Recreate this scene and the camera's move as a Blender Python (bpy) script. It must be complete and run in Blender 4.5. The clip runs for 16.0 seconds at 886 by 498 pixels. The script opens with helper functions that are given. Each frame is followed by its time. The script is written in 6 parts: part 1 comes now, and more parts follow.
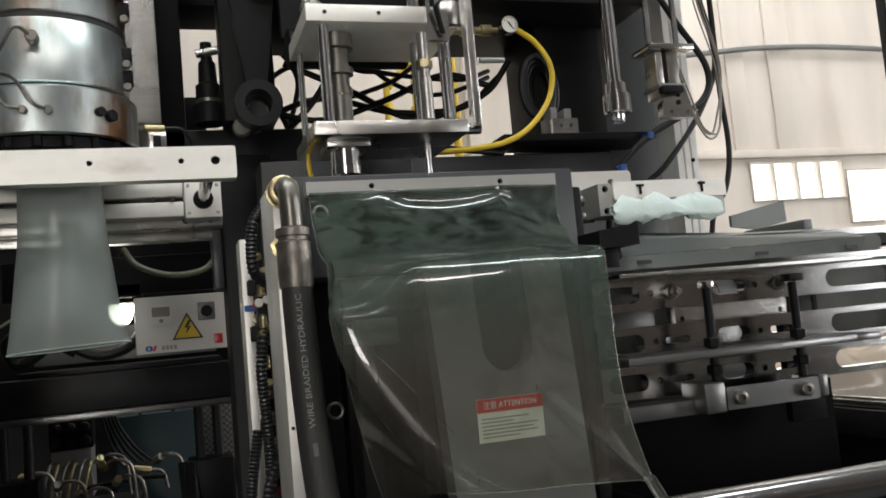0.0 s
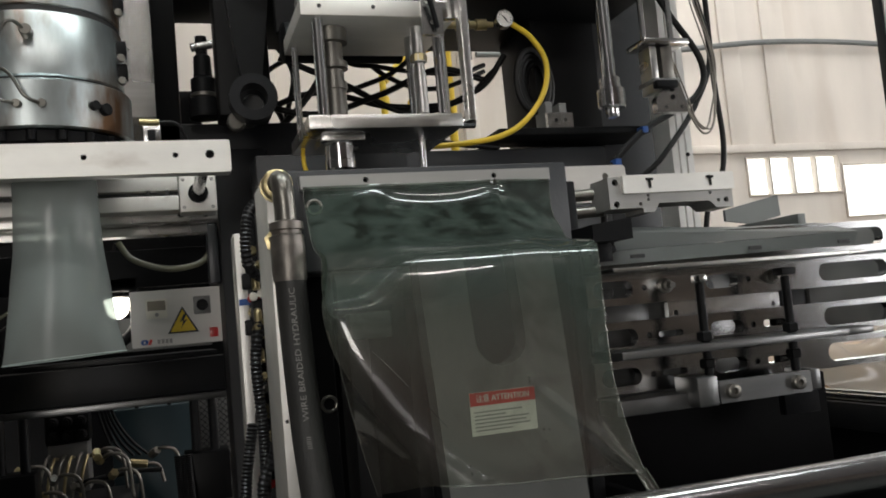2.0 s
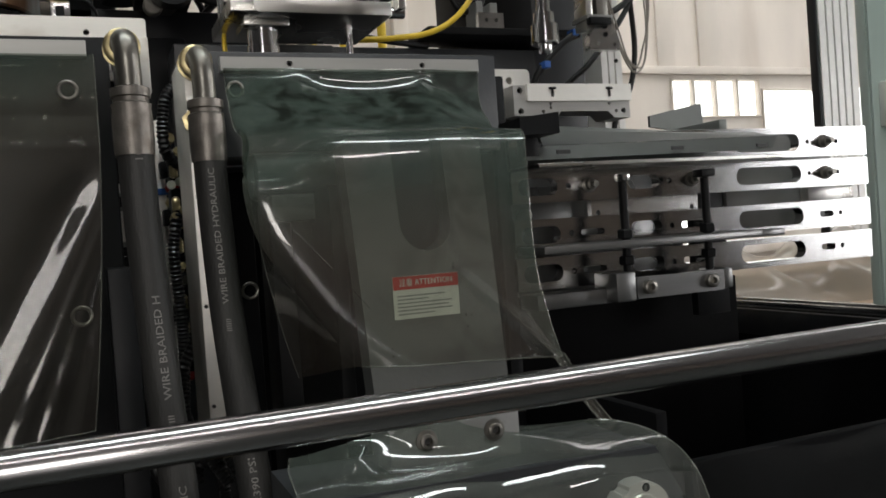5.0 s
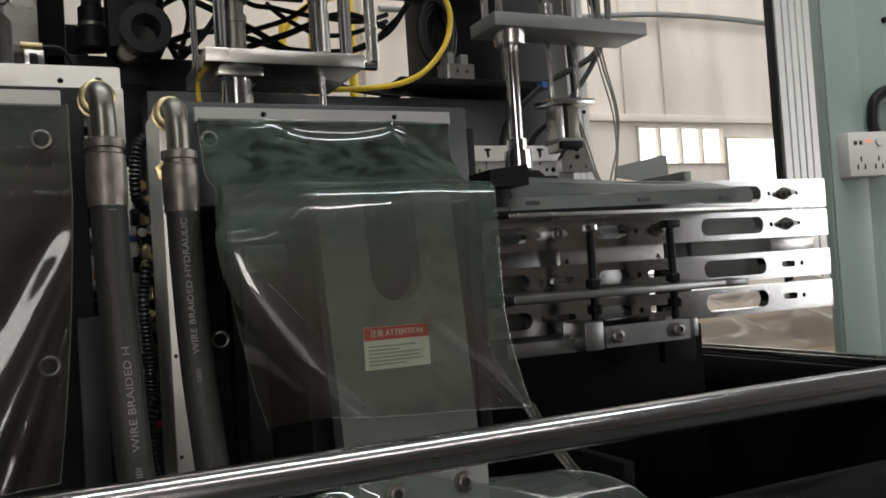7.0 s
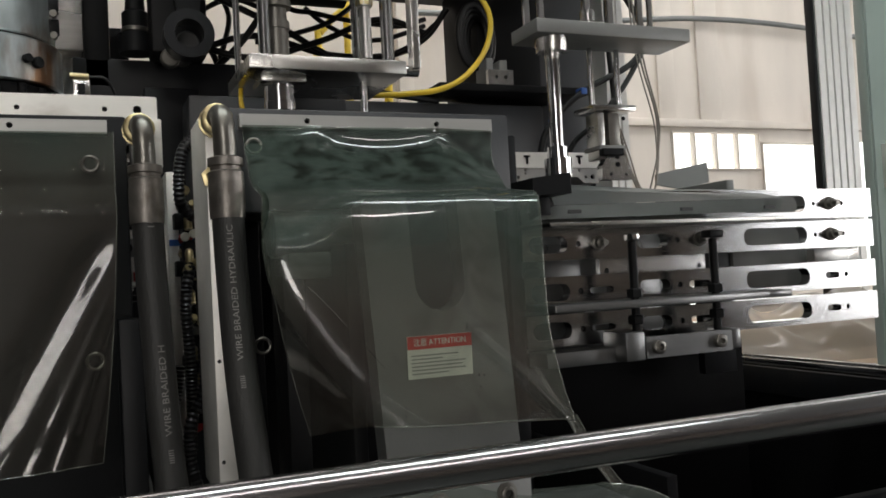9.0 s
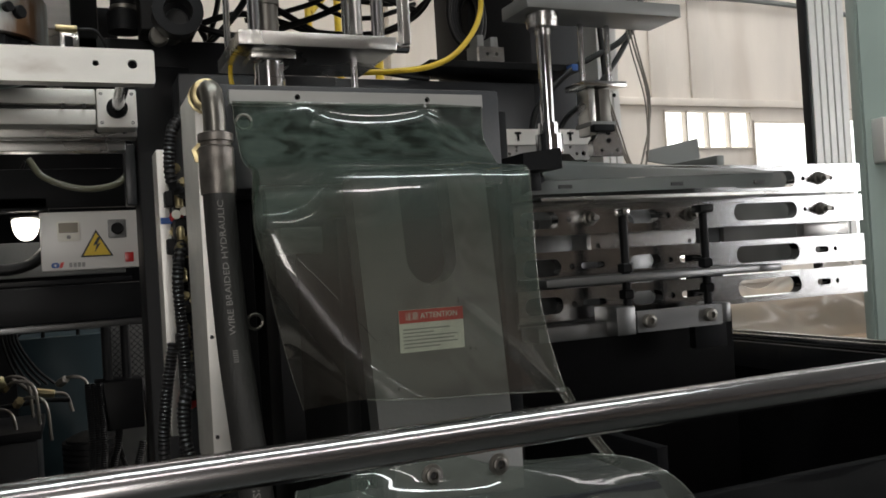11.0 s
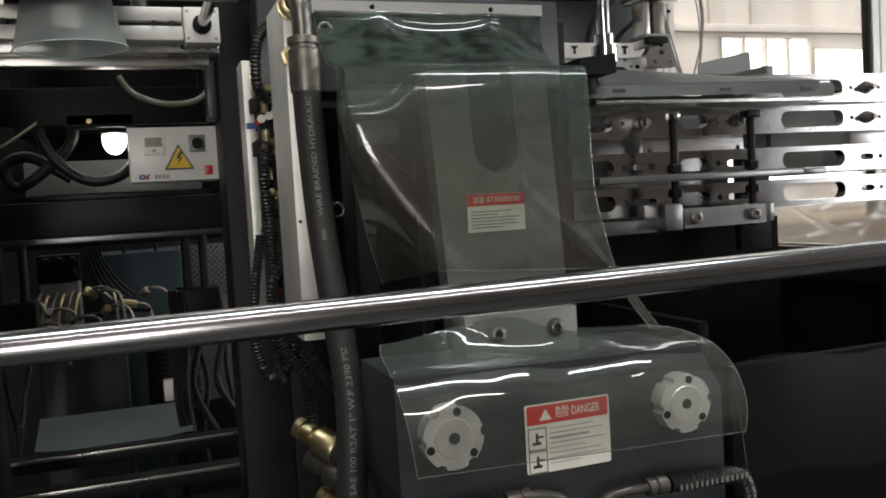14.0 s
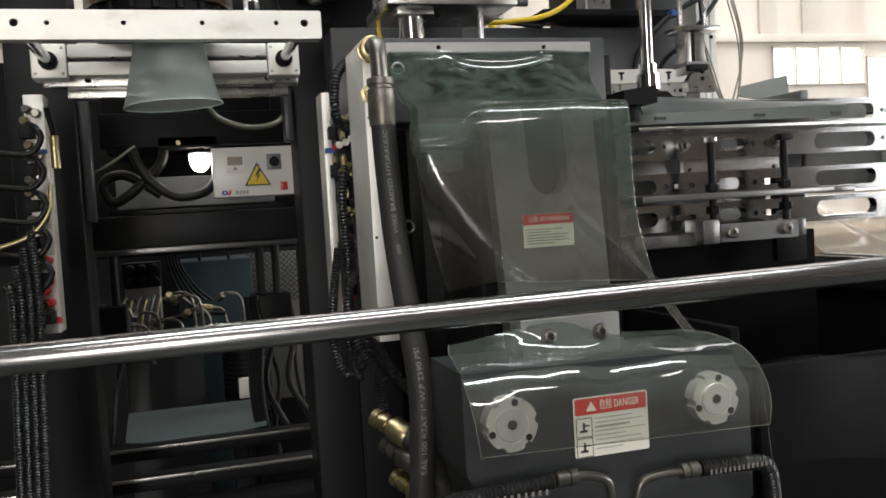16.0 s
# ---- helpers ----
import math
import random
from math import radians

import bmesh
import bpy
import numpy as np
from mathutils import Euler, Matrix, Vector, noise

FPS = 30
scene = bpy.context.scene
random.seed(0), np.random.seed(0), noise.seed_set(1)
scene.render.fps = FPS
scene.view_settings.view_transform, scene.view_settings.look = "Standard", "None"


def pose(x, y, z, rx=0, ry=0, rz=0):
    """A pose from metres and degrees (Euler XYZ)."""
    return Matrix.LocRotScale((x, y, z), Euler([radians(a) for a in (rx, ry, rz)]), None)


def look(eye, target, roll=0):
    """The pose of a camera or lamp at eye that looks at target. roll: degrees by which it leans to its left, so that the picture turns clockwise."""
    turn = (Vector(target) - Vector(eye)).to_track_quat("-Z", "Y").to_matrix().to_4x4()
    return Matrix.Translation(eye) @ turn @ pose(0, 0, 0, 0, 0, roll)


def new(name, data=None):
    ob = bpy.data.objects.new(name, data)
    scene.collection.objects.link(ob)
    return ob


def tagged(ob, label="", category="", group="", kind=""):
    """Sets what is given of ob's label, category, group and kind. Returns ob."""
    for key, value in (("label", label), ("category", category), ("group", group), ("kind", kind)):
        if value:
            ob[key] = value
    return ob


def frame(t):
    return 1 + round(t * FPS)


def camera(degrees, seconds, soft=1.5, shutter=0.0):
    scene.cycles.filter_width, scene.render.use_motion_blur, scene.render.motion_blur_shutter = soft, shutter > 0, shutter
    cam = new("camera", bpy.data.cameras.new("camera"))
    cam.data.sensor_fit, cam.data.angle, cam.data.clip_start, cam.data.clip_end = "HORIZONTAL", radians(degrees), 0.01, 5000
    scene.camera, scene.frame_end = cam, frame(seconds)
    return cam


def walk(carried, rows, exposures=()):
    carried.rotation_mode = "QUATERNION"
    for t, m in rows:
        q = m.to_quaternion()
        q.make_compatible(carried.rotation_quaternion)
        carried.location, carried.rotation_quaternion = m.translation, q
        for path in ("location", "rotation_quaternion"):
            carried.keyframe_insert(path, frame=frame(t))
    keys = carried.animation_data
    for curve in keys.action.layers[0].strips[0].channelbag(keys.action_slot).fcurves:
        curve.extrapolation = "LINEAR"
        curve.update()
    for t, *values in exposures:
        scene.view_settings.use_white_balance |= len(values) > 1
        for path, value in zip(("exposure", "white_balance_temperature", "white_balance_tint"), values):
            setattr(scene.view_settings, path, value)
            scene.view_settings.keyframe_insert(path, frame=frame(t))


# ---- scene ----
cam = camera(54.8, 16.0, soft=1.7, shutter=0.3)
METRES, EYE, TILT, LEAN, TURN = 0.46, 1.40, 0.0, 0.0, -17.8
ROWS = [
    (0.0, 0.0, 0.0, 0.0, 0.46, 5.02, 5.2),
    (0.5, 0.0166, -0.0074, 0.0098, 0.54, 6.18, 5.16),
    (1.0, 0.0079, -0.0188, 0.0206, 1.76, 6.76, 5.0),
    (1.5, 0.0083, -0.0204, 0.0111, 1.85, 6.01, 5.22),
    (2.0, 0.0094, -0.0061, -0.0022, 0.28, 4.62, 5.18),
    (2.5, 0.0043, 0.0094, -0.0282, -1.96, 2.59, 4.31),
    (3.0, -0.0014, 0.018, -0.0565, -3.11, 0.41, 3.64),
    (3.5, 0.0056, 0.026, -0.0776, -3.63, -1.02, 3.77),
    (4.0, 0.0094, 0.0239, -0.0881, -4.02, -1.49, 4.02),
    (6.5, -0.005, 0.0046, -0.0712, -6.37, 0.94, 3.75),
    (7.0, -0.0001, -0.0059, -0.0624, -6.81, 1.61, 3.78),
    (7.5, -0.0018, -0.0107, -0.0512, -6.44, 2.03, 3.83),
    (8.0, -0.001, -0.0013, -0.0529, -5.99, 1.29, 3.95),
    (8.5, -0.0199, 0.0091, -0.0456, -5.17, 1.79, 3.37),
    (9.0, -0.0342, 0.0044, -0.0441, -4.94, 1.86, 3.07),
    (11.5, -0.0298, -0.0075, -0.0665, -5.47, 0.45, 3.48),
    (12.0, -0.0494, -0.0303, -0.0724, -5.5, 0.29, 3.26),
    (12.5, -0.081, -0.0638, -0.0922, -5.94, -0.5, 3.28),
    (13.0, -0.1111, -0.1086, -0.1137, -5.96, -1.32, 3.27),
    (13.5, -0.1304, -0.1588, -0.1708, -5.97, -3.49, 3.51),
    (14.0, -0.0905, -0.231, -0.1807, -1.96, -3.3, 3.32),
    (14.5, -0.0255, -0.3311, -0.1886, 1.44, -4.24, 2.3),
    (15.0, -0.0008, -0.41, -0.1782, 3.12, -3.21, 1.64),
    (15.5, -0.0538, -0.4888, -0.1551, 3.16, -2.45, 2.81),
    (16.0, -0.1171, -0.5482, -0.1382, 1.56, -2.75, 3.45),
]
walk(cam, [(t, pose(0, 0, EYE, TILT, LEAN, TURN) @ pose(METRES * x, METRES * y, METRES * z, 90 + pitch, roll, yaw)) for t, x, y, z, yaw, pitch, roll in ROWS],
     exposures=[(0.0, 0.14), (0.5, 0.0), (1.0, -0.04), (2.5, -0.10), (9.0, -0.15), (11.5, -0.18), (13.0, -0.20), (14.0, 0.24), (15.0, 0.50), (16.0, 0.56)])

# ---------------------------------------------------------------- world and light
hall_world = bpy.data.worlds.new("hall_sky")
scene.world = hall_world
hall_world.use_nodes = True
wn = hall_world.node_tree.nodes
sky = wn.new("ShaderNodeTexSky")
sky.sky_type, sky.sun_disc = "NISHITA", False
sky.sun_elevation, sky.sun_rotation = radians(42), radians(70)
hall_world.node_tree.links.new(sky.outputs[0], wn["Background"].inputs[0])
wn["Background"].inputs[1].default_value = 0.12


def area(name, eye, target, sx, sy, watts, color):
    d = bpy.data.lights.new(name, "AREA")
    d.shape, d.size, d.size_y, d.energy, d.color = "RECTANGLE", sx, sy, watts, color
    ob = new(name, d)
    ob.matrix_world = look(eye, target)
    return ob


# daylight through openings inferred for the hall, and the tubes under its roof
area("daylight_end_window", (8.8, 1.0, 2.4), (0.5, 1.0, 1.4), 3.0, 1.8, 110, (1.0, 0.98, 0.97))
area("daylight_front_door", (8.7, -4.7, 2.0), (0.8, 1.0, 1.4), 2.6, 2.2, 112, (0.96, 0.97, 1.0))
# two added fills that brighten the rear wall; the roof has no skylight
area("rear_wall_fill", (2.6, 2.6, 4.05), (3.2, 3.6, 1.6), 4.0, 0.9, 66, (1.0, 0.98, 0.97))
area("rear_wall_fill", (-0.2, 2.75, 4.05), (0.3, 3.6, 1.9), 2.0, 0.7, 18, (1.0, 0.95, 0.92))
area("ceiling_tube_light", (0.5, 0.30, 4.0), (0.5, 0.31, 0), 3.2, 0.24, 52, (0.92, 1.0, 0.98))
area("ceiling_tube_light", (0.2, -1.7, 4.0), (0.2, -1.69, 0), 3.2, 0.18, 36, (1.0, 0.94, 0.89))
area("daylight_front_doorway", (-2.6, -7.8, 1.9), (-0.1, 1.0, 1.5), 1.7, 3.4, 160, (1.0, 0.94, 0.88))


# ---------------------------------------------------------------- materials
def mat(name, color, rough=0.5, metal=0.0, var=0.25, scale=30.0, bump=0.0, bscale=300.0, stain=None, stain_at=0.62, stretch=(1, 1, 1), spec=0.5, alpha=1.0, rvar=0.12):
    m = bpy.data.materials.new(name)
    m.use_nodes = True
    nt = m.node_tree
    N, L = nt.nodes, nt.links
    b = N["Principled BSDF"]
    b.inputs["Metallic"].default_value = metal
    b.inputs["Specular IOR Level"].default_value = spec
    co = N.new("ShaderNodeTexCoord")
    mp = N.new("ShaderNodeMapping")
    mp.inputs["Scale"].default_value = stretch
    L.new(co.outputs["Object"], mp.inputs["Vector"])
    n1 = N.new("ShaderNodeTexNoise")
    n1.inputs["Scale"].default_value, n1.inputs["Detail"].default_value = scale, 5
    L.new(mp.outputs[0], n1.inputs["Vector"])
    n2 = N.new("ShaderNodeTexNoise")
    n2.inputs["Scale"].default_value, n2.inputs["Detail"].default_value = scale / 7, 3
    L.new(co.outputs["Object"], n2.inputs["Vector"])
    mx = N.new("ShaderNodeMath")
    mx.operation = "ADD"
    L.new(n1.outputs[0], mx.inputs[0])
    L.new(n2.outputs[0], mx.inputs[1])
    r = N.new("ShaderNodeValToRGB")
    r.color_ramp.elements[0].position, r.color_ramp.elements[1].position = 0.32, 0.68
    half = N.new("ShaderNodeMath")
    half.operation = "MULTIPLY"
    half.inputs[1].default_value = 0.5
    L.new(mx.outputs[0], half.inputs[0])
    L.new(half.outputs[0], r.inputs[0])
    r.color_ramp.elements[0].color = (*[c * (1 - var) for c in color], 1)
    r.color_ramp.elements[1].color = (*[min(1, c * (1 + var * 0.8)) for c in color], 1)
    out = r.outputs[0]
    if stain:
        n3 = N.new("ShaderNodeTexNoise")
        n3.inputs["Scale"].default_value, n3.inputs["Detail"].default_value = scale / 3, 8
        L.new(mp.outputs[0], n3.inputs["Vector"])
        rr = N.new("ShaderNodeValToRGB")
        rr.color_ramp.elements[0].position, rr.color_ramp.elements[1].position = stain_at - 0.06, stain_at + 0.1
        L.new(n3.outputs[0], rr.inputs[0])
        mix = N.new("ShaderNodeMix")
        mix.data_type = "RGBA"
        L.new(rr.outputs[0], mix.inputs[0])
        L.new(out, mix.inputs[6])
        mix.inputs[7].default_value = (*stain, 1)
        out = mix.outputs[2]
    L.new(out, b.inputs["Base Color"])
    mr = N.new("ShaderNodeMapRange")
    mr.inputs[3].default_value, mr.inputs[4].default_value = max(0.02, rough - rvar), min(1, rough + rvar)
    L.new(n2.outputs[0], mr.inputs[0])
    L.new(mr.outputs[0], b.inputs["Roughness"])
    if bump:
        n4 = N.new("ShaderNodeTexNoise")
        n4.inputs["Scale"].default_value, n4.inputs["Detail"].default_value = bscale, 3
        L.new(mp.outputs[0], n4.inputs["Vector"])
        bp = N.new("ShaderNodeBump")
        bp.inputs["Strength"].default_value, bp.inputs["Distance"].default_value = bump, 0.002
        L.new(n4.outputs[0], bp.inputs["Height"])
        L.new(bp.outputs[0], b.inputs["Normal"])
    return m


def glow(name, color, strength):
    m = bpy.data.materials.new(name)
    m.use_nodes = True
    b = m.node_tree.nodes["Principled BSDF"]
    b.inputs["Base Color"].default_value = (*color, 1)
    b.inputs["Emission Color"].default_value = (*color, 1)
    b.inputs["Emission Strength"].default_value = strength
    return m


def film_mat(name, tint, haze, haze_color, grime, rough=0.07, gloss=1.0, stain_from=None, wide_share=0.25, rim_from=9.0, dull=None, band=None):
    """Soft clear sheet: tinted see-through, a diffuse haze, and a Fresnel sheen."""
    m = bpy.data.materials.new(name)
    m.use_nodes = True
    nt = m.node_tree
    N, L = nt.nodes, nt.links
    N.remove(N["Principled BSDF"])
    co = N.new("ShaderNodeTexCoord")
    n = N.new("ShaderNodeTexNoise")
    n.inputs["Scale"].default_value, n.inputs["Detail"].default_value, n.inputs["Distortion"].default_value = 13, 7, 0.8
    L.new(co.outputs["Object"], n.inputs["Vector"])
    ramp = N.new("ShaderNodeValToRGB")
    ramp.color_ramp.elements[0].position, ramp.color_ramp.elements[1].position = 0.36, 0.56
    ramp.color_ramp.elements[0].color = (*[c * grime for c in tint], 1)
    ramp.color_ramp.elements[1].color = (*tint, 1)
    L.new(n.outputs[0], ramp.inputs[0])
    clear = N.new("ShaderNodeBsdfTransparent")
    L.new(ramp.outputs[0], clear.inputs[0])
    fog = N.new("ShaderNodeBsdfDiffuse")
    fog.inputs[0].default_value = (*haze_color, 1)
    back = N.new("ShaderNodeBsdfTranslucent")
    back.inputs[0].default_value = (*haze_color, 1)
    fogs = N.new("ShaderNodeMixShader")
    fogs.inputs[0].default_value = 0.4
    L.new(fog.outputs[0], fogs.inputs[1])
    L.new(back.outputs[0], fogs.inputs[2])
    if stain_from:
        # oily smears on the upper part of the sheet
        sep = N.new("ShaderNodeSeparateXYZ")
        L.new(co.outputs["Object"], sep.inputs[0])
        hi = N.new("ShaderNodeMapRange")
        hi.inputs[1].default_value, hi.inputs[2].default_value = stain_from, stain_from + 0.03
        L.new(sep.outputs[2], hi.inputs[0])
        # green film, thinning out downwards, deeper on the free side, broken up by noise
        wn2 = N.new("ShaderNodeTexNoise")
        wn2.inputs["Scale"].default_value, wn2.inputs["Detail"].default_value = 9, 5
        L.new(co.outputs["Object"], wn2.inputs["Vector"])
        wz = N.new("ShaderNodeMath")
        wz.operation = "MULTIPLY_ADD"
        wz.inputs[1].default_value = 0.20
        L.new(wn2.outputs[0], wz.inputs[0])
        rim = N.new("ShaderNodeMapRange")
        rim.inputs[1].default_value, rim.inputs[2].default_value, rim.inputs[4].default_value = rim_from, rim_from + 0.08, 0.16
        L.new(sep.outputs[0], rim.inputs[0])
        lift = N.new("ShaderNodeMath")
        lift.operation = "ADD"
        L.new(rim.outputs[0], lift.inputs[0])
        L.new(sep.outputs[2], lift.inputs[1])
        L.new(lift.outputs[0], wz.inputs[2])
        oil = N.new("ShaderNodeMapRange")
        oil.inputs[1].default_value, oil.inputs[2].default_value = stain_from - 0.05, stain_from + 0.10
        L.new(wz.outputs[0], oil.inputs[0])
        green_col = N.new("ShaderNodeMix")
        green_col.data_type = "RGBA"
        L.new(oil.outputs[0], green_col.inputs[0])
        green_col.inputs[6].default_value = (*haze_color, 1)
        green_col.inputs[7].default_value = (0.132, 0.176, 0.150, 1)
        green_haze = N.new("ShaderNodeMapRange")
        green_haze.inputs[3].default_value, green_haze.inputs[4].default_value = haze, 0.46
        L.new(oil.outputs[0], green_haze.inputs[0])
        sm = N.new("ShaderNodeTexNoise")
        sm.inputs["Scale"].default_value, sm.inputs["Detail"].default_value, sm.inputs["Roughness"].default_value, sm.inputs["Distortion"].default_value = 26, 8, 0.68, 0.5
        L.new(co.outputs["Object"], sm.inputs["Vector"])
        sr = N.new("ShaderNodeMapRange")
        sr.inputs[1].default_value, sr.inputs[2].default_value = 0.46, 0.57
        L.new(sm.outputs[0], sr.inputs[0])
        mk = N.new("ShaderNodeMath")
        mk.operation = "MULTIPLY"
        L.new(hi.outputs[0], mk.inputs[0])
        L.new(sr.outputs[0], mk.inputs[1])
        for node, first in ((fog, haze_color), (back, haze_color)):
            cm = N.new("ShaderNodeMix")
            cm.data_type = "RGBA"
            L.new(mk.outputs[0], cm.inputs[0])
            L.new(green_col.outputs[2], cm.inputs[6])
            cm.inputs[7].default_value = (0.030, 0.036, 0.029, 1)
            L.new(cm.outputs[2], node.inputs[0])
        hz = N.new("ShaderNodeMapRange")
        L.new(green_haze.outputs[0], hz.inputs[3])
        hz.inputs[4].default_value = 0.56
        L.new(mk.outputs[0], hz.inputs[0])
    a = N.new("ShaderNodeMixShader")
    a.inputs[0].default_value = haze
    if stain_from:
        L.new(hz.outputs[0], a.inputs[0])
    L.new(clear.outputs[0], a.inputs[1])
    L.new(fogs.outputs[0], a.inputs[2])
    shine = N.new("ShaderNodeBsdfGlossy")
    shine.inputs["Roughness"].default_value = rough
    wide = N.new("ShaderNodeBsdfGlossy")
    wide.inputs["Roughness"].default_value = min(0.6, rough * 5 + 0.05)
    both = N.new("ShaderNodeMixShader")
    both.inputs[0].default_value = wide_share
    L.new(shine.outputs[0], both.inputs[1])
    L.new(wide.outputs[0], both.inputs[2])
    fr = N.new("ShaderNodeLayerWeight")
    pw = N.new("ShaderNodeMath")
    pw.operation = "POWER"
    pw.inputs[1].default_value = 5.0
    L.new(fr.outputs["Facing"], pw.inputs[0])
    fm = N.new("ShaderNodeMath")
    fm.operation = "MULTIPLY_ADD"
    fm.inputs[1].default_value, fm.inputs[2].default_value = 0.30 * gloss, 0.045 * gloss
    fm.use_clamp = True
    L.new(pw.outputs[0], fm.inputs[0])
    n5 = N.new("ShaderNodeTexNoise")
    n5.inputs["Scale"].default_value = 40
    L.new(co.outputs["Object"], n5.inputs["Vector"])
    bp = N.new("ShaderNodeBump")
    bp.inputs["Strength"].default_value, bp.inputs["Distance"].default_value = 0.04, 0.003
    L.new(n5.outputs[0], bp.inputs["Height"])
    L.new(bp.outputs[0], shine.inputs["Normal"])
    L.new(bp.outputs[0], wide.inputs["Normal"])
    L.new(bp.outputs[0], fr.inputs["Normal"])
    e = N.new("ShaderNodeMixShader")
    sheen = fm.outputs[0]
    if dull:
        # sheen masked out in the grimy upper corner, to drop stray lamp highlights
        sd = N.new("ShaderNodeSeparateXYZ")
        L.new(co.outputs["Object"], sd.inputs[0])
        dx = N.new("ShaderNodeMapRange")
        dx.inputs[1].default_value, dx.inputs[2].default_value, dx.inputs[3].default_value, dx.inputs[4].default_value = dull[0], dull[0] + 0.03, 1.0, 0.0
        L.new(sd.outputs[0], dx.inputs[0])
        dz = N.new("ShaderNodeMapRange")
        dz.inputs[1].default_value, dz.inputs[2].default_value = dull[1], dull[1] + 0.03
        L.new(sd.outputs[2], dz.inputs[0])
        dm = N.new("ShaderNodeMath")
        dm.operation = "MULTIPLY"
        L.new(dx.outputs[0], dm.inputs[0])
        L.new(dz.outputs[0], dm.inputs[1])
        sheen_cut = dm.outputs[0]
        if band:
            # smeared belt between the hanging edge and the fold, its sheen masked too
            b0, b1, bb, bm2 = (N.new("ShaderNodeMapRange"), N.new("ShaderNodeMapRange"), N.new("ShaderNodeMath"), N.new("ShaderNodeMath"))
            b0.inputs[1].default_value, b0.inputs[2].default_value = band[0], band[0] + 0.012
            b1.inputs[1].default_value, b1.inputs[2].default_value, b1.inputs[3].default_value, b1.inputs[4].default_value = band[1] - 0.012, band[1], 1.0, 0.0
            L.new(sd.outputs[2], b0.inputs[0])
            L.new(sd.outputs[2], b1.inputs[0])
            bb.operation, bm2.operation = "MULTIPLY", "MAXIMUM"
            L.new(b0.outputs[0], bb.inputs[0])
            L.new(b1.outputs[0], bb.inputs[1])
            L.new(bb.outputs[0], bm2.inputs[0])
            L.new(sheen_cut, bm2.inputs[1])
            sheen_cut = bm2.outputs[0]
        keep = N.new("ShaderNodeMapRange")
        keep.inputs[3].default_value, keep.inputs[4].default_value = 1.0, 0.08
        L.new(sheen_cut, keep.inputs[0])
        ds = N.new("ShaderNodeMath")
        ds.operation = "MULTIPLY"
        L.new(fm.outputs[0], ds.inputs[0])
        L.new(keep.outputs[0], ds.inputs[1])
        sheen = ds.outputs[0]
    L.new(sheen, e.inputs[0])
    L.new(a.outputs[0], e.inputs[1])
    L.new(both.outputs[0], e.inputs[2])
    L.new(e.outputs[0], N["Material Output"].inputs[0])
    return m


M_STEEL = mat("machined_steel", (0.62, 0.61, 0.59), 0.28, 1.0, 0.12, 40, 0.15, 400, stretch=(0.2, 1, 3))
M_ALU = mat("brushed_aluminium", (0.70, 0.70, 0.69), 0.17, 1.0, 0.10, 50, 0.08, 500, stretch=(0.15, 1, 4), rvar=0.05)
M_BRIGHT = mat("satin_plate", (0.84, 0.82, 0.78), 0.5, 0.6, 0.10, 30, 0.1, 400, stain=(0.42, 0.36, 0.30), stain_at=0.70, stretch=(0.5, 1, 1))
M_BAR = mat("brushed_bar", (0.42, 0.42, 0.42), 0.105, 1.0, 0.12, 50, 0.06, 500, stretch=(0.15, 1, 4), rvar=0.05)
M_BIN = mat("black_bin_plastic", (0.006, 0.006, 0.0066), 0.7, 0.0, 0.3, 12, 0.1, 150, spec=0.05)
M_CHROME = mat("chrome", (0.64, 0.64, 0.65), 0.12, 1.0, 0.06, 20, rvar=0.05)
M_RAIL = mat("polished_tube", (0.37, 0.36, 0.365), 0.195, 1.0, 0.08, 14, 0.0, 200, rvar=0.03)
M_BLACK = mat("black_painted_steel", (0.008, 0.0082, 0.009), 0.5, 0.0, 0.35, 12, 0.1, 150, spec=0.14)
M_DARK = mat("dark_grey_paint", (0.0095, 0.010, 0.0115), 0.48, 0.0, 0.3, 10, 0.15, 120, stain=(0.03, 0.029, 0.027), stain_at=0.68, spec=0.22)
M_BLUEGREY = mat("blue_grey_paint", (0.042, 0.0445, 0.049), 0.38, 0.0, 0.22, 8, 0.12, 160, stain=(0.12, 0.12, 0.12), stain_at=0.72)
M_ARM = mat("grey_hammered_paint", (0.20, 0.20, 0.196), 0.42, 0.2, 0.18, 14, 0.12, 250)
M_GREEN = mat("grey_green_enamel", (0.33, 0.40, 0.37), 0.42, 0.0, 0.08, 6, 0.08, 300, stain=(0.22, 0.26, 0.24), stain_at=0.74)
M_RUBBER = mat("hose_rubber", (0.024, 0.023, 0.022), 0.55, 0.0, 0.3, 40, 0.35, 350, stretch=(1, 1, 0.3))
M_CABLE = mat("black_cable", (0.009, 0.009, 0.0095), 0.42, 0.0, 0.3, 20, spec=0.3)
M_FERRULE = mat("crimped_ferrule", (0.24, 0.22, 0.20), 0.45, 0.85, 0.35, 60, 0.25, 200, stain=(0.12, 0.10, 0.08), stain_at=0.6)
M_ELBOW = mat("dull_zinc", (0.22, 0.21, 0.19), 0.36, 0.9, 0.25, 40, 0.1, 200)
M_BRASS = mat("yellow_zinc", (0.50, 0.42, 0.24), 0.34, 1.0, 0.3, 50)
M_YELLOW = mat("yellow_plastic", (0.75, 0.52, 0.04), 0.38, 0.0, 0.12, 20)
M_DIE = mat("heat_tinted_steel", (0.60, 0.655, 0.66), 0.34, 0.95, 0.28, 45, 0.06, 300, stain=(0.24, 0.14, 0.08), stain_at=0.53, stretch=(1, 1, 0.35))
M_WHITE = mat("white_enamel", (0.78, 0.76, 0.73), 0.35, 0.0, 0.05, 10)
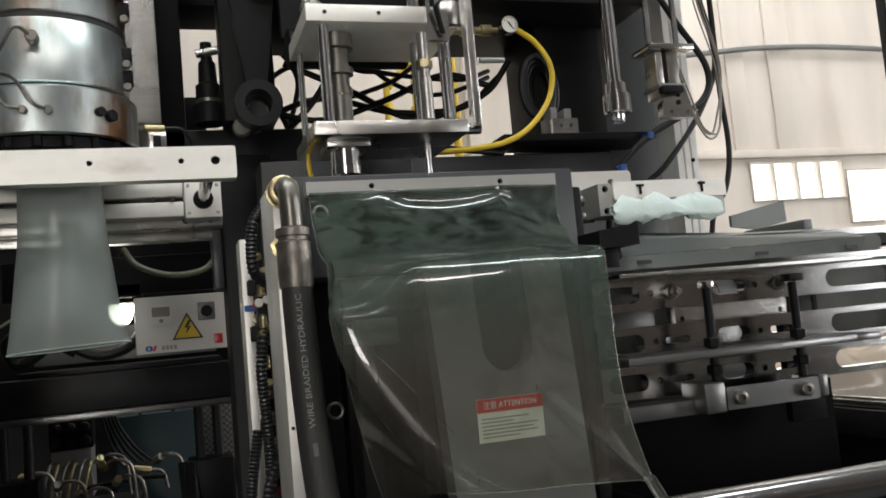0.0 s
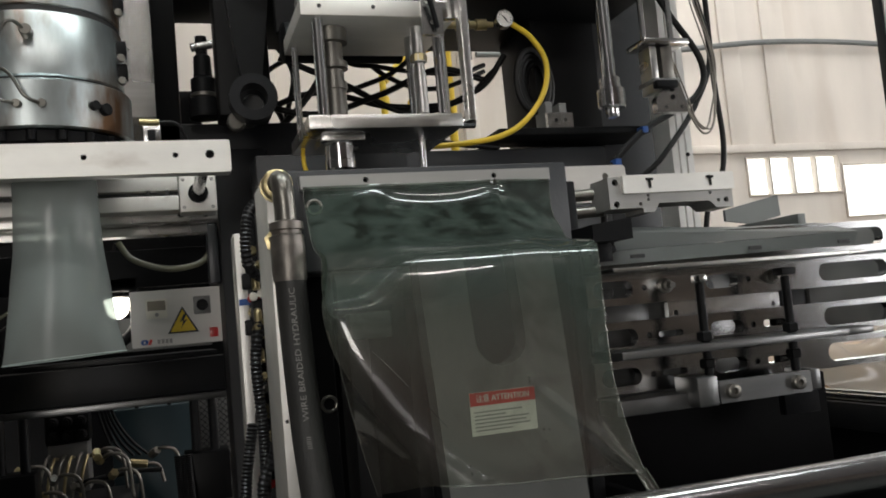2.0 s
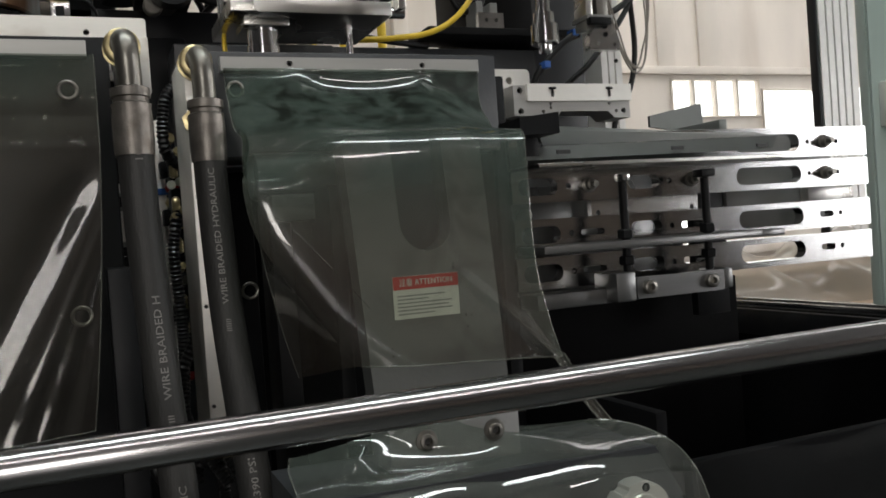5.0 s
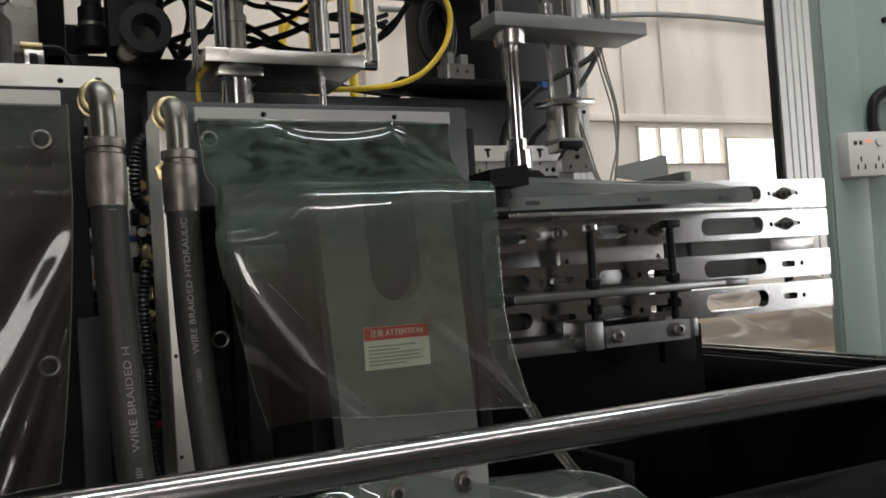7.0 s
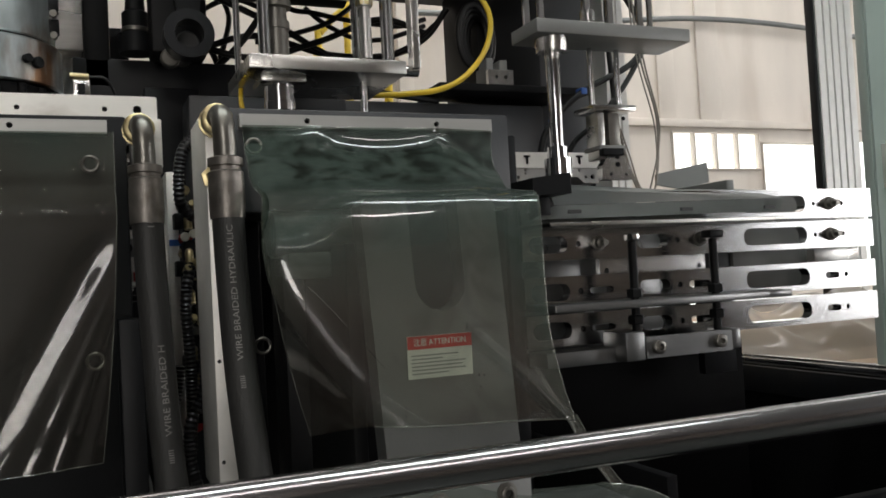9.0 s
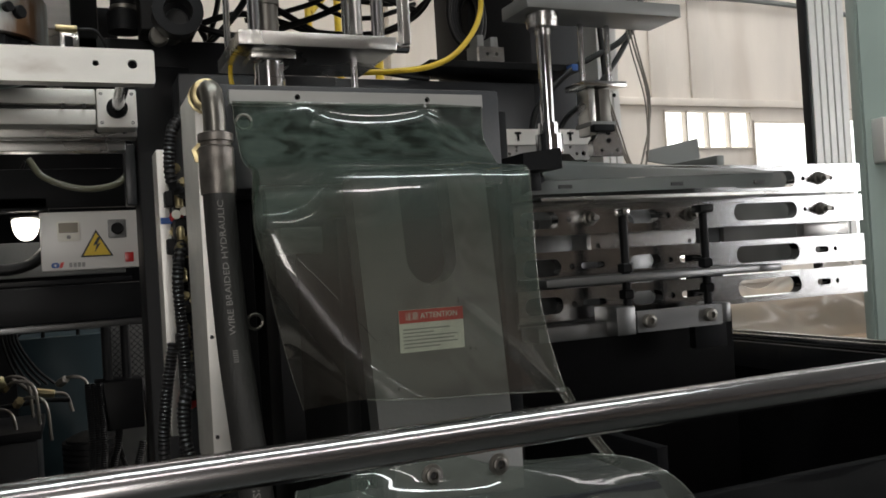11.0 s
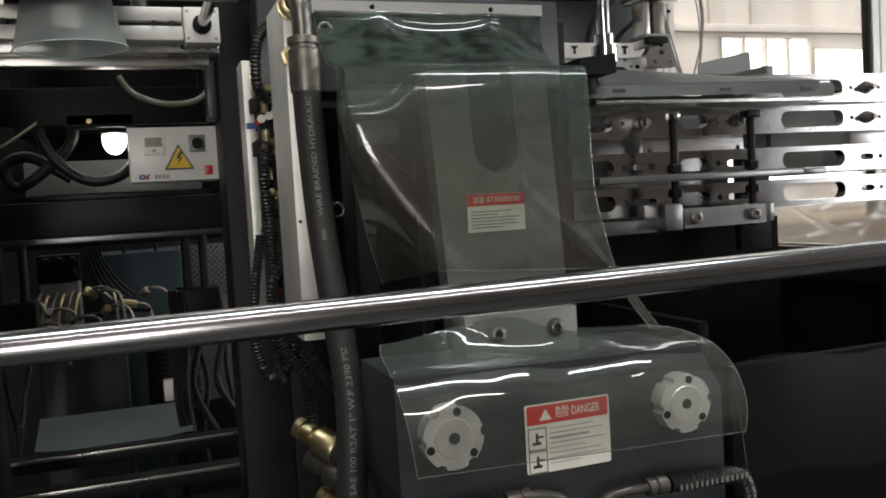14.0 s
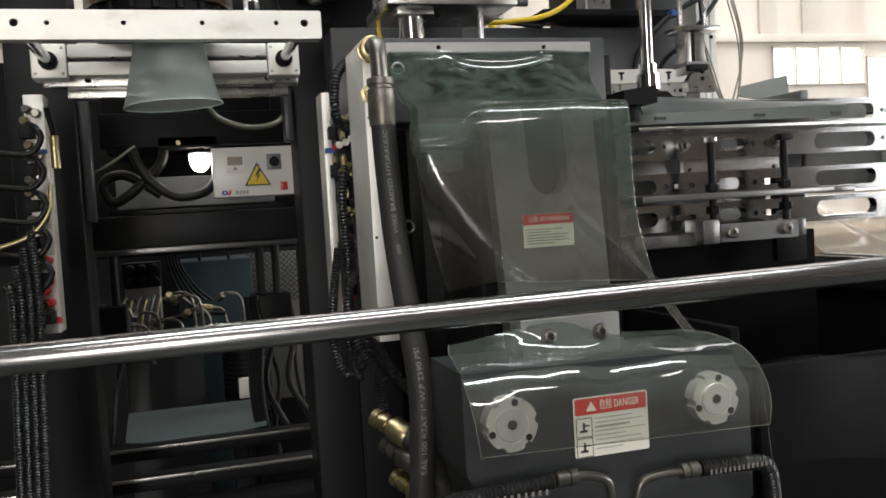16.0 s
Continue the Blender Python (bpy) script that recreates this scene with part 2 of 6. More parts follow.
M_LABEL = mat("paper_label", (0.86, 0.83, 0.75), 0.45, 0.0, 0.06, 40)
M_RED = mat("red_print", (0.66, 0.05, 0.04), 0.4, 0.0, 0.12, 40)
M_INK = mat("black_print", (0.03, 0.03, 0.03), 0.5, 0.0, 0.1, 60)
M_GREYINK = mat("grey_print", (0.36, 0.35, 0.34), 0.5, 0.0, 0.15, 80)
M_HOSEINK = mat("white_print", (0.21, 0.20, 0.19), 0.6, 0.0, 0.3, 120)
M_BLUE = mat("blue_print", (0.03, 0.10, 0.35), 0.4, 0.0, 0.1, 40)
M_SIGN = mat("sign_yellow", (0.80, 0.55, 0.02), 0.4, 0.0, 0.06, 30)
M_WALL = mat("cream_panel", (0.73, 0.67, 0.60), 0.55, 0.0, 0.16, 5, 0.1, 40, stain=(0.55, 0.47, 0.39), stain_at=0.60, stretch=(1, 1, 0.25))
M_DIM = mat("dim_grey_plaster", (0.085, 0.085, 0.085), 0.7, 0.0, 0.15, 2)
M_BROWN = mat("brown_plaster", (0.17, 0.14, 0.118), 0.7, 0.0, 0.15, 2)
M_FLOOR = mat("grey_floor_paint", (0.06, 0.068, 0.064), 0.4, 0.0, 0.25, 4, 0.1, 60, stain=(0.06, 0.06, 0.055), stain_at=0.6)
M_CEIL = mat("roof_sheet", (0.24, 0.24, 0.235), 0.6, 0.0, 0.12, 2)
M_PARISON = film_mat("molten_plastic", (0.70, 0.76, 0.74), 0.44, (0.70, 0.77, 0.75), 0.62, 0.22, 1.5)
M_FLASH = mat("milky_plastic", (0.66, 0.76, 0.74), 0.42, 0.0, 0.12, 20, 0.2, 60)
# brown haze of the two large aprons stands in for the hall's warm reflection
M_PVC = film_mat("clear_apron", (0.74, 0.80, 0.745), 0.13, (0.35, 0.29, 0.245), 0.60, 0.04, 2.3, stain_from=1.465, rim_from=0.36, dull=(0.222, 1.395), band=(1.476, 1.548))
# dull only takes stray highlight lines off the upper part of this one
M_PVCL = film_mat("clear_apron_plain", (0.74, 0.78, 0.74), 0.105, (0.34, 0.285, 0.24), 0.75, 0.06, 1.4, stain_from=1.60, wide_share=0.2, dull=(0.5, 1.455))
M_PVC2 = film_mat("clear_apron_fresh", (0.90, 0.925, 0.895), 0.06, (0.33, 0.34, 0.30), 0.80, 0.05, 2.2, stain_from=1.225, wide_share=0.12)
M_EDGE = film_mat("cut_plastic_edge", (0.80, 0.82, 0.78), 0.30, (0.42, 0.42, 0.38), 0.9, 0.15, 1.2)
M_NUT = mat("satin_aluminium", (0.82, 0.79, 0.76), 0.36, 0.45, 0.06, 40, 0.05, 400)
M_POST = mat("anodised_profile", (0.80, 0.785, 0.76), 0.4, 0.15, 0.06, 40, 0.05, 400)
M_STRIP = mat("satin_strip", (0.46, 0.455, 0.44), 0.45, 0.55, 0.10, 40, 0.08, 400, stretch=(0.2, 1, 3))
M_TUBE = mat("olive_clear_tube", (0.17, 0.17, 0.12), 0.15, 0.0, 0.2, 20)
M_LEAD = mat("grey_sensor_lead", (0.24, 0.22, 0.19), 0.5, 0.0, 0.2, 60)
M_SHEET = mat("dull_sheet_metal", (0.20, 0.21, 0.205), 0.48, 0.4, 0.15, 14, 0.1, 120)
M_FERR = mat("worn_dark_steel", (0.20, 0.20, 0.20), 0.30, 0.85, 0.2, 30, 0.1, 300, stretch=(0.3, 1, 2))
M_FAINT = film_mat("clear_thin_sheet", (0.90, 0.91, 0.90), 0.008, (0.30, 0.30, 0.28), 0.9, 0.25, 0.12)
M_GLASS = film_mat("window_glass", (0.95, 0.97, 0.97), 0.02, (0.8, 0.8, 0.8), 0.95, 0.03, 1.0)
M_DAY = glow("bright_outdoors", (1.0, 0.98, 0.95), 2.2)
M_BULB = glow("bulb_glow", (1.0, 0.93, 0.82), 9.0)
M_CLEARBAG = film_mat("plastic_bag", (0.86, 0.84, 0.80), 0.35, (0.75, 0.70, 0.64), 0.8, 0.12, 1.4)
M_CARTON = mat("brown_carton", (0.42, 0.31, 0.22), 0.7, 0.0, 0.15, 10)
M_REDKNOB = mat("red_plastic", (0.55, 0.03, 0.03), 0.3, 0.0, 0.1, 30)
M_CORR = mat("corrugated_conduit", (0.014, 0.014, 0.015), 0.35, 0.0, 0.2, 30, spec=0.45)


# ---------------------------------------------------------------- mesh helpers
def box(bm, x0, x1, y0, y1, z0, z1, bevel=0.0):
    r = bmesh.ops.create_cube(bm, size=1.0)
    for v in r["verts"]:
        v.co = Vector((x0 + (v.co.x + 0.5) * (x1 - x0), y0 + (v.co.y + 0.5) * (y1 - y0), z0 + (v.co.z + 0.5) * (z1 - z0)))
    if bevel:
        es = list({e for v in r["verts"] for e in v.link_edges})
        bmesh.ops.bevel(bm, geom=es, offset=bevel, segments=2, affect="EDGES", profile=0.5)
    return bm


def boxm(*a):
    return box(bmesh.new(), *a)


def rings(bm, secs, seg=20, cap=True):
    """Skin over circles: secs of (centre, axis x, axis y, radius)."""
    rows = []
    for c, ax, ay, r in secs:
        rows.append([bm.verts.new(c + (ax * math.cos(2 * math.pi * i / seg) + ay * math.sin(2 * math.pi * i / seg)) * r) for i in range(seg)])
    for a, b in zip(rows, rows[1:]):
        for i in range(seg):
            f = bm.faces.new((a[i], a[(i + 1) % seg], b[(i + 1) % seg], b[i]))
            f.smooth = True
    if cap:
        bm.faces.new(rows[0][::-1])
        bm.faces.new(rows[-1])
    return bm


def lathe(bm, base, axis, prof, seg=24):
    """prof: rows of (distance along axis, radius)."""
    ax = Vector(axis).normalized()
    u = ax.orthogonal().normalized()
    w = ax.cross(u)
    base = Vector(base)
    return rings(bm, [(base + ax * d, u, w, max(r, 1e-5)) for d, r in prof], seg)


def rod(bm, p, q, r, seg=16, chamfer=0.0):
    p, q = Vector(p), Vector(q)
    n = (q - p).length
    c = chamfer or min(r * 0.15, n * 0.2)
    return lathe(bm, p, q - p, [(0, r - c), (c, r), (n - c, r), (n, r - c)], seg)


def rodm(*a, **k):
    return rod(bmesh.new(), *a, **k)


def smooth_path(pts, steps=8):
    P = [Vector(p) for p in pts]
    P = [P[0] * 2 - P[1]] + P + [P[-1] * 2 - P[-2]]
    out = []
    for i in range(1, len(P) - 2):
        a, b, c, d = P[i - 1], P[i], P[i + 1], P[i + 2]
        for k in range(steps):
            t = k / steps
            out.append(0.5 * ((2 * b) + (c - a) * t + (2 * a - 5 * b + 4 * c - d) * t * t + (3 * b - a - 3 * c + d) * t ** 3))
    out.append(P[-2])
    return out


def tube(bm, pts, r, seg=12, steps=8, ridge=0.0, pitch=0.004):
    path = smooth_path(pts, steps)
    if ridge:
        fine = []
        for a, b in zip(path, path[1:]):
            n = max(1, int((b - a).length / (pitch / 2)))
            fine += [a.lerp(b, k / n) for k in range(n)]
        path = fine
    u = None
    secs = []
    for i, p in enumerate(path):
        t = (path[min(i + 1, len(path) - 1)] - path[max(i - 1, 0)]).normalized()
        u = (t.orthogonal() if u is None else u - t * u.dot(t)).normalized()
        secs.append((p, u, t.cross(u), r + (ridge if i % 2 else 0)))
    return rings(bm, secs, seg)


def tubem(*a, **k):
    return tube(bmesh.new(), *a, **k)


def rounded(x0, x1, z0, z1, r, n=5):
    pts = []
    for cx, cz, a0 in ((x1 - r, z1 - r, 0), (x0 + r, z1 - r, 90), (x0 + r, z0 + r, 180), (x1 - r, z0 + r, 270)):
        for k in range(n + 1):
            a = radians(a0 + 90 * k / n)
            pts.append((cx + r * math.cos(a), cz + r * math.sin(a)))
    return pts


def circle(x, z, r, n=14):
    return [(x + r * math.cos(2 * math.pi * k / n), z + r * math.sin(2 * math.pi * k / n)) for k in range(n)]


def plate(outline, holes, y0, y1, bm=None):
    """A plate in the xz plane from y0 (front) to y1, with holes through it."""
    bm = bm or bmesh.new()
    edges = []
    for loop in (outline, *holes):
        vs = [bm.verts.new((x, y0, z)) for x, z in loop]
        edges += [bm.edges.new((vs[i], vs[(i + 1) % len(vs)])) for i in range(len(vs))]
    r = bmesh.ops.triangle_fill(bm, use_beauty=True, use_dissolve=False, edges=edges)
    faces = [g for g in r["geom"] if isinstance(g, bmesh.types.BMFace)]
    ex = bmesh.ops.extrude_face_region(bm, geom=faces)
    for g in ex["geom"]:
        if isinstance(g, bmesh.types.BMVert):
            g.co.y = y1
    bmesh.ops.recalc_face_normals(bm, faces=bm.faces)
    return bm


def part(name, bm, material, parent=None, label="", smooth=False):
    me = bpy.data.meshes.new(name)
    bm.to_mesh(me)
    bm.free()
    if smooth:
        for p in me.polygons:
            p.use_smooth = True
    me.set_sharp_from_angle(angle=radians(38))
    me.materials.append(material)
    ob = new(name, me)
    if parent:
        ob.parent = parent
        if parent.type == "EMPTY":
            ob.matrix_parent_inverse = Matrix.Translation(-Vector(parent.location))
    if label:
        ob["label"] = label
    return ob


def thing(name, base, label, category, group=""):
    ob = new(name)
    ob.empty_display_size = 0.05
    ob.location = base
    return tagged(ob, label, category, group)


def structure(name, bm, material, label=""):
    return tagged(part(name, bm, material), label, "", "", "structure")


def bolt(bm, x, y, z, r, depth=0.004, socket=True):
    """Socket-head screw that looks towards -y, head from y-depth to y."""
    lathe(bm, (x, y, z), (0, -1, 0), [(0, r), (depth * 0.8, r), (depth, r * 0.88), (depth, r * 0.55), (depth * 0.4, r * 0.5)], 14)
    return bm


def text_mesh(s, size, depth=0.0003):
    c = bpy.data.curves.new("lettering", "FONT")
    c.body, c.size, c.extrude, c.align_x, c.align_y = s, size, depth, "CENTER", "CENTER"
    c.resolution_u = 2
    tmp = new("lettering", c)
    bpy.context.view_layer.update()
    me = bpy.data.meshes.new_from_object(tmp.evaluated_get(bpy.context.evaluated_depsgraph_get()))
    bpy.data.objects.remove(tmp)
    return me


def lettering(s, size, m, material, parent, name="lettering", stretch_to=None):
    me = text_mesh(s, size)
    if stretch_to and len(me.vertices):
        xs = [v.co.x for v in me.vertices]
        k = stretch_to / max(1e-6, max(xs) - min(xs))
        for v in me.vertices:
            v.co.x *= k
    bm = bmesh.new()
    bm.from_mesh(me)
    bm.transform(m)
    return part(name, bm, material, parent)


def hose_lettering(s, size, path, start, radius, turn, material, parent, name="lettering"):
    """Letters that run down a hose, bent on its skin. turn: degrees round the hose from the -y side."""
    me = text_mesh(s, size)
    pts = smooth_path(path, 12)
    lens = [0]
    for a, b in zip(pts, pts[1:]):
        lens.append(lens[-1] + (b - a).length)
    xs = [v.co.x for v in me.vertices] or [0]
    x0, x1 = min(xs), max(xs)
    bm = bmesh.new()
    bm.from_mesh(me)
    for v in bm.verts:
        d = start + (x1 - v.co.x)
        i = max(0, min(len(pts) - 2, sum(1 for q in lens if q <= d) - 1))
        f = (d - lens[i]) / max(1e-6, lens[i + 1] - lens[i])
        p = pts[i].lerp(pts[i + 1], f)
        ang = radians(turn) - 0.78 * v.co.y / radius
        r = radius + 0.0004 + v.co.z
        v.co = p + Vector((math.sin(ang), -math.cos(ang), 0)) * r
    bm.normal_update()
    return part(name, bm, material, parent)


FRONT = Matrix.Rotation(radians(90), 4, "X")


def flat(x, y, z, turn=0):
    """Pose for letters that face -y."""
    return Matrix.Translation((x, y, z)) @ Matrix.Rotation(radians(turn), 4, "Y") @ FRONT


def sheet(name, f, nu, nv, thick, material, parent, label=""):
    """A thin soft sheet over f(u, v), with real thickness."""
    bm = bmesh.new()
    g = [[bm.verts.new(f(i / nu, j / nv)) for i in range(nu + 1)] for j in range(nv + 1)]
    for j in range(nv):
        for i in range(nu):
            bm.faces.new((g[j][i], g[j][i + 1], g[j + 1][i + 1], g[j + 1][i]))
    bmesh.ops.recalc_face_normals(bm, faces=bm.faces)
    ob = part(name, bm, material, parent, label, smooth=True)
    return ob


# ---------------------------------------------------------------- hall
X0, X1, Y0, Y1, ZC = -7.0, 9.0, -8.0, 3.6, 4.2
structure("floor", boxm(X0, X1, Y0, Y1, -0.1, 0.0), M_FLOOR, "grey painted concrete workshop floor")
structure("ceiling", boxm(X0, X1, Y0, Y1, ZC, ZC + 0.1), M_CEIL, "pale sheet roof of the workshop")
# rear wall of framed cream panels; the row of windows is cut through it
bm = bmesh.new()
# the fifth opening is added to give the glare on the wall beside the panes
WIN = [(2.823, 2.950, 1.876, 2.062), (2.962, 3.091, 1.876, 2.062), (3.106, 3.236, 1.876, 2.062), (3.248, 3.388, 1.876, 2.062), (3.418, 3.880, 1.74, 2.010)]
low = [(2.72, 3.72, 1.30, 1.70), (3.90, 4.95, 1.30, 2.03)]
plate([(X0, 0), (X1, 0), (X1, ZC), (X0, ZC)], [[(a, c), (b, c), (b, d), (a, d)] for a, b, c, d in WIN + low], Y1, Y1 + 0.025, bm)
structure("wall_north", bm, M_WALL, "cream panelled rear wall with bright window panes")
structure("wall_east", plate([(Y0, 0), (Y1, 0), (Y1, ZC), (Y0, ZC)], [[(-0.5, 1.5), (2.5, 1.5), (2.5, 3.3), (-0.5, 3.3)], [(-6.1, 0.7), (-3.3, 0.7), (-3.3, 3.3), (-6.1, 3.3)]], 0, 0.14), M_WALL, "cream end wall with a wide window opening")
e = bpy.data.objects["wall_east"]
e.matrix_world = Matrix.Translation((X1 + 0.14, 0, 0)) @ Matrix.Rotation(radians(90), 4, "Z")
structure("wall_west", boxm(X0 - 0.14, X0, Y0, Y1, 0, ZC), M_DIM, "dim grey end wall")
structure("wall_south", plate([(X0, 0), (X1, 0), (X1, ZC), (X0, ZC)], [[(-3.6, 0.12), (-1.6, 0.12), (-1.6, 3.7), (-3.6, 3.7)]], Y0 - 0.14, Y0), M_BROWN, "warm brownish front wall with a tall doorway")
for i, (a, b, c, d) in enumerate(WIN + low):
    w = thing("window_%d" % (i + 1), (a, Y1, c), "bright window pane in a cream frame", "window")
    w["kind"] = "structure"
    part("pane", boxm(a + 0.004, b - 0.004, Y1 + 0.012, Y1 + 0.018, c + 0.004, d - 0.004), M_GLASS, w)
    fr = bmesh.new()
    for q in ((a - 0.010, a, c - 0.010, d + 0.010), (b, b + 0.010, c - 0.010, d + 0.010), (a, b, c - 0.010, c), (a, b, d, d + 0.010)):
        box(fr, q[0], q[1], Y1 - 0.012, Y1 - 0.001, q[2], q[3], 0.003)
    part("window_frame", fr, M_WALL, w)
structure("backdrop", boxm(2.2, 5.4, Y1 + 0.03, Y1 + 0.05, 0.8, 2.6), M_DAY, "overexposed daylight outside the windows")
structure("backdrop", boxm(X1 + 0.6, X1 + 0.62, -8.5, 3.9, 0.3, 3.8), M_DAY, "overexposed daylight outside the windows")
bm = bmesh.new()
for z in (2.110, 3.1, 1.16):
    box(bm, X0, X1, Y1 - 0.030, Y1 - 0.002, z - 0.02, z + 0.02, 0.004)
structure("trim", bm, M_WALL, "cream horizontal wall rails")
bm = bmesh.new()
for x in (-2.6, -1.2, 0.45, 1.35, 4.9):
    box(bm, x - 0.035, x + 0.035, Y1 - 0.045, Y1 - 0.002, 0, ZC, 0.004)
for xa, xb in ((2.742, 2.849), (3.003, 3.146)):
    box(bm, xa, xb, Y1 - 0.014, Y1 - 0.002, 2.132, ZC, 0.002)
structure("trim", bm, M_WALL, "cream vertical wall ribs")
structure("trim", tubem([(1.4, Y1 - 0.04, 2.58), (2.3, Y1 - 0.04, 2.60), (3.0, Y1 - 0.04, 2.66), (3.7, Y1 - 0.04, 2.66), (4.6, Y1 - 0.04, 2.60), (6.0, Y1 - 0.04, 2.58)], 0.014, 10), M_SHEET, "grey conduit along the rear wall")


# ---------------------------------------------------------------- safety rail
rail = thing("safety_rail", (0.2, 0.68, 1.2), "polished steel tube safety rail across the machine front", "rail")
RA, RB = Vector((-0.5, 0.73, 1.2072)), Vector((1.0, 0.57, 1.2397))
way = RB - RA
part("tube", rodm(RA - way * 0.35, RA + way * 1.15, 0.0153, 32), M_RAIL, rail, smooth=True)
for k in (-0.33, 1.13):
    c = RA + way * k
    part("post", rodm((c.x, c.y, 0), (c.x, c.y, c.z), 0.016, 20), M_RAIL, rail)


# ---------------------------------------------------------------- platen units with clear aprons
def mixrow(rows, v):
    """Catmull-Rom between key rows."""
    n = len(rows) - 1
    f = min(v * n, n - 1e-6)
    i = int(f)
    t = f - i
    R = [np.array(rows[max(0, min(n, k))]) for k in (i - 1, i, i + 1, i + 2)]
    return 0.5 * (2 * R[1] + (R[2] - R[0]) * t + (2 * R[0] - 5 * R[1] + 4 * R[2] - R[3]) * t * t + (3 * R[1] - R[0] - 3 * R[2] + R[3]) * t ** 3)


def hose_assembly(parent, x, y, z, path, turn, words):
    """Elbow from the side plate, crimped ferrule, hose with its print."""
    nut = bmesh.new()
    lathe(nut, (x - 0.003, y + 0.035, z), (0, -1, 0), [(0, 0.0175), (0.006, 0.018), (0.007, 0.0145), (0.009, 0.0145), (0.010, 0.0165), (0.012, 0.0145), (0.014, 0.0165), (0.016, 0.0145), (0.018, 0.0175), (0.024, 0.0175), (0.026, 0.0145)], 14)
    part("elbow_nut", nut, M_BRASS, parent, "yellow zinc elbow nut")
    part("elbow", tubem([(x - 0.003, y + 0.012, z), (x - 0.002, y - 0.004, z + 0.001), (x - 0.001, y - 0.012, z - 0.010), (x, y - 0.012, z - 0.030), (x, y - 0.012, z - 0.052)], 0.0118, 16), M_ELBOW, parent, "dull zinc pipe elbow")
    f = bmesh.new()
    top = Vector((x, y - 0.012, z - 0.045))
    low = Vector(path[0])
    lathe(f, top, low - top, [(0, 0.013), (0.002, 0.0185), (0.010, 0.0185), (0.011, 0.016), (0.015, 0.016), (0.017, 0.0188), (0.021, 0.0180), (0.029, 0.0188), (0.052, 0.0188), (0.066, 0.0182)], 20)
    part("ferrule", f, M_FERRULE, parent, "crimped steel ferrule", smooth=True)
    h = part("hose", tubem(path, 0.0168, 20, 14), M_RUBBER, parent, "thick black hydraulic hose with white print")
    for s, at, size in words:
        hose_lettering(s, size, path, at, 0.0168, turn, M_HOSEINK, h)
        if s.startswith("WIRE"):
            hose_lettering("IIIIII", size * 0.8, path, at + 0.62 * size * len(s) * 1.02, 0.0168, turn, M_HOSEINK, h, "printed_line")
    return h


def ring_part(parent, name, x, y, z, r, material, label=""):
    bm = bmesh.new()
    pts = [(x + r * math.cos(a), y, z + r * math.sin(a)) for a in [k * math.pi / 10 for k in range(21)]]
    tube(bm, pts, r * 0.22, 8, 2)
    return part(name, bm, material, parent, label, smooth=True)


# unit at the blowing station, which stays where it is
right_unit = thing("mould_platen", (0.33, 1.05, 0.9), "blue-grey mould platen hung with a creased clear plastic apron", "machine platen", "mould platens")
part("platen", boxm(0.150, 0.532, 1.050, 1.150, 1.470, 1.598, 0.003), M_BLUEGREY, right_unit)
part("platen_core", boxm(0.215, 0.532, 1.075, 1.150, 0.95, 1.4685, 0.003), M_BLACK, right_unit)
part("platen_edge", boxm(0.536, 0.556, 1.075, 1.170, 0.95, 1.575, 0.003), M_DARK, right_unit)
strip = part("clamping_strip", plate([(0.163, 1.5705), (0.497, 1.5705), (0.497, 1.587), (0.163, 1.587)], [circle(0.245, 1.5795, 0.0036), circle(0.417, 1.5790, 0.0036)], 1.030, 1.046), M_STRIP, right_unit, "satin steel clamping strip")
for x in (0.245, 0.417):
    part("screw", bolt(bmesh.new(), x, 1.040, 1.579, 0.0033, 0.006), M_BLACK, strip)
side = part("side_plate", boxm(0.114, 0.144, 0.972, 1.100, 1.15, 1.579, 0.0015), M_BRIGHT, right_unit, "pale machined side plate")
for z in (1.470, 1.30, 1.19):
    part("screw", bolt(bmesh.new(), 0.119, 0.9725, z, 0.0022, 0.002), M_INK, side)
R_PATH = [(0.128, 0.925, 1.475), (0.1285, 0.918, 1.40), (0.131, 0.900, 1.29), (0.136, 0.868, 1.18), (0.139, 0.848, 1.10), (0.133, 0.836, 1.02), (0.122, 0.83, 0.93), (0.10, 0.85, 0.80), (0.08, 0.92, 0.60)]
hose_assembly(right_unit, 0.128, 0.938, 1.564, R_PATH, -6, [("WIRE BRAIDED HYDRAULIC", 0.030, 0.0112), ("SAE 100 R2AT 1\" W.P 2390 PSI", 0.325, 0.0125)])
n2 = bmesh.new()
lathe(n2, (0.121, 0.974, 1.503), (0, -1, 0), [(0, 0.013), (0.008, 0.0135), (0.009, 0.009), (0.016, 0.009), (0.018, 0.006)], 6)
part("plug", n2, M_BRASS, right_unit, "yellow zinc plug")
# lower pipe fittings beside the hose
for k, z in enumerate((1.045, 1.005, 0.955)):
    fb = bmesh.new()
    a = Vector((0.098 + 0.012 * k, 0.97, z))
    lathe(fb, a, (0.55, -0.65, -0.35), [(0, 0.013), (0.010, 0.014), (0.011, 0.011), (0.016, 0.011), (0.017, 0.014), (0.027, 0.014), (0.028, 0.011), (0.034, 0.012), (0.035, 0.018), (0.062, 0.018), (0.065, 0.016)], 12)
    part("pipe_fitting", fb, M_BRASS if k != 1 else M_ELBOW, right_unit, "yellow zinc hose fitting")
    q = a + Vector((0.55, -0.65, -0.35)).normalized() * 0.06
    part("short_hose", tubem([q, q + Vector((0.02, -0.02, -0.015)), q + Vector((0.035, -0.02, -0.06)), q + Vector((0.03, 0.0, -0.16))], 0.016, 12), M_RUBBER, right_unit)

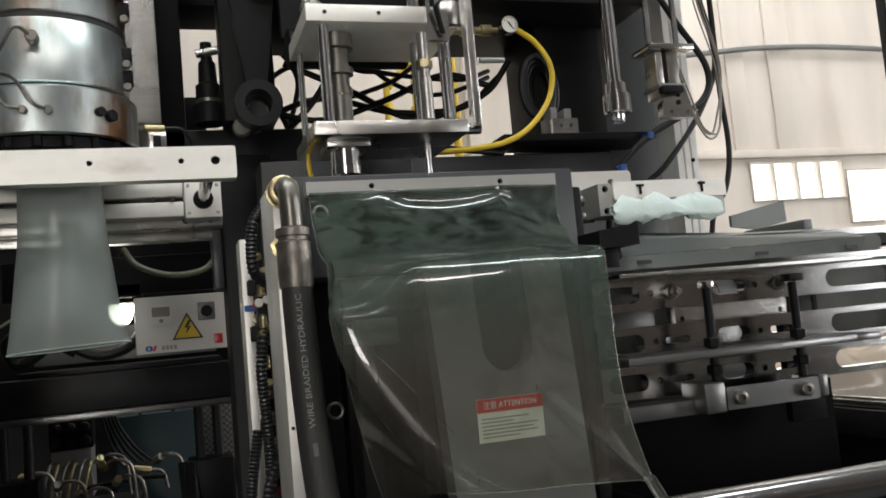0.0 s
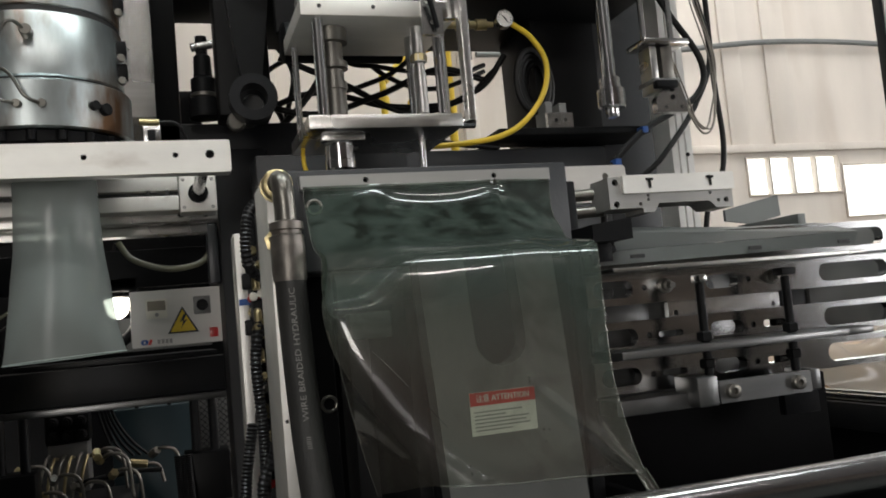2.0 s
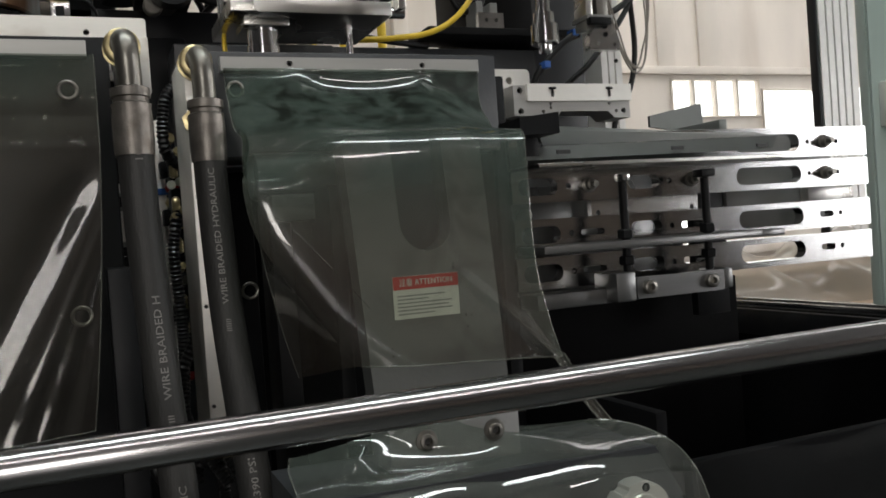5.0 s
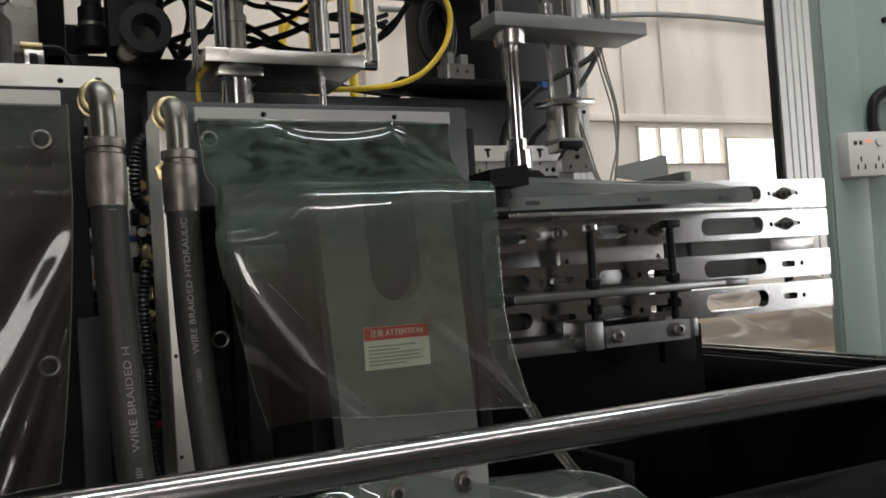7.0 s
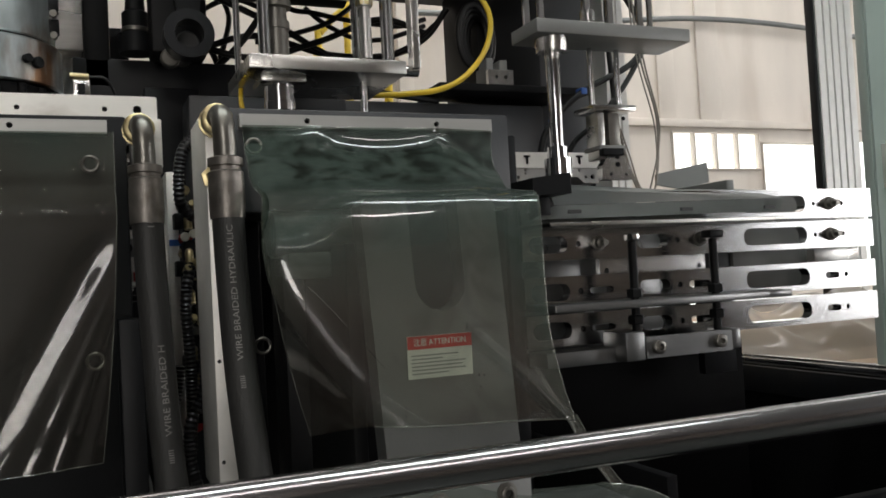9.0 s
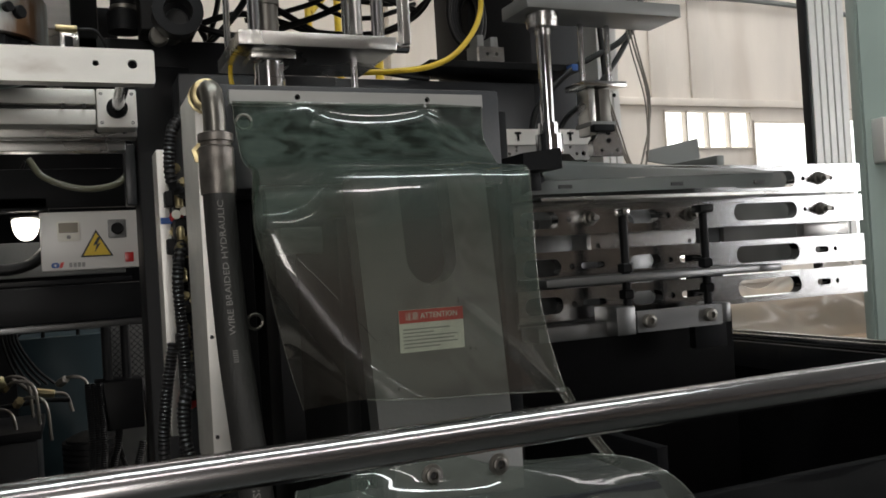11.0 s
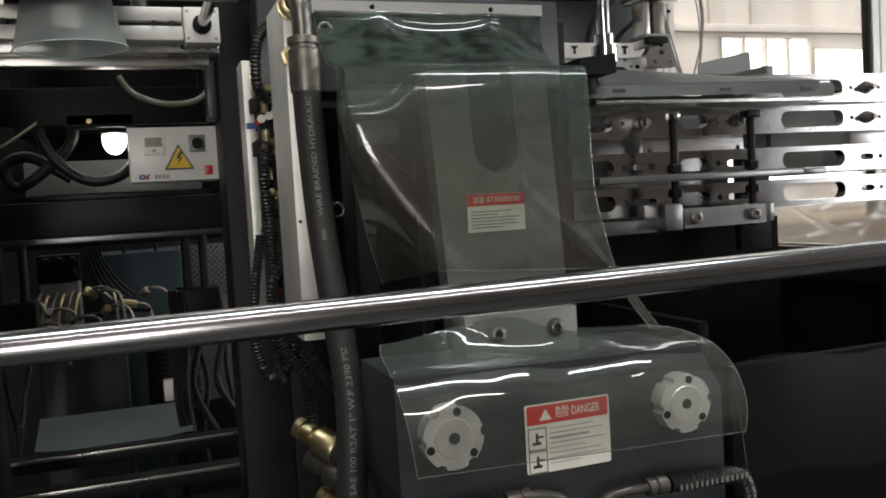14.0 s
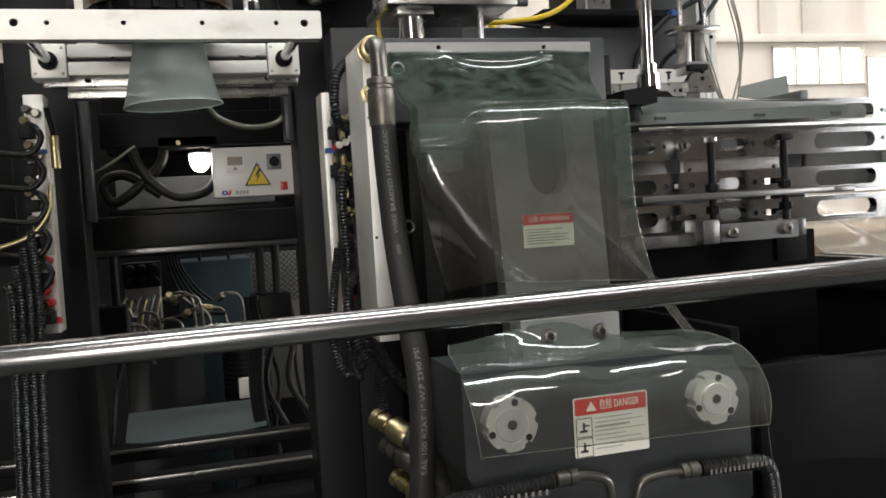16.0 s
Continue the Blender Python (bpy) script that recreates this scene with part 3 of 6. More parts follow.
# arm that carries the clamp, seen through the apron
prongs = [(0.252, 1.13), (0.380, 1.13), (0.402, 1.18), (0.402, 1.455), (0.394, 1.463), (0.358, 1.463)]
prongs += [(0.330 + 0.028 * math.cos(radians(a)), 1.373 + 0.028 * math.sin(radians(a))) for a in range(0, -181, -15)]
prongs += [(0.302, 1.463), (0.260, 1.463), (0.252, 1.455)]
prongs = [(x + 0.06 * (1.30 - z), z) for x, z in prongs]
arm = part("clamp_arm", plate(prongs, [], 0.826, 0.856), M_ARM, right_unit, "grey painted clamp arm with an open slot")
part("arm_bridge", boxm(0.262, 0.392, 0.888, 1.048, 1.415, 1.448, 0.003), M_ARM, right_unit)
part("tie_rod", rodm((0.17, 0.93, 1.435), (0.30, 0.93, 1.435), 0.026, 20), M_BLUEGREY, right_unit)
part("stop_block", boxm(0.178, 0.222, 0.868, 0.895, 1.385, 1.412, 0.002), M_ARM, right_unit, "pale stop block behind the apron")
part("rear_web", boxm(0.235, 0.250, 0.86, 1.045, 1.0, 1.42, 0.002), M_BLACK, right_unit)
part("slot_backing", boxm(0.290, 0.372, 0.875, 0.885, 1.30, 1.46, 0.002), M_BLUEGREY, right_unit)
st = part("warning_sticker", boxm(0.285, 0.357, 0.8248, 0.8258, 1.277, 1.3205), M_LABEL, right_unit, "white warning sticker with a red band")
part("red_band", boxm(0.2852, 0.3568, 0.8243, 0.8247, 1.3070, 1.3203), M_RED, st, "red band")
lettering("注意 ATTENTION", 0.0085, flat(0.321, 0.8240, 1.3135), M_LABEL, st, stretch_to=0.058)
b = bmesh.new()
for k in range(6):
    box(b, 0.289, 0.289 + (0.052, 0.034, 0.060, 0.056, 0.060, 0.040)[k], 0.8243, 0.8247, 1.3005 - k * 0.0037 - 0.0007, 1.3005 - k * 0.0037 + 0.0007)
part("print_lines", b, M_GREYINK, st)

frnd = random.Random(5)
for cx, cz, n, sp in ((0.300, 1.408, 6, 0.010), (0.307, 1.390, 4, 0.006), (0.350, 1.325, 2, 0.006), (0.366, 1.268, 3, 0.008), (0.285, 1.245, 2, 0.010), (0.262, 1.440, 3, 0.006)):
    for k in range(n):
        x, z, h = cx + frnd.uniform(-0.5, 0.5) * sp, cz + frnd.uniform(-1, 1) * sp, frnd.uniform(0.0006, 0.0017)
        part("paint_chip", boxm(x - 0.0007, x + 0.0007, 0.8246, 0.8257, z - h, z + h), M_INK, right_unit)

# apron: hangs from the strip, breaks over the arm, falls to the front; its free side is folded back along a ridge
# depth; height at ridge and free side; ridge x; free side x; x, depth and height of the folded edge
DRAPE = [
    (1.028, 1.573, 1.574, 0.168, 0.494, 0.166, 0.000, 0.000), (1.020, 1.556, 1.557, 0.167, 0.490, 0.165, 0.002, 0.000),
    (0.982, 1.522, 1.528, 0.165, 0.482, 0.162, 0.006, 0.000), (0.930, 1.491, 1.496, 0.160, 0.466, 0.158, 0.012, 0.000),
    (0.855, 1.471, 1.478, 0.156, 0.452, 0.155, 0.022, 0.000), (0.823, 1.456, 1.466, 0.152, 0.444, 0.152, 0.040, -0.002),
    (0.808, 1.437, 1.449, 0.146, 0.438, 0.154, 0.070, 0.000), (0.800, 1.414, 1.410, 0.141, 0.434, 0.161, 0.100, 0.004),
    (0.797, 1.371, 1.362, 0.150, 0.433, 0.167, 0.100, 0.001), (0.794, 1.321, 1.314, 0.179, 0.435, 0.174, 0.100, 0.003),
    (0.790, 1.274, 1.267, 0.212, 0.443, 0.184, 0.100, -0.003), (0.785, 1.239, 1.225, 0.239, 0.453, 0.196, 0.100, -0.017),
]


def rise(a, b, x):
    k = max(0.0, min(1.0, (x - a) / (b - a)))
    return k * k * (3 - 2 * k)


def hump(x, c, w):
    return math.exp(-((x - c) / w) ** 2)


def apron(u, v):
    y, zc, zr, xc, xr, xe, ye, ze = mixrow(DRAPE, v)
    turn = 0.030 * rise(0.42, 0.72, v)
    uc = 0.05 + 0.15 * v
    if u < uc:
        t = u / uc
        bend = (1 - t) ** 0.85
        return Vector((xc + (xe - xc) * (1 - t), y + turn * 0.5 + (ye - turn * 0.5) * bend, zc + ze * (1 - t)))
    t = (u - uc) / (1 - uc)
    x = xc + (xr - xc) * t
    z = zr + (zc - zr) * (1 - rise(0.0, 0.30, t) * hump(v, 0.42, 0.16) - (1 - hump(v, 0.42, 0.16)) * t)
    y += turn * 0.5 * math.exp(-t / (0.025 + 0.05 * rise(0.6, 1.0, v)))
    # the sheet sags from screw to screw and falls away to its free corner
    sag = 0.0
    if 0.26 < t < 0.765:
        sag = 0.012 * math.sin(math.pi * (t - 0.26) / 0.505) ** 0.7
    elif t >= 0.765:
        sag = 0.030 * (t - 0.765) / 0.235
    z -= sag * hump(v, 0.11, 0.07 if v < 0.11 else 0.20)
    # beside the arm the sheet falls in one slope and breaks lower down
    y += 0.046 * (1 - rise(0.06, 0.27, t)) * hump(v, 0.44, 0.12)
    y += 0.004 * hump(t, 0.765, 0.018) * hump(v, 0.06, 0.06) - 0.005 * hump(t, 0.27, 0.05) * hump(v, 0.10, 0.08)
    # pocket beside the second screw
    y += 0.016 * hump(t, 0.80 + 0.5 * (v - 0.36), 0.045) * hump(v, 0.365, 0.045)
    z -= 0.006 * hump(t, 0.86, 0.07) * hump(v, 0.40, 0.05)
    # waves in the slack cloth above the fold
    y += 0.0007 * noise.noise(Vector((x * 17, z * 26, 1.5))) * rise(0.08, 0.2, v) * (1 - rise(0.36, 0.44, v))
    # trough and ridges towards the free side
    y += 0.005 * hump(t, 0.74 + 0.10 * (v - 0.6), 0.12) * rise(0.45, 0.75, v) * (1 - rise(0.84, 0.97, v))
    y -= 0.009 * hump(t, 0.755 + 1.5 * (v - 0.865), 0.030) * rise(0.80, 0.88, v)
    y += 0.004 * hump(t, 0.90 + 0.4 * (v - 0.8), 0.06) * rise(0.66, 0.9, v)
    y -= 0.006 * hump(t, 0.28, 0.20) * rise(0.55, 0.9, v)
    y += 0.0012 * noise.noise(Vector((x * 14, z * 14, 3.0))) * rise(0.5, 0.7, v)
    return Vector((x, y, z))


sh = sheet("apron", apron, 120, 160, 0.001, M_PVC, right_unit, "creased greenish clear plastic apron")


def sheet_edge(f, parent, sides="LRB", r=0.0007, material=None):
    for s in sides:
        pts = [f(*{"L": (0, k / 30), "R": (1, k / 30), "B": (k / 30, 1), "T": (k / 30, 0)}[s]) for k in range(31)]
        part("hem", tubem([Vector(p) for p in pts], r, 6, 2), material or M_EDGE, parent)


sheet_edge(apron, sh, "LR", 0.0005)
part("hem", tubem([apron(0.20 + 0.80 * k / 24, 1.0) for k in range(25)], 0.0009, 6, 2), M_EDGE, sh)


def apron_tail(u, v):
    """Narrow strip of the same sheet that runs on from the corner down to the clamp block."""
    return Vector((0.440 + 0.013 * u + 0.030 * v + 0.014 * v * v, 0.782 - 0.018 * v + 0.004 * math.sin(math.pi * u), 1.229 - 0.078 * v))


tail = sheet("apron_tail", apron_tail, 6, 24, 0.001, M_PVC, right_unit, "narrow clear strip below the apron corner")
sheet_edge(apron_tail, tail, "LR", 0.0006)
part("scratch", tubem([apron(0.135 + 0.22 * k / 16, 0.69 + 0.13 * (k / 16 - 0.25) ** 2 / 0.42) - Vector((0, 0.0006, 0)) for k in range(17)], 0.00025, 6, 2), M_EDGE, sh, "faint curved crease")
for x, y, z in ((0.175, 1.012, 1.545), (0.171, 0.992, 1.312)):
    ring_part(right_unit, "eyelet", x, y, z, 0.0085, M_ELBOW, "zinc eyelet")

# unit at the extruding station, which slides in and out
L_BASE = Vector((-0.16, 1.0, 0.9))
left_unit = thing("mould_platen", L_BASE, "dark mould platen with a hanging clear plastic apron and hose", "machine platen", "mould platens")
part("platen", boxm(-0.36, 0.040, 1.000, 1.100, 0.95, 1.600, 0.003), M_DARK, left_unit)
strip = part("clamping_strip", plate([(-0.34, 1.5745), (0.0176, 1.5745), (0.0176, 1.591), (-0.34, 1.591)], [circle(-0.088, 1.583, 0.0036), circle(-0.26, 1.583, 0.0036)], 0.980, 0.996), M_STRIP, left_unit, "satin steel clamping strip")
for x in (-0.088, -0.26):
    part("screw", bolt(bmesh.new(), x, 0.990, 1.583, 0.0033, 0.006), M_BLACK, strip)
part("side_plate", boxm(0.046, 0.076, 0.925, 1.060, 1.525, 1.583, 0.0015), M_BRIGHT, left_unit, "pale machined side plate")
# the same plate below its pale top, in a darker steel
part("side_plate_lower", boxm(0.052, 0.073, 0.928, 1.058, 1.15, 1.523, 0.0015), M_FERR, left_unit)
L_PATH = [(0.052, 0.868, 1.472), (0.0535, 0.864, 1.40), (0.057, 0.856, 1.31), (0.0605, 0.842, 1.22), (0.066, 0.828, 1.13), (0.066, 0.82, 1.03), (0.055, 0.82, 0.92), (0.02, 0.84, 0.78)]
hose_assembly(left_unit, 0.052, 0.882, 1.566, L_PATH, 8, [("WIRE BRAIDED H", 0.15, 0.0125), ("10", 0.012, 0.0125), ("DRAULIC", 0.325, 0.0125)])
part("hose_guard", boxm(0.020, 0.046, 0.925, 0.99, 1.0, 1.35, 0.002), M_DARK, left_unit, "dark guard strip behind the hose")


def left_apron(u, v):
    x = -0.345 + (0.369 - 0.026 * v * v) * u
    z = 1.576 - 0.386 * v
    # hangs straight, breaks over the arm, then stands off to the front
    y = 0.978 - 0.016 * rise(0.0, 0.16, v) - 0.050 * rise(0.17, 0.27, v) - 0.012 * v
    # folded back along a slanting ridge, with two lesser creases beside it
    d = x - 0.050 + 0.55 * max(0.0, 1.470 - z)
    if z < 1.470:
        q = 1.470 - z
        k = rise(0.0, 0.06, q)
        w = 0.006 + 0.05 * q
        y += k * 0.30 * w * math.log(1 + math.exp(min(30.0, d / w)))
        for fan, deep, wide in ((0.10, 0.016, 0.030), (0.19, 0.022, 0.028), (0.30, 0.018, 0.035), (0.40, 0.012, 0.030)):
            y -= k * deep * q * hump(d, fan * q + 0.004, wide * q + 0.002)
        y += k * 0.006 * hump(d, -0.030, 0.022)
    y += 0.0012 * noise.noise(Vector((x * 9, z * 11, 7.0))) * rise(0.2, 0.4, v)
    return (x, y, z)


sh = sheet("apron", left_apron, 150, 110, 0.001, M_PVCL, left_unit, "bent clear plastic apron with eyelets")
sheet_edge(left_apron, sh, "RB")
for x, z, y in ((-0.003, 1.534, 0.955), (-0.006, 1.305, 0.930)):
    ring_part(left_unit, "eyelet", x, y, z, 0.0088, M_ELBOW, "zinc eyelet")
part("mould_half", boxm(-0.34, 0.02, 1.102, 1.20, 1.15, 1.56, 0.004), M_DARK, left_unit)


# ---------------------------------------------------------------- clamp block with its own apron
block = thing("clamp_block", (0.34, 0.80, 0.6), "dark blue-grey clamp block with two notched lock nuts", "machine block")
b = bmesh.new()
plate([(0.150, 1.146), (0.500, 1.140), (0.528, 1.090), (0.528, 0.95), (0.490, 0.90), (0.190, 0.90), (0.160, 1.005), (0.150, 1.03)], [], 0.700, 0.830, b)
part("body", b, M_BLUEGREY, block)
part("pedestal", boxm(0.20, 0.50, 0.72, 1.04, 0.0, 0.89, 0.004), M_DARK, block)


def lock_nut(x, z):
    o = []
    n = 96
    for k in range(n):
        a = 2 * math.pi * k / n
        r = 0.0315 - (0.0032 if k % 16 < 4 else 0)
        o.append((x + r * math.cos(a), z + r * math.sin(a)))
    nb = plate(o, [], 0.680, 0.699)
    nut = part("lock_nut", nb, M_NUT, block, "notched aluminium lock nut")
    c = bmesh.new()
    lathe(c, (x, 0.681, z), (0, -1, 0), [(0, 0.0225), (0.0015, 0.0225), (0.0016, 0.0215), (0.0008, 0.0205), (0.003, 0.019), (0.003, 0.006), (0.0, 0.0055)], 36)
    part("hub", c, M_NUT, nut, "turned steel hub")
    part("centre_hole", rodm((x, 0.6775, z), (x, 0.690, z), 0.0055, 16), M_INK, nut)
    for a in (80, 200, 320):
        bx, bz = x + 0.0258 * math.cos(radians(a)), z + 0.0258 * math.sin(radians(a))
        part("set_screw", bolt(bmesh.new(), bx, 0.6805, bz, 0.0042, 0.0018), M_BLACK, nut)


lock_nut(0.201, 1.086)
lock_nut(0.467, 1.084)
dn = part("danger_sticker", plate(rounded(0.285, 0.383, 1.030, 1.102, 0.003), [], 0.6975, 0.6985), M_LABEL, block, "white danger sticker with a red band")
part("red_band", plate(rounded(0.287, 0.381, 1.081, 1.1005, 0.002), [], 0.6970, 0.6974), M_RED, dn, "red band")
lettering("危险 DANGER", 0.013, flat(0.345, 0.6968, 1.0905), M_LABEL, dn, stretch_to=0.052)
tri = bmesh.new()
plate([(0.301, 1.085), (0.315, 1.085), (0.308, 1.0965)], [], 0.6966, 0.6970, tri)
part("warning_triangle", tri, M_LABEL, dn)
b = bmesh.new()
for z in (1.066, 1.042):
    for q in ((0.2875, 0.3085, z - 0.0115, z - 0.0107), (0.2875, 0.3085, z + 0.0107, z + 0.0115), (0.2875, 0.2883, z - 0.0107, z + 0.0107), (0.3077, 0.3085, z - 0.0107, z + 0.0107)):
        box(b, q[0], q[1], 0.6970, 0.6974, q[2], q[3])
    box(b, 0.292, 0.302, 0.6970, 0.6974, z - 0.006, z - 0.003)
    box(b, 0.296, 0.299, 0.6970, 0.6974, z - 0.003, z + 0.006)
    box(b, 0.299, 0.305, 0.6970, 0.6974, z + 0.001, z + 0.003)
part("pictograms", b, M_INK, dn)
b = bmesh.new()
for k, w in enumerate((0.050, 0.062, 0.046, 0.066, 0.040, 0.060, 0.066, 0.036)):
    z = 1.0755 - k * 0.0052
    box(b, 0.312, 0.312 + w, 0.6970, 0.6974, z - (0.0011 if k == 2 else 0.0005), z + (0.0011 if k == 2 else 0.0005))
part("print_lines", b, M_GREYINK, dn)

# small apron bolted to the arm foot, over the block
tongue = part("arm_foot", boxm(0.246, 0.380, 0.752, 0.790, 1.12, 1.192, 0.002), M_ARM, block, "grey arm foot plate")
for x in (0.278, 0.347):
    bb = bmesh.new()
    lathe(bb, (x, 0.741, 1.172), (0, -1, 0), [(0, 0.0105), (0.0015, 0.0105), (0.002, 0.0072), (0.005, 0.0070), (0.0055, 0.0062), (0.0055, 0.0040), (0.0015, 0.0038)], 20)
    part("bolt", bb, M_ELBOW, tongue)
    part("socket", rodm((x, 0.7385, 1.172), (x, 0.7405, 1.172), 0.0037, 6), M_INK, tongue)
BULGE = [(0.772, 1.168), (0.748, 1.163), (0.715, 1.152), (0.690, 1.134), (0.674, 1.108), (0.667, 1.082), (0.664, 1.058)]
REACH = [(0.158, 0.470), (0.151, 0.505), (0.150, 0.524), (0.151, 0.534), (0.153, 0.537), (0.155, 0.536), (0.157, 0.530)]


def small_apron(u, v):
    y, z = mixrow(BULGE, v)
    xl, xr = mixrow(REACH, v)
    x = xl + (xr - xl) * u
    z += 0.024 * math.exp(-((u - 0.40) / 0.24) ** 2) * max(0, 1 - v * 3.5) - 0.010 * u
    y -= 0.025 * math.exp(-((u - 0.42) / 0.20) ** 2) * max(0, 1 - v * 4)
    y += 0.0030 * noise.noise(Vector((x * 22, v * 7.0, 4.0))) * max(0, 1 - v * 1.3)
    y += 0.0042 * math.sin(u * 13 + 1.0) * math.exp(-((v - 0.45) / 0.22) ** 2) + 0.0005 * math.sin(u * 31) * math.exp(-((v - 0.40) / 0.2) ** 2)
    y += 0.0008 * noise.noise(Vector((x * 18, v * 3.0, 1.0)))
    return Vector((x, y, z))


sh = sheet("apron", small_apron, 90, 60, 0.001, M_PVC2, block, "wavy clear plastic apron over the block")
sheet_edge(small_apron, sh, "LRB")


def bin_cover(u, v):
    x = 0.545 + 0.36 * u
    return (x, 0.70 + 0.02 * u - 0.02 * v, 1.115 - 0.13 * v - 0.012 * u + 0.006 * math.sin(u * 9))


cover = thing("clear_cover_sheet", (0.7, 0.70, 0.9), "loose clear plastic sheet beside the clamp block", "plastic sheet")
sh = sheet("sheet", bin_cover, 24, 10, 0.001, M_FAINT, cover)
sheet_edge(bin_cover, sh, "L", 0.0004)

# conduit hoses below the danger sticker
for nm, pts, ferr, e in (
    ("hydraulic_hose", [(0.06, 0.70, 0.97), (0.107, 0.675, 1.008), (0.17, 0.668, 1.014), (0.245, 0.668, 1.020)], (0.245, 0.272), [(0.272, 0.668, 1.020), (0.292, 0.668, 1.017), (0.312, 0.668, 1.005), (0.317, 0.672, 0.96)]),
    ("hydraulic_hose", [(0.56, 0.70, 0.90), (0.535, 0.675, 0.985), (0.505, 0.668, 1.003), (0.43, 0.668, 1.006)], (0.43, 0.406), [(0.406, 0.668, 1.006), (0.378, 0.668, 1.006), (0.352, 0.668, 0.998), (0.345, 0.672, 0.955)]),
):
    h = thing(nm, pts[0], "black ridged hydraulic hose with a zinc end fitting", "hose", "clamp hoses")
    part("hose", tubem(pts, 0.0085, 12, 10, 0.0018, 0.0045), M_CORR, h)
    z = pts[-1][2]
    fb = bmesh.new()
    d = ferr[1] - ferr[0]
    s = abs(d)
    lathe(fb, (ferr[0], 0.668, z), (d, 0, 0), [(0, 0.0085), (0.001, 0.0098), (s * 0.55, 0.0098), (s * 0.57, 0.0075), (s * 0.62, 0.0075), (s * 0.64, 0.0095), (s, 0.0095)], 12)
    part("ferrule", fb, M_ELBOW, h, "zinc ferrule")
    part("elbow_pipe", tubem(e, 0.0052, 12), M_ELBOW, h, "bent zinc pipe")
    lathe_nut = rodm((e[-1][0], e[-1][1], e[-1][2]), (e[-1][0], e[-1][1], e[-1][2] - 0.03), 0.009, 6)
    part("nut", lathe_nut, M_BRASS, h)
    b = bmesh.new()
    for k in range(14):
        x = pts[1][0] + (pts[3][0] - pts[1][0]) * (0.1 + 0.85 * k / 14)
        zz = 1.011 if nm and pts[0][0] < 0.2 else 1.003
        box(b, x - 0.0016, x + 0.0016, 0.6572, 0.6576, zz - 0.003, zz + 0.003)
    part("printed_line", b, M_HOSEINK, h)


# ---------------------------------------------------------------- die head
HX, HY = -0.150, 1.375
H_BASE = Vector((HX, HY, 1.6))
head = thing("die_head", H_BASE, "heat-stained steel extrusion die head with a bright wiper bar", "die head")
DX, UP = HX - 0.010, 0.018
for name, prof, m in (
    ("flange", [(1.690, 0.122), (1.693, 0.1255), (1.757, 0.1255), (1.760, 0.123), (1.762, 0.1135)], M_DIE),
    ("heater_band", [(1.766, 0.1135), (1.768, 0.116), (1.856, 0.116), (1.859, 0.114)], M_DIE),
    ("heater_band", [(1.868, 0.113), (1.870, 0.115), (1.990, 0.115), (1.993, 0.113)], M_DIE),
    ("upper_body", [(2.000, 0.112), (2.003, 0.114), (2.40, 0.114), (2.41, 0.11)], M_DIE),
):
    bm = bmesh.new()
    z0 = prof[0][0]
    outer = [(z - z0, r) for z, r in prof]
    lathe(bm, (DX, HY, z0 + UP), (0, 0, 1), outer + [(outer[-1][0], 0.098), (0, 0.098), (0, outer[0][1])], 48)
    part(name, bm, m, head, "heat-tinted steel ring", smooth=False)
bm = bmesh.new()
lathe(bm, (DX, HY, 1.7625 + UP), (0, 0, 1), [(0, 0.112), (0.24, 0.112), (0.24, 0.100), (0, 0.100), (0, 0.112)], 48)
part("joint", bm, M_INK, head)
bm = bmesh.new()
lathe(bm, (DX, HY, 1.655 + UP), (0, 0, 1), [(0, 0.100), (0.004, 0.103), (0.015, 0.105), (0.019, 0.112), (0.035, 0.112), (0.035, 0.094), (0, 0.094), (0, 0.100)], 40)
part("die_ring", bm, M_BLACK, head, "dark die ring")
for k in range(18):
    a = radians(20 * k + 8)
    p = Vector((DX + 0.112 * math.cos(a), HY + 0.112 * math.sin(a), 1.690 + UP))
    part("bolt", rodm(p, p - Vector((0, 0, 0.016)), 0.0072, 10), M_BLACK, head)
for a, z, r in ((-52, 1.725, 0.007), (-44, 1.722, 0.009), (-84, 1.722, 0.006), (-98, 1.722, 0.006), (-91, 1.825, 0.0085), (-140, 1.715, 0.009)):
    d = Vector((math.cos(radians(a)), math.sin(radians(a)), 0))
    p = Vector((DX, HY, z + UP)) + d * 0.116
    part("clamp_screw", rodm(p - d * 0.004, p + d * 0.018, r, 12), M_BLACK if a > -60 else M_ELBOW, head)
for a, z, e in ((-91, 1.825, (-0.09, -0.16, -0.035)), (-84, 1.722, (-0.09, -0.10, 0.05)), (-98, 1.722, (-0.08, -0.08, 0.05))):
    d = Vector((math.cos(radians(a)), math.sin(radians(a)), 0))
    p = Vector((DX, HY, z + UP)) + d * 0.128
    part("thermocouple_lead", tubem([p, p + d * 0.02 + Vector((-0.02, 0, 0.005)), p + d * 0.02 + Vector((e[0] * 0.6, 0.02, e[2])), p + Vector((e[0] * 1.6, 0.06, e[2] * 1.2))], 0.0026, 8), M_ELBOW, head, "braided sensor lead")
for z in (1.795, 1.830, 1.900, 1.940, 1.980):
    a = radians(-14)
    d = Vector((math.cos(a), math.sin(a), 0))
    p = Vector((DX, HY, z + UP)) + d * 0.113
    lug_part = part("clamp_lug", boxm(p.x - 0.004, p.x + 0.014, p.y - 0.012, p.y + 0.012, p.z - 0.011, p.z + 0.011, 0.002), M_BLACK, head)
    part("lug_bolt", rodm((p.x + 0.006, p.y - 0.013, z), (p.x + 0.006, p.y - 0.024, z), 0.006, 10), M_ELBOW, lug_part)
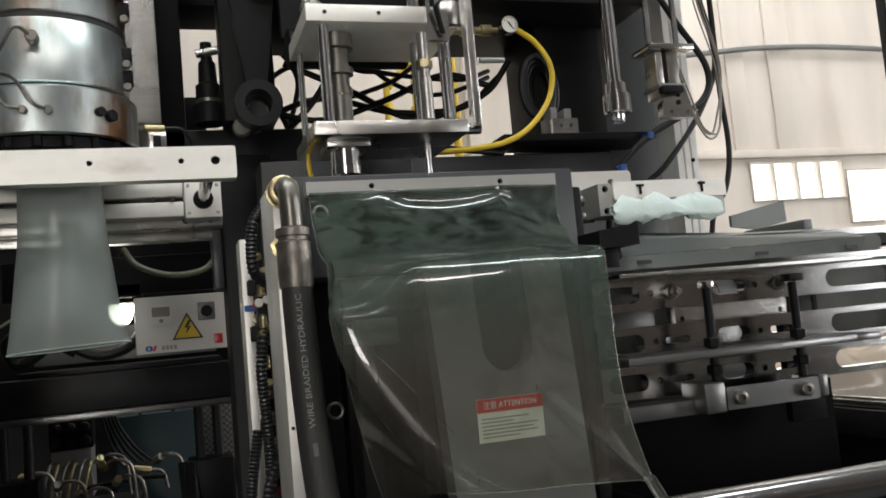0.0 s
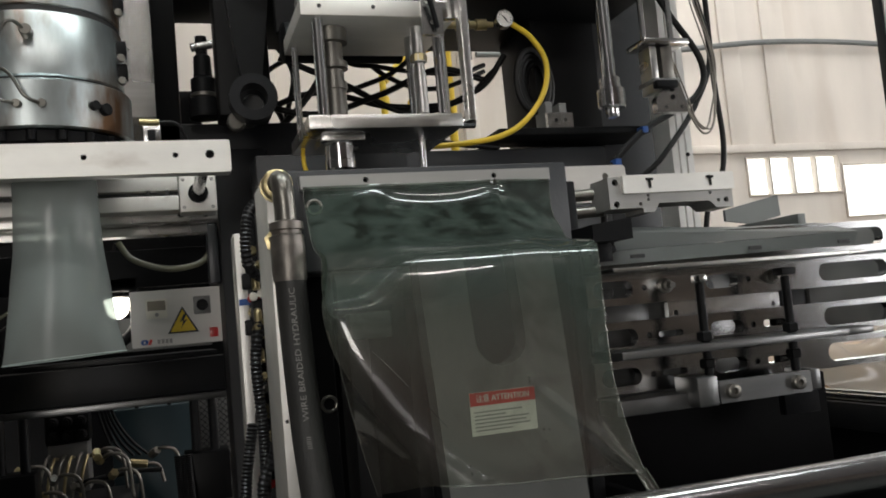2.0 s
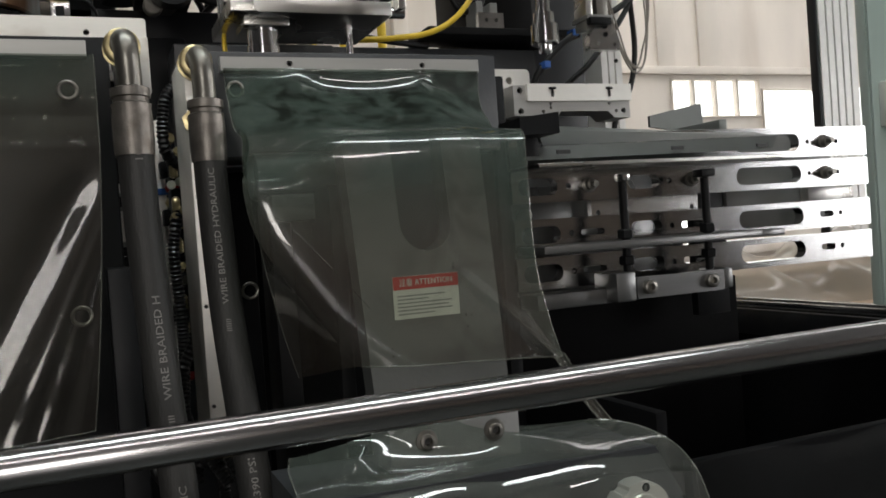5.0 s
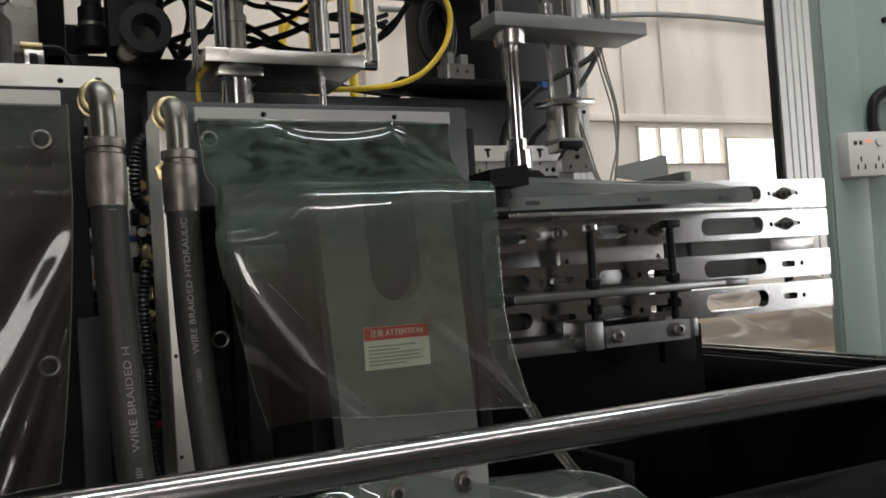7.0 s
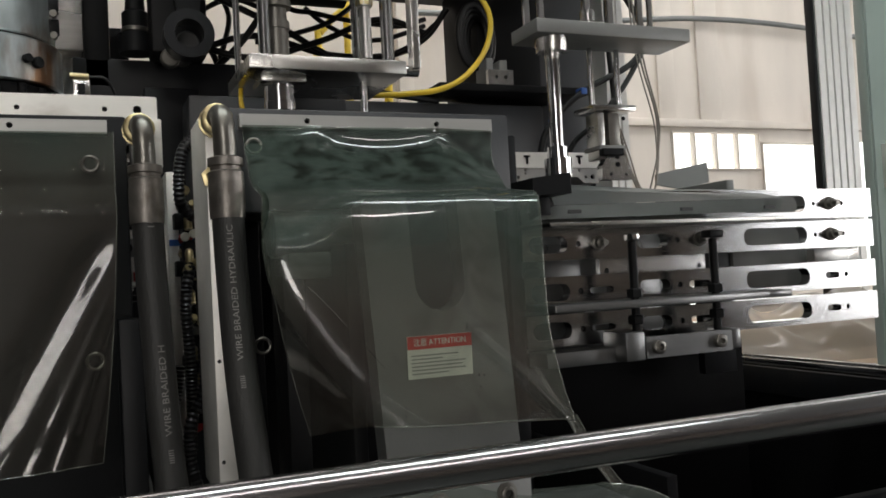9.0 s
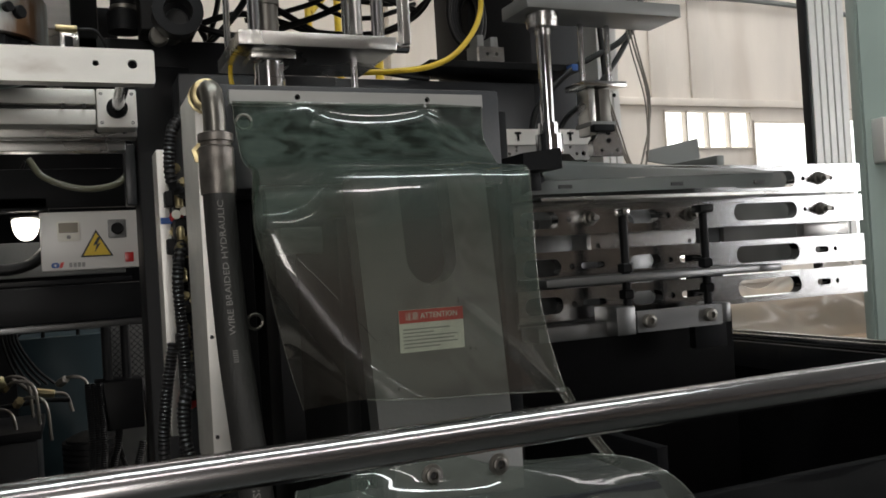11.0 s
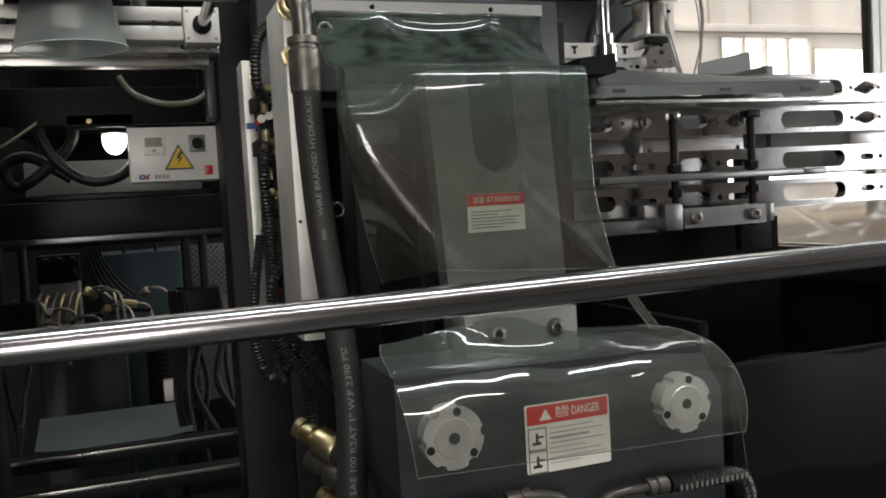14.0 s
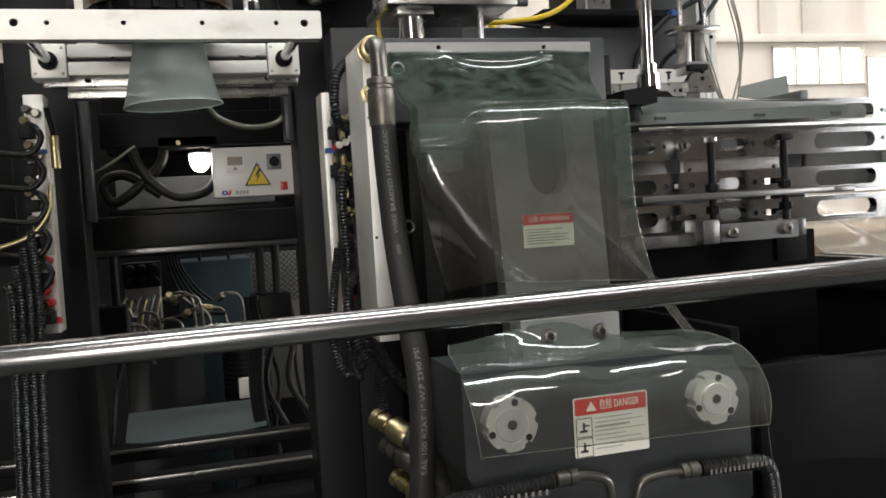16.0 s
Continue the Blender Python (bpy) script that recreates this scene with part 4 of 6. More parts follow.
part("sensor_bracket", boxm(-0.020, 0.006, 1.30, 1.33, 1.6745, 1.722, 0.002), M_ALU, head)
part("sensor_body", boxm(-0.013, -0.002, 1.292, 1.2995, 1.680, 1.712, 0.001), M_BLACK, head)
part("sensor_pipe", rodm((-0.024, 1.30, 1.725), (0.004, 1.30, 1.724), 0.005, 10), M_BRASS, head)
part("sensor_lead", tubem([(0.004, 1.30, 1.724), (0.028, 1.30, 1.722), (0.042, 1.31, 1.70), (0.046, 1.33, 1.675)], 0.0022, 8), M_CABLE, head)
bar = part("wiper_bar", plate(rounded(-0.396, 0.096, 1.628, 1.6735, 0.004), [circle(0.068, 1.6535, 0.0062), circle(-0.368, 1.6535, 0.0062)] + [circle(x, 1.6535, 0.0040) for x in (0.0225, -0.094, -0.212, -0.322)], 1.200, 1.226), M_BRIGHT, head, "pale machined wiper bar with screw holes")
for x, r in ((0.068, 0.0060), (-0.368, 0.0060), (0.0225, 0.0038), (-0.094, 0.0038), (-0.212, 0.0038), (-0.322, 0.0038)):
    part("screw", bolt(bmesh.new(), x, 1.214, 1.6535, r, 0.010), M_BLACK, bar)
for x in (-0.358, 0.058):
    part("guide_rod", rodm((x, 1.226, 1.640), (x, 1.47, 1.640), 0.0095, 20), M_CHROME, head, "chrome guide rod")
    bm = bmesh.new()
    lathe(bm, (x, 1.447, 1.640), (0, -1, 0), [(0, 0.016), (0.010, 0.016), (0.012, 0.0105)], 20)
    part("rod_seal", bm, M_BLACK, head)
    part("bearing_block", boxm(x - 0.030, x + 0.030, 1.449, 1.50, 1.610, 1.672, 0.003), M_BRIGHT, head)
    for sx in (-0.023, 0.023):
        for sz in (-0.023, 0.023):
            part("corner_screw", bolt(bmesh.new(), x + sx, 1.4495, 1.641 + sz, 0.0025, 0.001), M_INK, head)
part("slide_rail", boxm(-0.327, 0.027, 1.455, 1.50, 1.648, 1.672, 0.002), M_BRIGHT, head)
part("slide_groove", boxm(-0.326, 0.026, 1.470, 1.50, 1.640, 1.6475), M_INK, head)
part("slide_rail", boxm(-0.327, 0.027, 1.453, 1.50, 1.615, 1.6395, 0.002), M_BRIGHT, head)
for x in (-0.25, -0.02, 0.05 - 0.04):
    part("stop_pin", boxm(x - 0.003, x + 0.003, 1.448, 1.455, 1.6395, 1.6475), M_INK, head)
part("carrier_plate", boxm(-0.378, 0.090, 1.502, 1.54, 1.602, 1.626, 0.002), M_STEEL, head)
part("carrier_plate", boxm(-0.342, 0.073, 1.542, 1.58, 1.586, 1.604, 0.002), M_STEEL, head)
for x in (-0.36, -0.30, 0.03, 0.07):
    part("carrier_screw", bolt(bmesh.new(), x, 1.502, 1.614, 0.0055, 0.003), M_BLACK, head)


# ---------------------------------------------------------------- parison (soft tube of plastic)
def parison(name, base, neck):
    th = thing(name, base, "milky translucent tube of soft plastic, flared at its end", "plastic tube", "plastic tubes")
    bm = bmesh.new()
    rows, n = [], 48
    for j in range(-3, 27):
        v = j / 26
        z = base[2] + 0.235 * (1 - v)
        v = max(0, v)
        w = neck + 0.006 * min(1, v * 2) + (0.056 - neck) * v + 0.020 * (max(0, v - 0.30) / 0.70) ** 1.3 + 0.003 * v ** 10
        row = []
        for i in range(n):
            a = 2 * math.pi * i / n
            k = 1 + 0.025 * math.sin(3 * a + 1) * v + 0.012 * math.sin(5 * a + v * 6) * v
            dz = 0.004 * math.cos(a + 0.4) * max(0, v - 0.8) * 5
            row.append(bm.verts.new((base[0] + w * k * math.cos(a), base[1] + w * 0.82 * k * math.sin(a), z + dz)))
        rows.append(row)
    for a, b in zip(rows, rows[1:]):
        for i in range(n):
            bm.faces.new((a[i], a[(i + 1) % n], b[(i + 1) % n], b[i]))
    part("tube_skin", bm, M_PARISON, th, smooth=True)
    rim = [(base[0] + 0.0850 * (1 + 0.025 * math.sin(3 * a + 1) + 0.012 * math.sin(5 * a + 6)) * math.cos(a), base[1] + 0.0697 * (1 + 0.025 * math.sin(3 * a + 1) + 0.012 * math.sin(5 * a + 6)) * math.sin(a), base[2] + 0.004 * math.cos(a + 0.4)) for a in [k * math.pi / 24 for k in range(49)]]
    part("thick_rim", tubem(rim, 0.0009, 8, 2), M_FLASH, th, "thicker milky rim")
    return th


P_BASE = Vector((HX, HY, 1.414))
par_a = parison("parison", P_BASE, 0.059)
par_b = parison("parison", P_BASE, 0.040)


# ---------------------------------------------------------------- machine frame
fr = thing("machine_frame", (0.2, 1.9, 0.0), "dark grey painted steel frame of the moulding machine", "machine frame")
for x0, x1, y0, y1, z0, z1, m in (
    (-0.47, -0.345, 1.66, 1.80, 0, 2.6, M_DARK), (0.100, 0.200, 1.66, 1.80, 0, 1.76, M_DARK),
    (-0.345, -0.325, 1.69, 1.74, 1.35, 1.62, M_BLUEGREY), (0.078, 0.098, 1.69, 1.74, 1.505, 1.62, M_BLUEGREY),
    (0.000, 0.045, 1.68, 1.76, 1.76, 2.6, M_BLACK), (0.110, 0.205, 1.56, 1.64, 1.80, 2.6, M_BLACK),
    (0.20, 0.30, 1.66, 1.80, 0, 1.62, M_BLACK),
):
    part("column", boxm(x0, x1, y0, y1, z0, z1, 0.004), m, fr)
part("cross_beam", boxm(-0.43, 0.155, 2.00, 2.12, 1.283, 1.362, 0.004), M_DARK, fr)
part("beam_flange", boxm(-0.43, 0.155, 1.985, 2.12, 1.268, 1.282, 0.002), M_FERR, fr, "bare steel flange strip")
part("upper_beam", boxm(-0.02, 0.36, 1.68, 1.82, 1.735, 1.815, 0.004), M_DARK, fr)
part("upper_beam", boxm(-0.6, 1.0, 1.85, 2.0, 2.13, 2.5, 0.004), M_BLACK, fr)
part("rear_beam", boxm(0.16, 0.85, 1.50, 1.60, 1.50, 1.712, 0.004), M_BLUEGREY, fr)
part("right_column", boxm(0.735, 0.879, 1.55, 1.72, 0, 2.5, 0.004), M_BLACK, fr)
part("side_panel", boxm(0.880, 1.000, 1.556, 1.70, 0, 2.5, 0.004), M_BLUEGREY, fr)
part("head_crosshead", boxm(0.16, 0.92, 1.42, 1.75, 1.985, 2.5, 0.006), M_BLACK, fr)
part("pin_beam", boxm(0.56, 0.95, 1.12, 1.419, 2.30, 2.5, 0.004), M_BLACK, fr)
part("side_shelf", boxm(0.60, 0.92, 1.44, 1.549, 1.724, 1.738, 0.002), M_BLACK, fr)
part("rear_panel", boxm(-0.325, 0.098, 1.90, 1.92, 1.52, 1.60, 0.002), M_BLACK, fr)
part("rear_shelf", boxm(-0.325, 0.098, 2.02, 2.3, 1.365, 1.375, 0.001), M_DARK, fr)
part("lower_wall", boxm(0.60, 0.72, 1.62, 1.66, 0.0, 1.62, 0.002), M_DARK, fr)
# dark panels added to block the bright wall behind the machine
part("rear_backing", boxm(-1.0, 0.75, 2.62, 2.64, 1.24, 1.85, 0.002), M_BLACK, fr)
part("rear_backing", boxm(-1.2, 0.75, 3.42, 3.44, 0.0, 1.6, 0.002), M_DARK, fr)
part("rear_backing", boxm(0.22, 0.72, 1.90, 1.92, 0.0, 1.55, 0.002), M_BLACK, fr)
part("rear_duct", boxm(-0.36, 0.12, 2.45, 2.55, 1.55, 2.1, 0.004), M_BLACK, fr)
part("rear_duct", boxm(-0.33, 0.10, 2.30, 2.34, 1.385, 1.47, 0.003), M_ARM, fr)
part("heat_shield", plate([(-0.064, 1.86), (0.0, 1.86), (0.0, 2.4), (-0.064, 2.4)], [], 1.80, 1.81), M_STEEL, fr, "bare sheet metal heat shield")
part("heat_shield", boxm(-0.050, 0.030, 1.832, 1.85, 1.74, 1.97, 0.004), M_ALU, fr)
for z, y in ((0.742, 1.90), (0.760, 2.12)):
    part("floor_beam", boxm(-0.9, 0.26, y, y + 0.05, z - 0.035, z, 0.003), M_DARK, fr)
    part("beam_edge", boxm(-0.9, 0.26, y - 0.006, y - 0.002, z - 0.008, z, 0.001), M_STEEL, fr)
part("sill_plate", boxm(-0.7, 0.24, 1.78, 1.89, 0.60, 0.690, 0.003), M_BLACK, fr)
for x in (-0.405, -0.352, 0.045, 0.090):
    part("tie_bar", rodm((x, 2.3, 1.10), (x, 2.3, 1.28), 0.012, 14), M_DARK, fr, "oily tie bar")
for x in (-0.38, 0.068):
    part("tie_block", boxm(x - 0.055, x + 0.055, 2.25, 2.35, 1.00, 1.12, 0.004), M_BLACK, fr)

# connecting rod with an eye, and the small motor beside it
cr = thing("connecting_rod", (0.159, 1.45, 1.74), "black forged connecting rod with a round eye", "machine part")
bm = bmesh.new()
plate(circle(0.159, 1.800, 0.0405, 32), [circle(0.159, 1.800, 0.0235, 24)], 1.435, 1.470, bm)
part("eye", bm, M_DARK, cr)
bm = bmesh.new()
plate([(0.142, 1.833), (0.176, 1.833), (0.186, 1.90), (0.205, 2.05), (0.115, 2.05), (0.132, 1.90)], [], 1.442, 1.463, bm)
part("shank", bm, M_BLACK, cr)
# no real pin: a black disc that keeps the hollow of the eye dark
part("pin", rodm((0.163, 1.50, 1.803), (0.163, 1.60, 1.803), 0.020, 20), M_INK, cr)
part("end_cap", rodm((0.132, 1.48, 1.770), (0.132, 1.50, 1.770), 0.016, 16), M_ELBOW, cr)
mo = thing("hydraulic_motor", (0.090, 1.66, 1.82), "small dark hydraulic motor with a zinc collar", "motor")
bm = bmesh.new()
lathe(bm, (0.090, 1.66, 1.82), (0, 0, 1), [(0, 0.030), (0.035, 0.030), (0.037, 0.024), (0.075, 0.024), (0.080, 0.018), (0.12, 0.016), (0.125, 0.011), (0.16, 0.011)], 20)
part("housing", bm, M_BLACK, mo)
part("collar", rodm((0.090, 1.66, 1.858), (0.090, 1.66, 1.868), 0.0255, 20), M_ELBOW, mo, "zinc collar")
part("port", rodm((0.07, 1.65, 1.955), (0.12, 1.65, 1.965), 0.008, 12), M_STEEL, mo)

# ---------------------------------------------------------------- electrical box, lamp, cables
eb = thing("electrical_box", (0.02, 1.93, 1.39), "white enamelled electrical box with a yellow warning triangle", "electrical box")
part("case", boxm(-0.078, 0.114, 1.900, 2.00, 1.393, 1.512, 0.003), M_WHITE, eb)
part("lid_joint", boxm(-0.0785, 0.1145, 1.915, 1.918, 1.3925, 1.5125), M_GREYINK, eb)
mt = part("meter", plate(rounded(-0.046, -0.004, 1.452, 1.492, 0.003), [], 1.892, 1.899), M_LABEL, eb, "pale meter")
part("window", boxm(-0.043, -0.007, 1.8912, 1.8919, 1.469, 1.489), M_CLEARBAG, mt)
part("pointer_boss", rodm((-0.025, 1.8915, 1.460), (-0.025, 1.888, 1.460), 0.004, 12), M_GREYINK, mt)
sw = part("rotary_switch", boxm(0.050, 0.085, 1.894, 1.899, 1.455, 1.493, 0.002), M_ARM, eb, "grey rotary switch")
part("knob", rodm((0.0675, 1.8938, 1.474), (0.0675, 1.880, 1.474), 0.012, 20), M_BLACK, sw)
tr = part("warning_triangle", plate([(-0.005, 1.418), (0.058, 1.418), (0.0265, 1.474)], [], 1.8975, 1.8992), M_INK, eb, "black-edged yellow warning triangle")
part("yellow_field", plate([(0.0005, 1.4212), (0.0525, 1.4212), (0.0265, 1.4675)], [], 1.8965, 1.8974), M_SIGN, tr)
part("lightning_bolt", plate([(0.029, 1.458), (0.020, 1.441), (0.027, 1.443), (0.022, 1.427), (0.035, 1.446), (0.028, 1.444), (0.035, 1.457)], [], 1.8955, 1.8964), M_INK, tr)
rb = part("red_button", boxm(0.080, 0.097, 1.8945, 1.899, 1.404, 1.424, 0.001), M_REDKNOB, eb, "red push button")
b1, b2, b3 = bmesh.new(), bmesh.new(), bmesh.new()
plate(rounded(-0.060, -0.045, 1.3985, 1.4095, 0.005), [circle(-0.0525, 1.404, 0.0025, 10)], 1.8980, 1.8992, b1)
plate([(-0.046, 1.3985), (-0.040, 1.3985), (-0.036, 1.4095), (-0.042, 1.4095)], [], 1.8980, 1.8992, b2)
for k in range(4):
    box(b3, -0.027 + 0.008 * k, -0.021 + 0.008 * k, 1.8985, 1.8992, 1.399, 1.408)
part("mark", b1, M_BLUE, eb)
part("mark", b2, M_RED, eb)
part("mark_bars", b3, M_GREYINK, eb)
lp = thing("work_lamp", (-0.105, 1.95, 1.50), "lit white bulb in a small hanging holder", "lamp")
bm = bmesh.new()
lathe(bm, (-0.105, 1.95, 1.505), (0, 0, -1), [(0, 0.010), (0.003, 0.025), (0.006, 0.026), (0.022, 0.024), (0.034, 0.020), (0.043, 0.012), (0.046, 0.002)], 20)
part("bulb", bm, M_BULB, lp, "glowing white bulb", smooth=True)
bm = bmesh.new()
lathe(bm, (-0.105, 1.95, 1.5055), (0, 0, 1), [(0, 0.028), (0.004, 0.028), (0.006, 0.015), (0.030, 0.012), (0.032, 0.004)], 16)
part("holder", bm, M_BLACK, lp)
part("cord", tubem([(-0.105, 1.95, 1.535), (-0.10, 1.95, 1.56), (-0.112, 1.94, 1.58), (-0.10, 1.93, 1.62)], 0.003, 8), M_CABLE, lp)


def cable(label, pts, r, material, name="cable", ridge=0.0, group="machine cables"):
    h = tagged(part(name, tubem(pts, r, 10, 8, ridge, 0.005), material), label, "cable" if name == "cable" else "hose", group)
    return h


for pts, r, m, lab in (
    ([(-0.28, 1.95, 1.60), (-0.24, 1.93, 1.47), (-0.17, 1.93, 1.405), (-0.10, 1.93, 1.41), (-0.06, 1.94, 1.45)], 0.012, M_CABLE, "thick black cable loop behind the lamp"),
    ([(-0.20, 1.97, 1.60), (-0.19, 1.96, 1.50), (-0.25, 1.95, 1.43), (-0.31, 1.95, 1.395), (-0.33, 1.95, 1.44), (-0.28, 1.96, 1.46), (-0.20, 1.97, 1.41)], 0.012, M_CABLE, "thick black cable bundle on the shelf"),
    ([(-0.085, 1.75, 1.60), (-0.06, 1.74, 1.565), (0.0, 1.73, 1.542), (0.06, 1.73, 1.548), (0.09, 1.74, 1.575)], 0.006, M_TUBE, "sagging clear plastic air hose"),
    ([(-0.33, 1.75, 1.455), (-0.29, 1.74, 1.475), (-0.24, 1.74, 1.51)], 0.003, M_TUBE, "short translucent plastic air tube"),
):
    cable(lab, pts, r, m)
pu = thing("relay_carrier", (-0.13, 1.95, 1.52), "small dark relay carrier above the lamp", "machine part")
part("body", boxm(-0.20, -0.06, 1.90, 1.96, 1.515, 1.545, 0.004), M_BLACK, pu)
part("lamp", rodm((-0.152, 1.899, 1.528), (-0.152, 1.893, 1.528), 0.006, 12), M_BRASS, pu)


# ---------------------------------------------------------------- valve strips either side of the station
def manifold(name, x, y, z0, z1, flip, lab):
    th = thing(name, (x, y, z0), lab, "valve strip", "valve strips")
    w = 0.015 if flip > 0 else 0.034
    part("backing_plate", boxm(min(x, x + w * flip), max(x, x + w * flip), y, y + 0.06, z0, z1, 0.002), M_BRIGHT, th, "pale backing plate")
    rnd = random.Random(4 if flip > 0 else 9)
    k = 0
    z = z1 - 0.03
    while z > z0 + 0.03:
        xx = x + (0.022 + rnd.uniform(-0.006, 0.010)) * flip
        bm = bmesh.new()
        ln = rnd.uniform(0.016, 0.030)
        lathe(bm, (xx, y - 0.001, z), (0.25 * flip, -1, 0.15), [(0, 0.007), (0.006, 0.008), (0.007, 0.005), (ln * 0.6, 0.005), (ln * 0.62, 0.008), (ln, 0.007)], 8)
        part("fitting", bm, (M_BRASS, M_ELBOW, M_BRASS, M_REDKNOB)[k % 4] if flip > 0 or z < 1.38 else (M_ELBOW, M_BRASS)[k % 2], th)
        if k % 3 == 1:
            part("valve_body", boxm(xx - 0.012, xx + 0.014, y - 0.032, y - 0.004, z - 0.032, z - 0.010, 0.002), M_BLACK, th)
        z -= rnd.uniform(0.018, 0.026)
        k += 1
    return th


hy = manifold("valve_strip", 0.096, 1.26, 1.145, 1.548, 1, "pale valve strip crowded with brass fittings and black hoses")
part("blue_tape", boxm(0.0975, 0.1005 + 0.03, 1.2575, 1.2595, 1.443, 1.452), M_BLUE, hy)
bm = bmesh.new()
lathe(bm, (0.119, 1.222, 1.374), (0, -1, 0), [(0, 0.0072), (0.006, 0.0072), (0.0065, 0.0064), (0.0055, 0.006)], 16)
part("pressure_gauge", bm, M_WHITE, hy, "tiny white pressure gauge")
for x, z in ((0.113, 1.452), (0.124, 1.456), (0.134, 1.462)):
    part("dial", rodm((x, 1.203, z), (x, 1.199, z), 0.0062, 14), M_LABEL, hy, "small white dial")
for x, z in ((0.112, 1.405), (0.122, 1.412), (0.131, 1.402), (0.116, 1.338), (0.128, 1.335), (0.120, 1.490), (0.131, 1.494)):
    bm = bmesh.new()
    lathe(bm, (x, 1.200, z), (0.1, -1, 0.3), [(0, 0.005), (0.008, 0.0055), (0.009, 0.004), (0.014, 0.004), (0.015, 0.0055), (0.020, 0.005)], 8)
    part("brass_union", bm, M_BRASS, hy, "brass union")
for z in (1.30, 1.375, 1.43, 1.475):
    part("valve", boxm(0.112, 0.136, 1.205, 1.25, z - 0.018, z + 0.018, 0.003), M_BLACK, hy)
    part("elbow", tubem([(0.118, 1.205, z), (0.116, 1.190, z), (0.116, 1.186, z - 0.014)], 0.0055, 10), M_BRASS, hy)
for pts in (
    [(0.122, 1.19, 1.475), (0.105, 1.17, 1.50), (0.110, 1.17, 1.56), (0.135, 1.19, 1.59)],
    [(0.118, 1.19, 1.42), (0.108, 1.18, 1.36), (0.112, 1.18, 1.25), (0.105, 1.18, 1.12), (0.115, 1.15, 1.06)],
    [(0.128, 1.19, 1.30), (0.126, 1.17, 1.25), (0.104, 1.16, 1.20), (0.11, 1.15, 1.13), (0.15, 1.12, 1.06)],
    [(0.130, 1.20, 1.36), (0.135, 1.18, 1.28), (0.130, 1.16, 1.18), (0.155, 1.12, 1.09), (0.19, 1.10, 1.04)],
    [(0.10, 1.20, 1.28), (0.085, 1.19, 1.20), (0.080, 1.19, 1.12), (0.095, 1.18, 1.07), (0.125, 1.16, 1.09), (0.135, 1.16, 1.14)],
    [(0.14, 1.19, 1.26), (0.143, 1.18, 1.2), (0.143, 1.16, 1.10), (0.15, 1.15, 1.0)],
):
    cable("black ridged conduit hanging from the valve strip", pts, 0.0065, M_CORR, "conduit", 0.0019, "valve hoses")
lm = manifold("valve_strip", -0.375, 1.47, 1.150, 1.585, -1, "pale valve strip with rows of zinc and red fittings")
part("red_tape", boxm(-0.398, -0.372, 1.4675, 1.4695, 1.168, 1.180), M_RED, lm)
part("blue_tape", boxm(-0.405, -0.375, 1.4675, 1.4695, 1.478, 1.486), M_BLUE, lm)
for i in range(10):
    z = 1.55 - 0.038 * i
    bm = bmesh.new()
    lathe(bm, (-0.388, 1.468, z), (0, -1, 0), [(0, 0.0085), (0.008, 0.0085), (0.009, 0.006), (0.014, 0.006)], 12)
    part("union", bm, M_REDKNOB if i > 5 else M_ELBOW, lm)
for i in range(5):
    z = 1.53 - 0.06 * i
    cable("black air hose beside the valve strip", [(-0.40, 1.45, z), (-0.385, 1.43, z - 0.01), (-0.378, 1.43, z - 0.03), (-0.40, 1.43, z - 0.055), (-0.46, 1.44, z - 0.05)], 0.0055, M_CABLE, "cable", 0, "strip hoses")
for i in range(4):
    x = -0.405 - 0.014 * i
    cable("black ridged conduit beside the valve strip", [(x, 1.42, 1.34 - 0.03 * i), (x + 0.006, 1.41, 1.2), (x, 1.41, 1.05), (x - 0.01, 1.41, 0.8)], 0.006, M_CORR, "conduit", 0.0019, "strip hoses")
cable("amber air hose beside the valve strip", [(-0.37, 1.44, 1.42), (-0.375, 1.43, 1.37), (-0.41, 1.43, 1.33), (-0.47, 1.43, 1.31)], 0.0045, M_BRASS, "cable", 0, "strip hoses")
part("side_fitting", rodm((-0.362, 1.47, 1.45), (-0.362, 1.47, 1.51), 0.008, 10), M_BRASS, lm)
part("side_rod", rodm((-0.362, 1.47, 1.51), (-0.370, 1.46, 1.56), 0.005, 10), M_BLACK, lm)


# ---------------------------------------------------------------- hydraulics seen under the cross beam
hb = thing("hydraulic_cabinet", (-0.06, 3.0, 0.0), "dark teal steel hydraulic cabinet", "cabinet")
part("body", boxm(-0.20, 0.06, 2.95, 3.25, 0.0, 1.20, 0.006), mat("teal_paint", (0.030, 0.052, 0.062), 0.4, 0, 0.2, 6), hb)
part("hinge", rodm((-0.12, 2.946, 1.20), (-0.12, 2.946, 1.225), 0.006, 10), M_BLACK, hb)
part("hinge", rodm((-0.02, 2.946, 1.20), (-0.02, 2.946, 1.225), 0.006, 10), M_BLACK, hb)
tk = thing("oil_tank", (-0.24, 2.6, 0.0), "dark steel oil tank beneath the beam", "tank")
part("body", boxm(-0.36, -0.13, 2.50, 2.80, 0.0, 0.96, 0.008), M_BLUEGREY, tk)
part("lid", boxm(-0.37, -0.12, 2.49, 2.81, 0.962, 0.985, 0.003), M_DARK, tk)
tk2 = thing("pump_motor", (0.0, 2.55, 0.7), "black pump motor with ribbed housing", "motor")
bm = bmesh.new()
pr = [(0, 0.04)]
for i in range(12):
    pr += [(0.01 + i * 0.016, 0.075), (0.019 + i * 0.016, 0.075), (0.0191 + i * 0.016, 0.066), (0.0259 + i * 0.016, 0.066)]
lathe(bm, (0.0, 2.55, 0.74), (0, 0, 1), pr + [(0.21, 0.05), (0.22, 0.02)], 20)
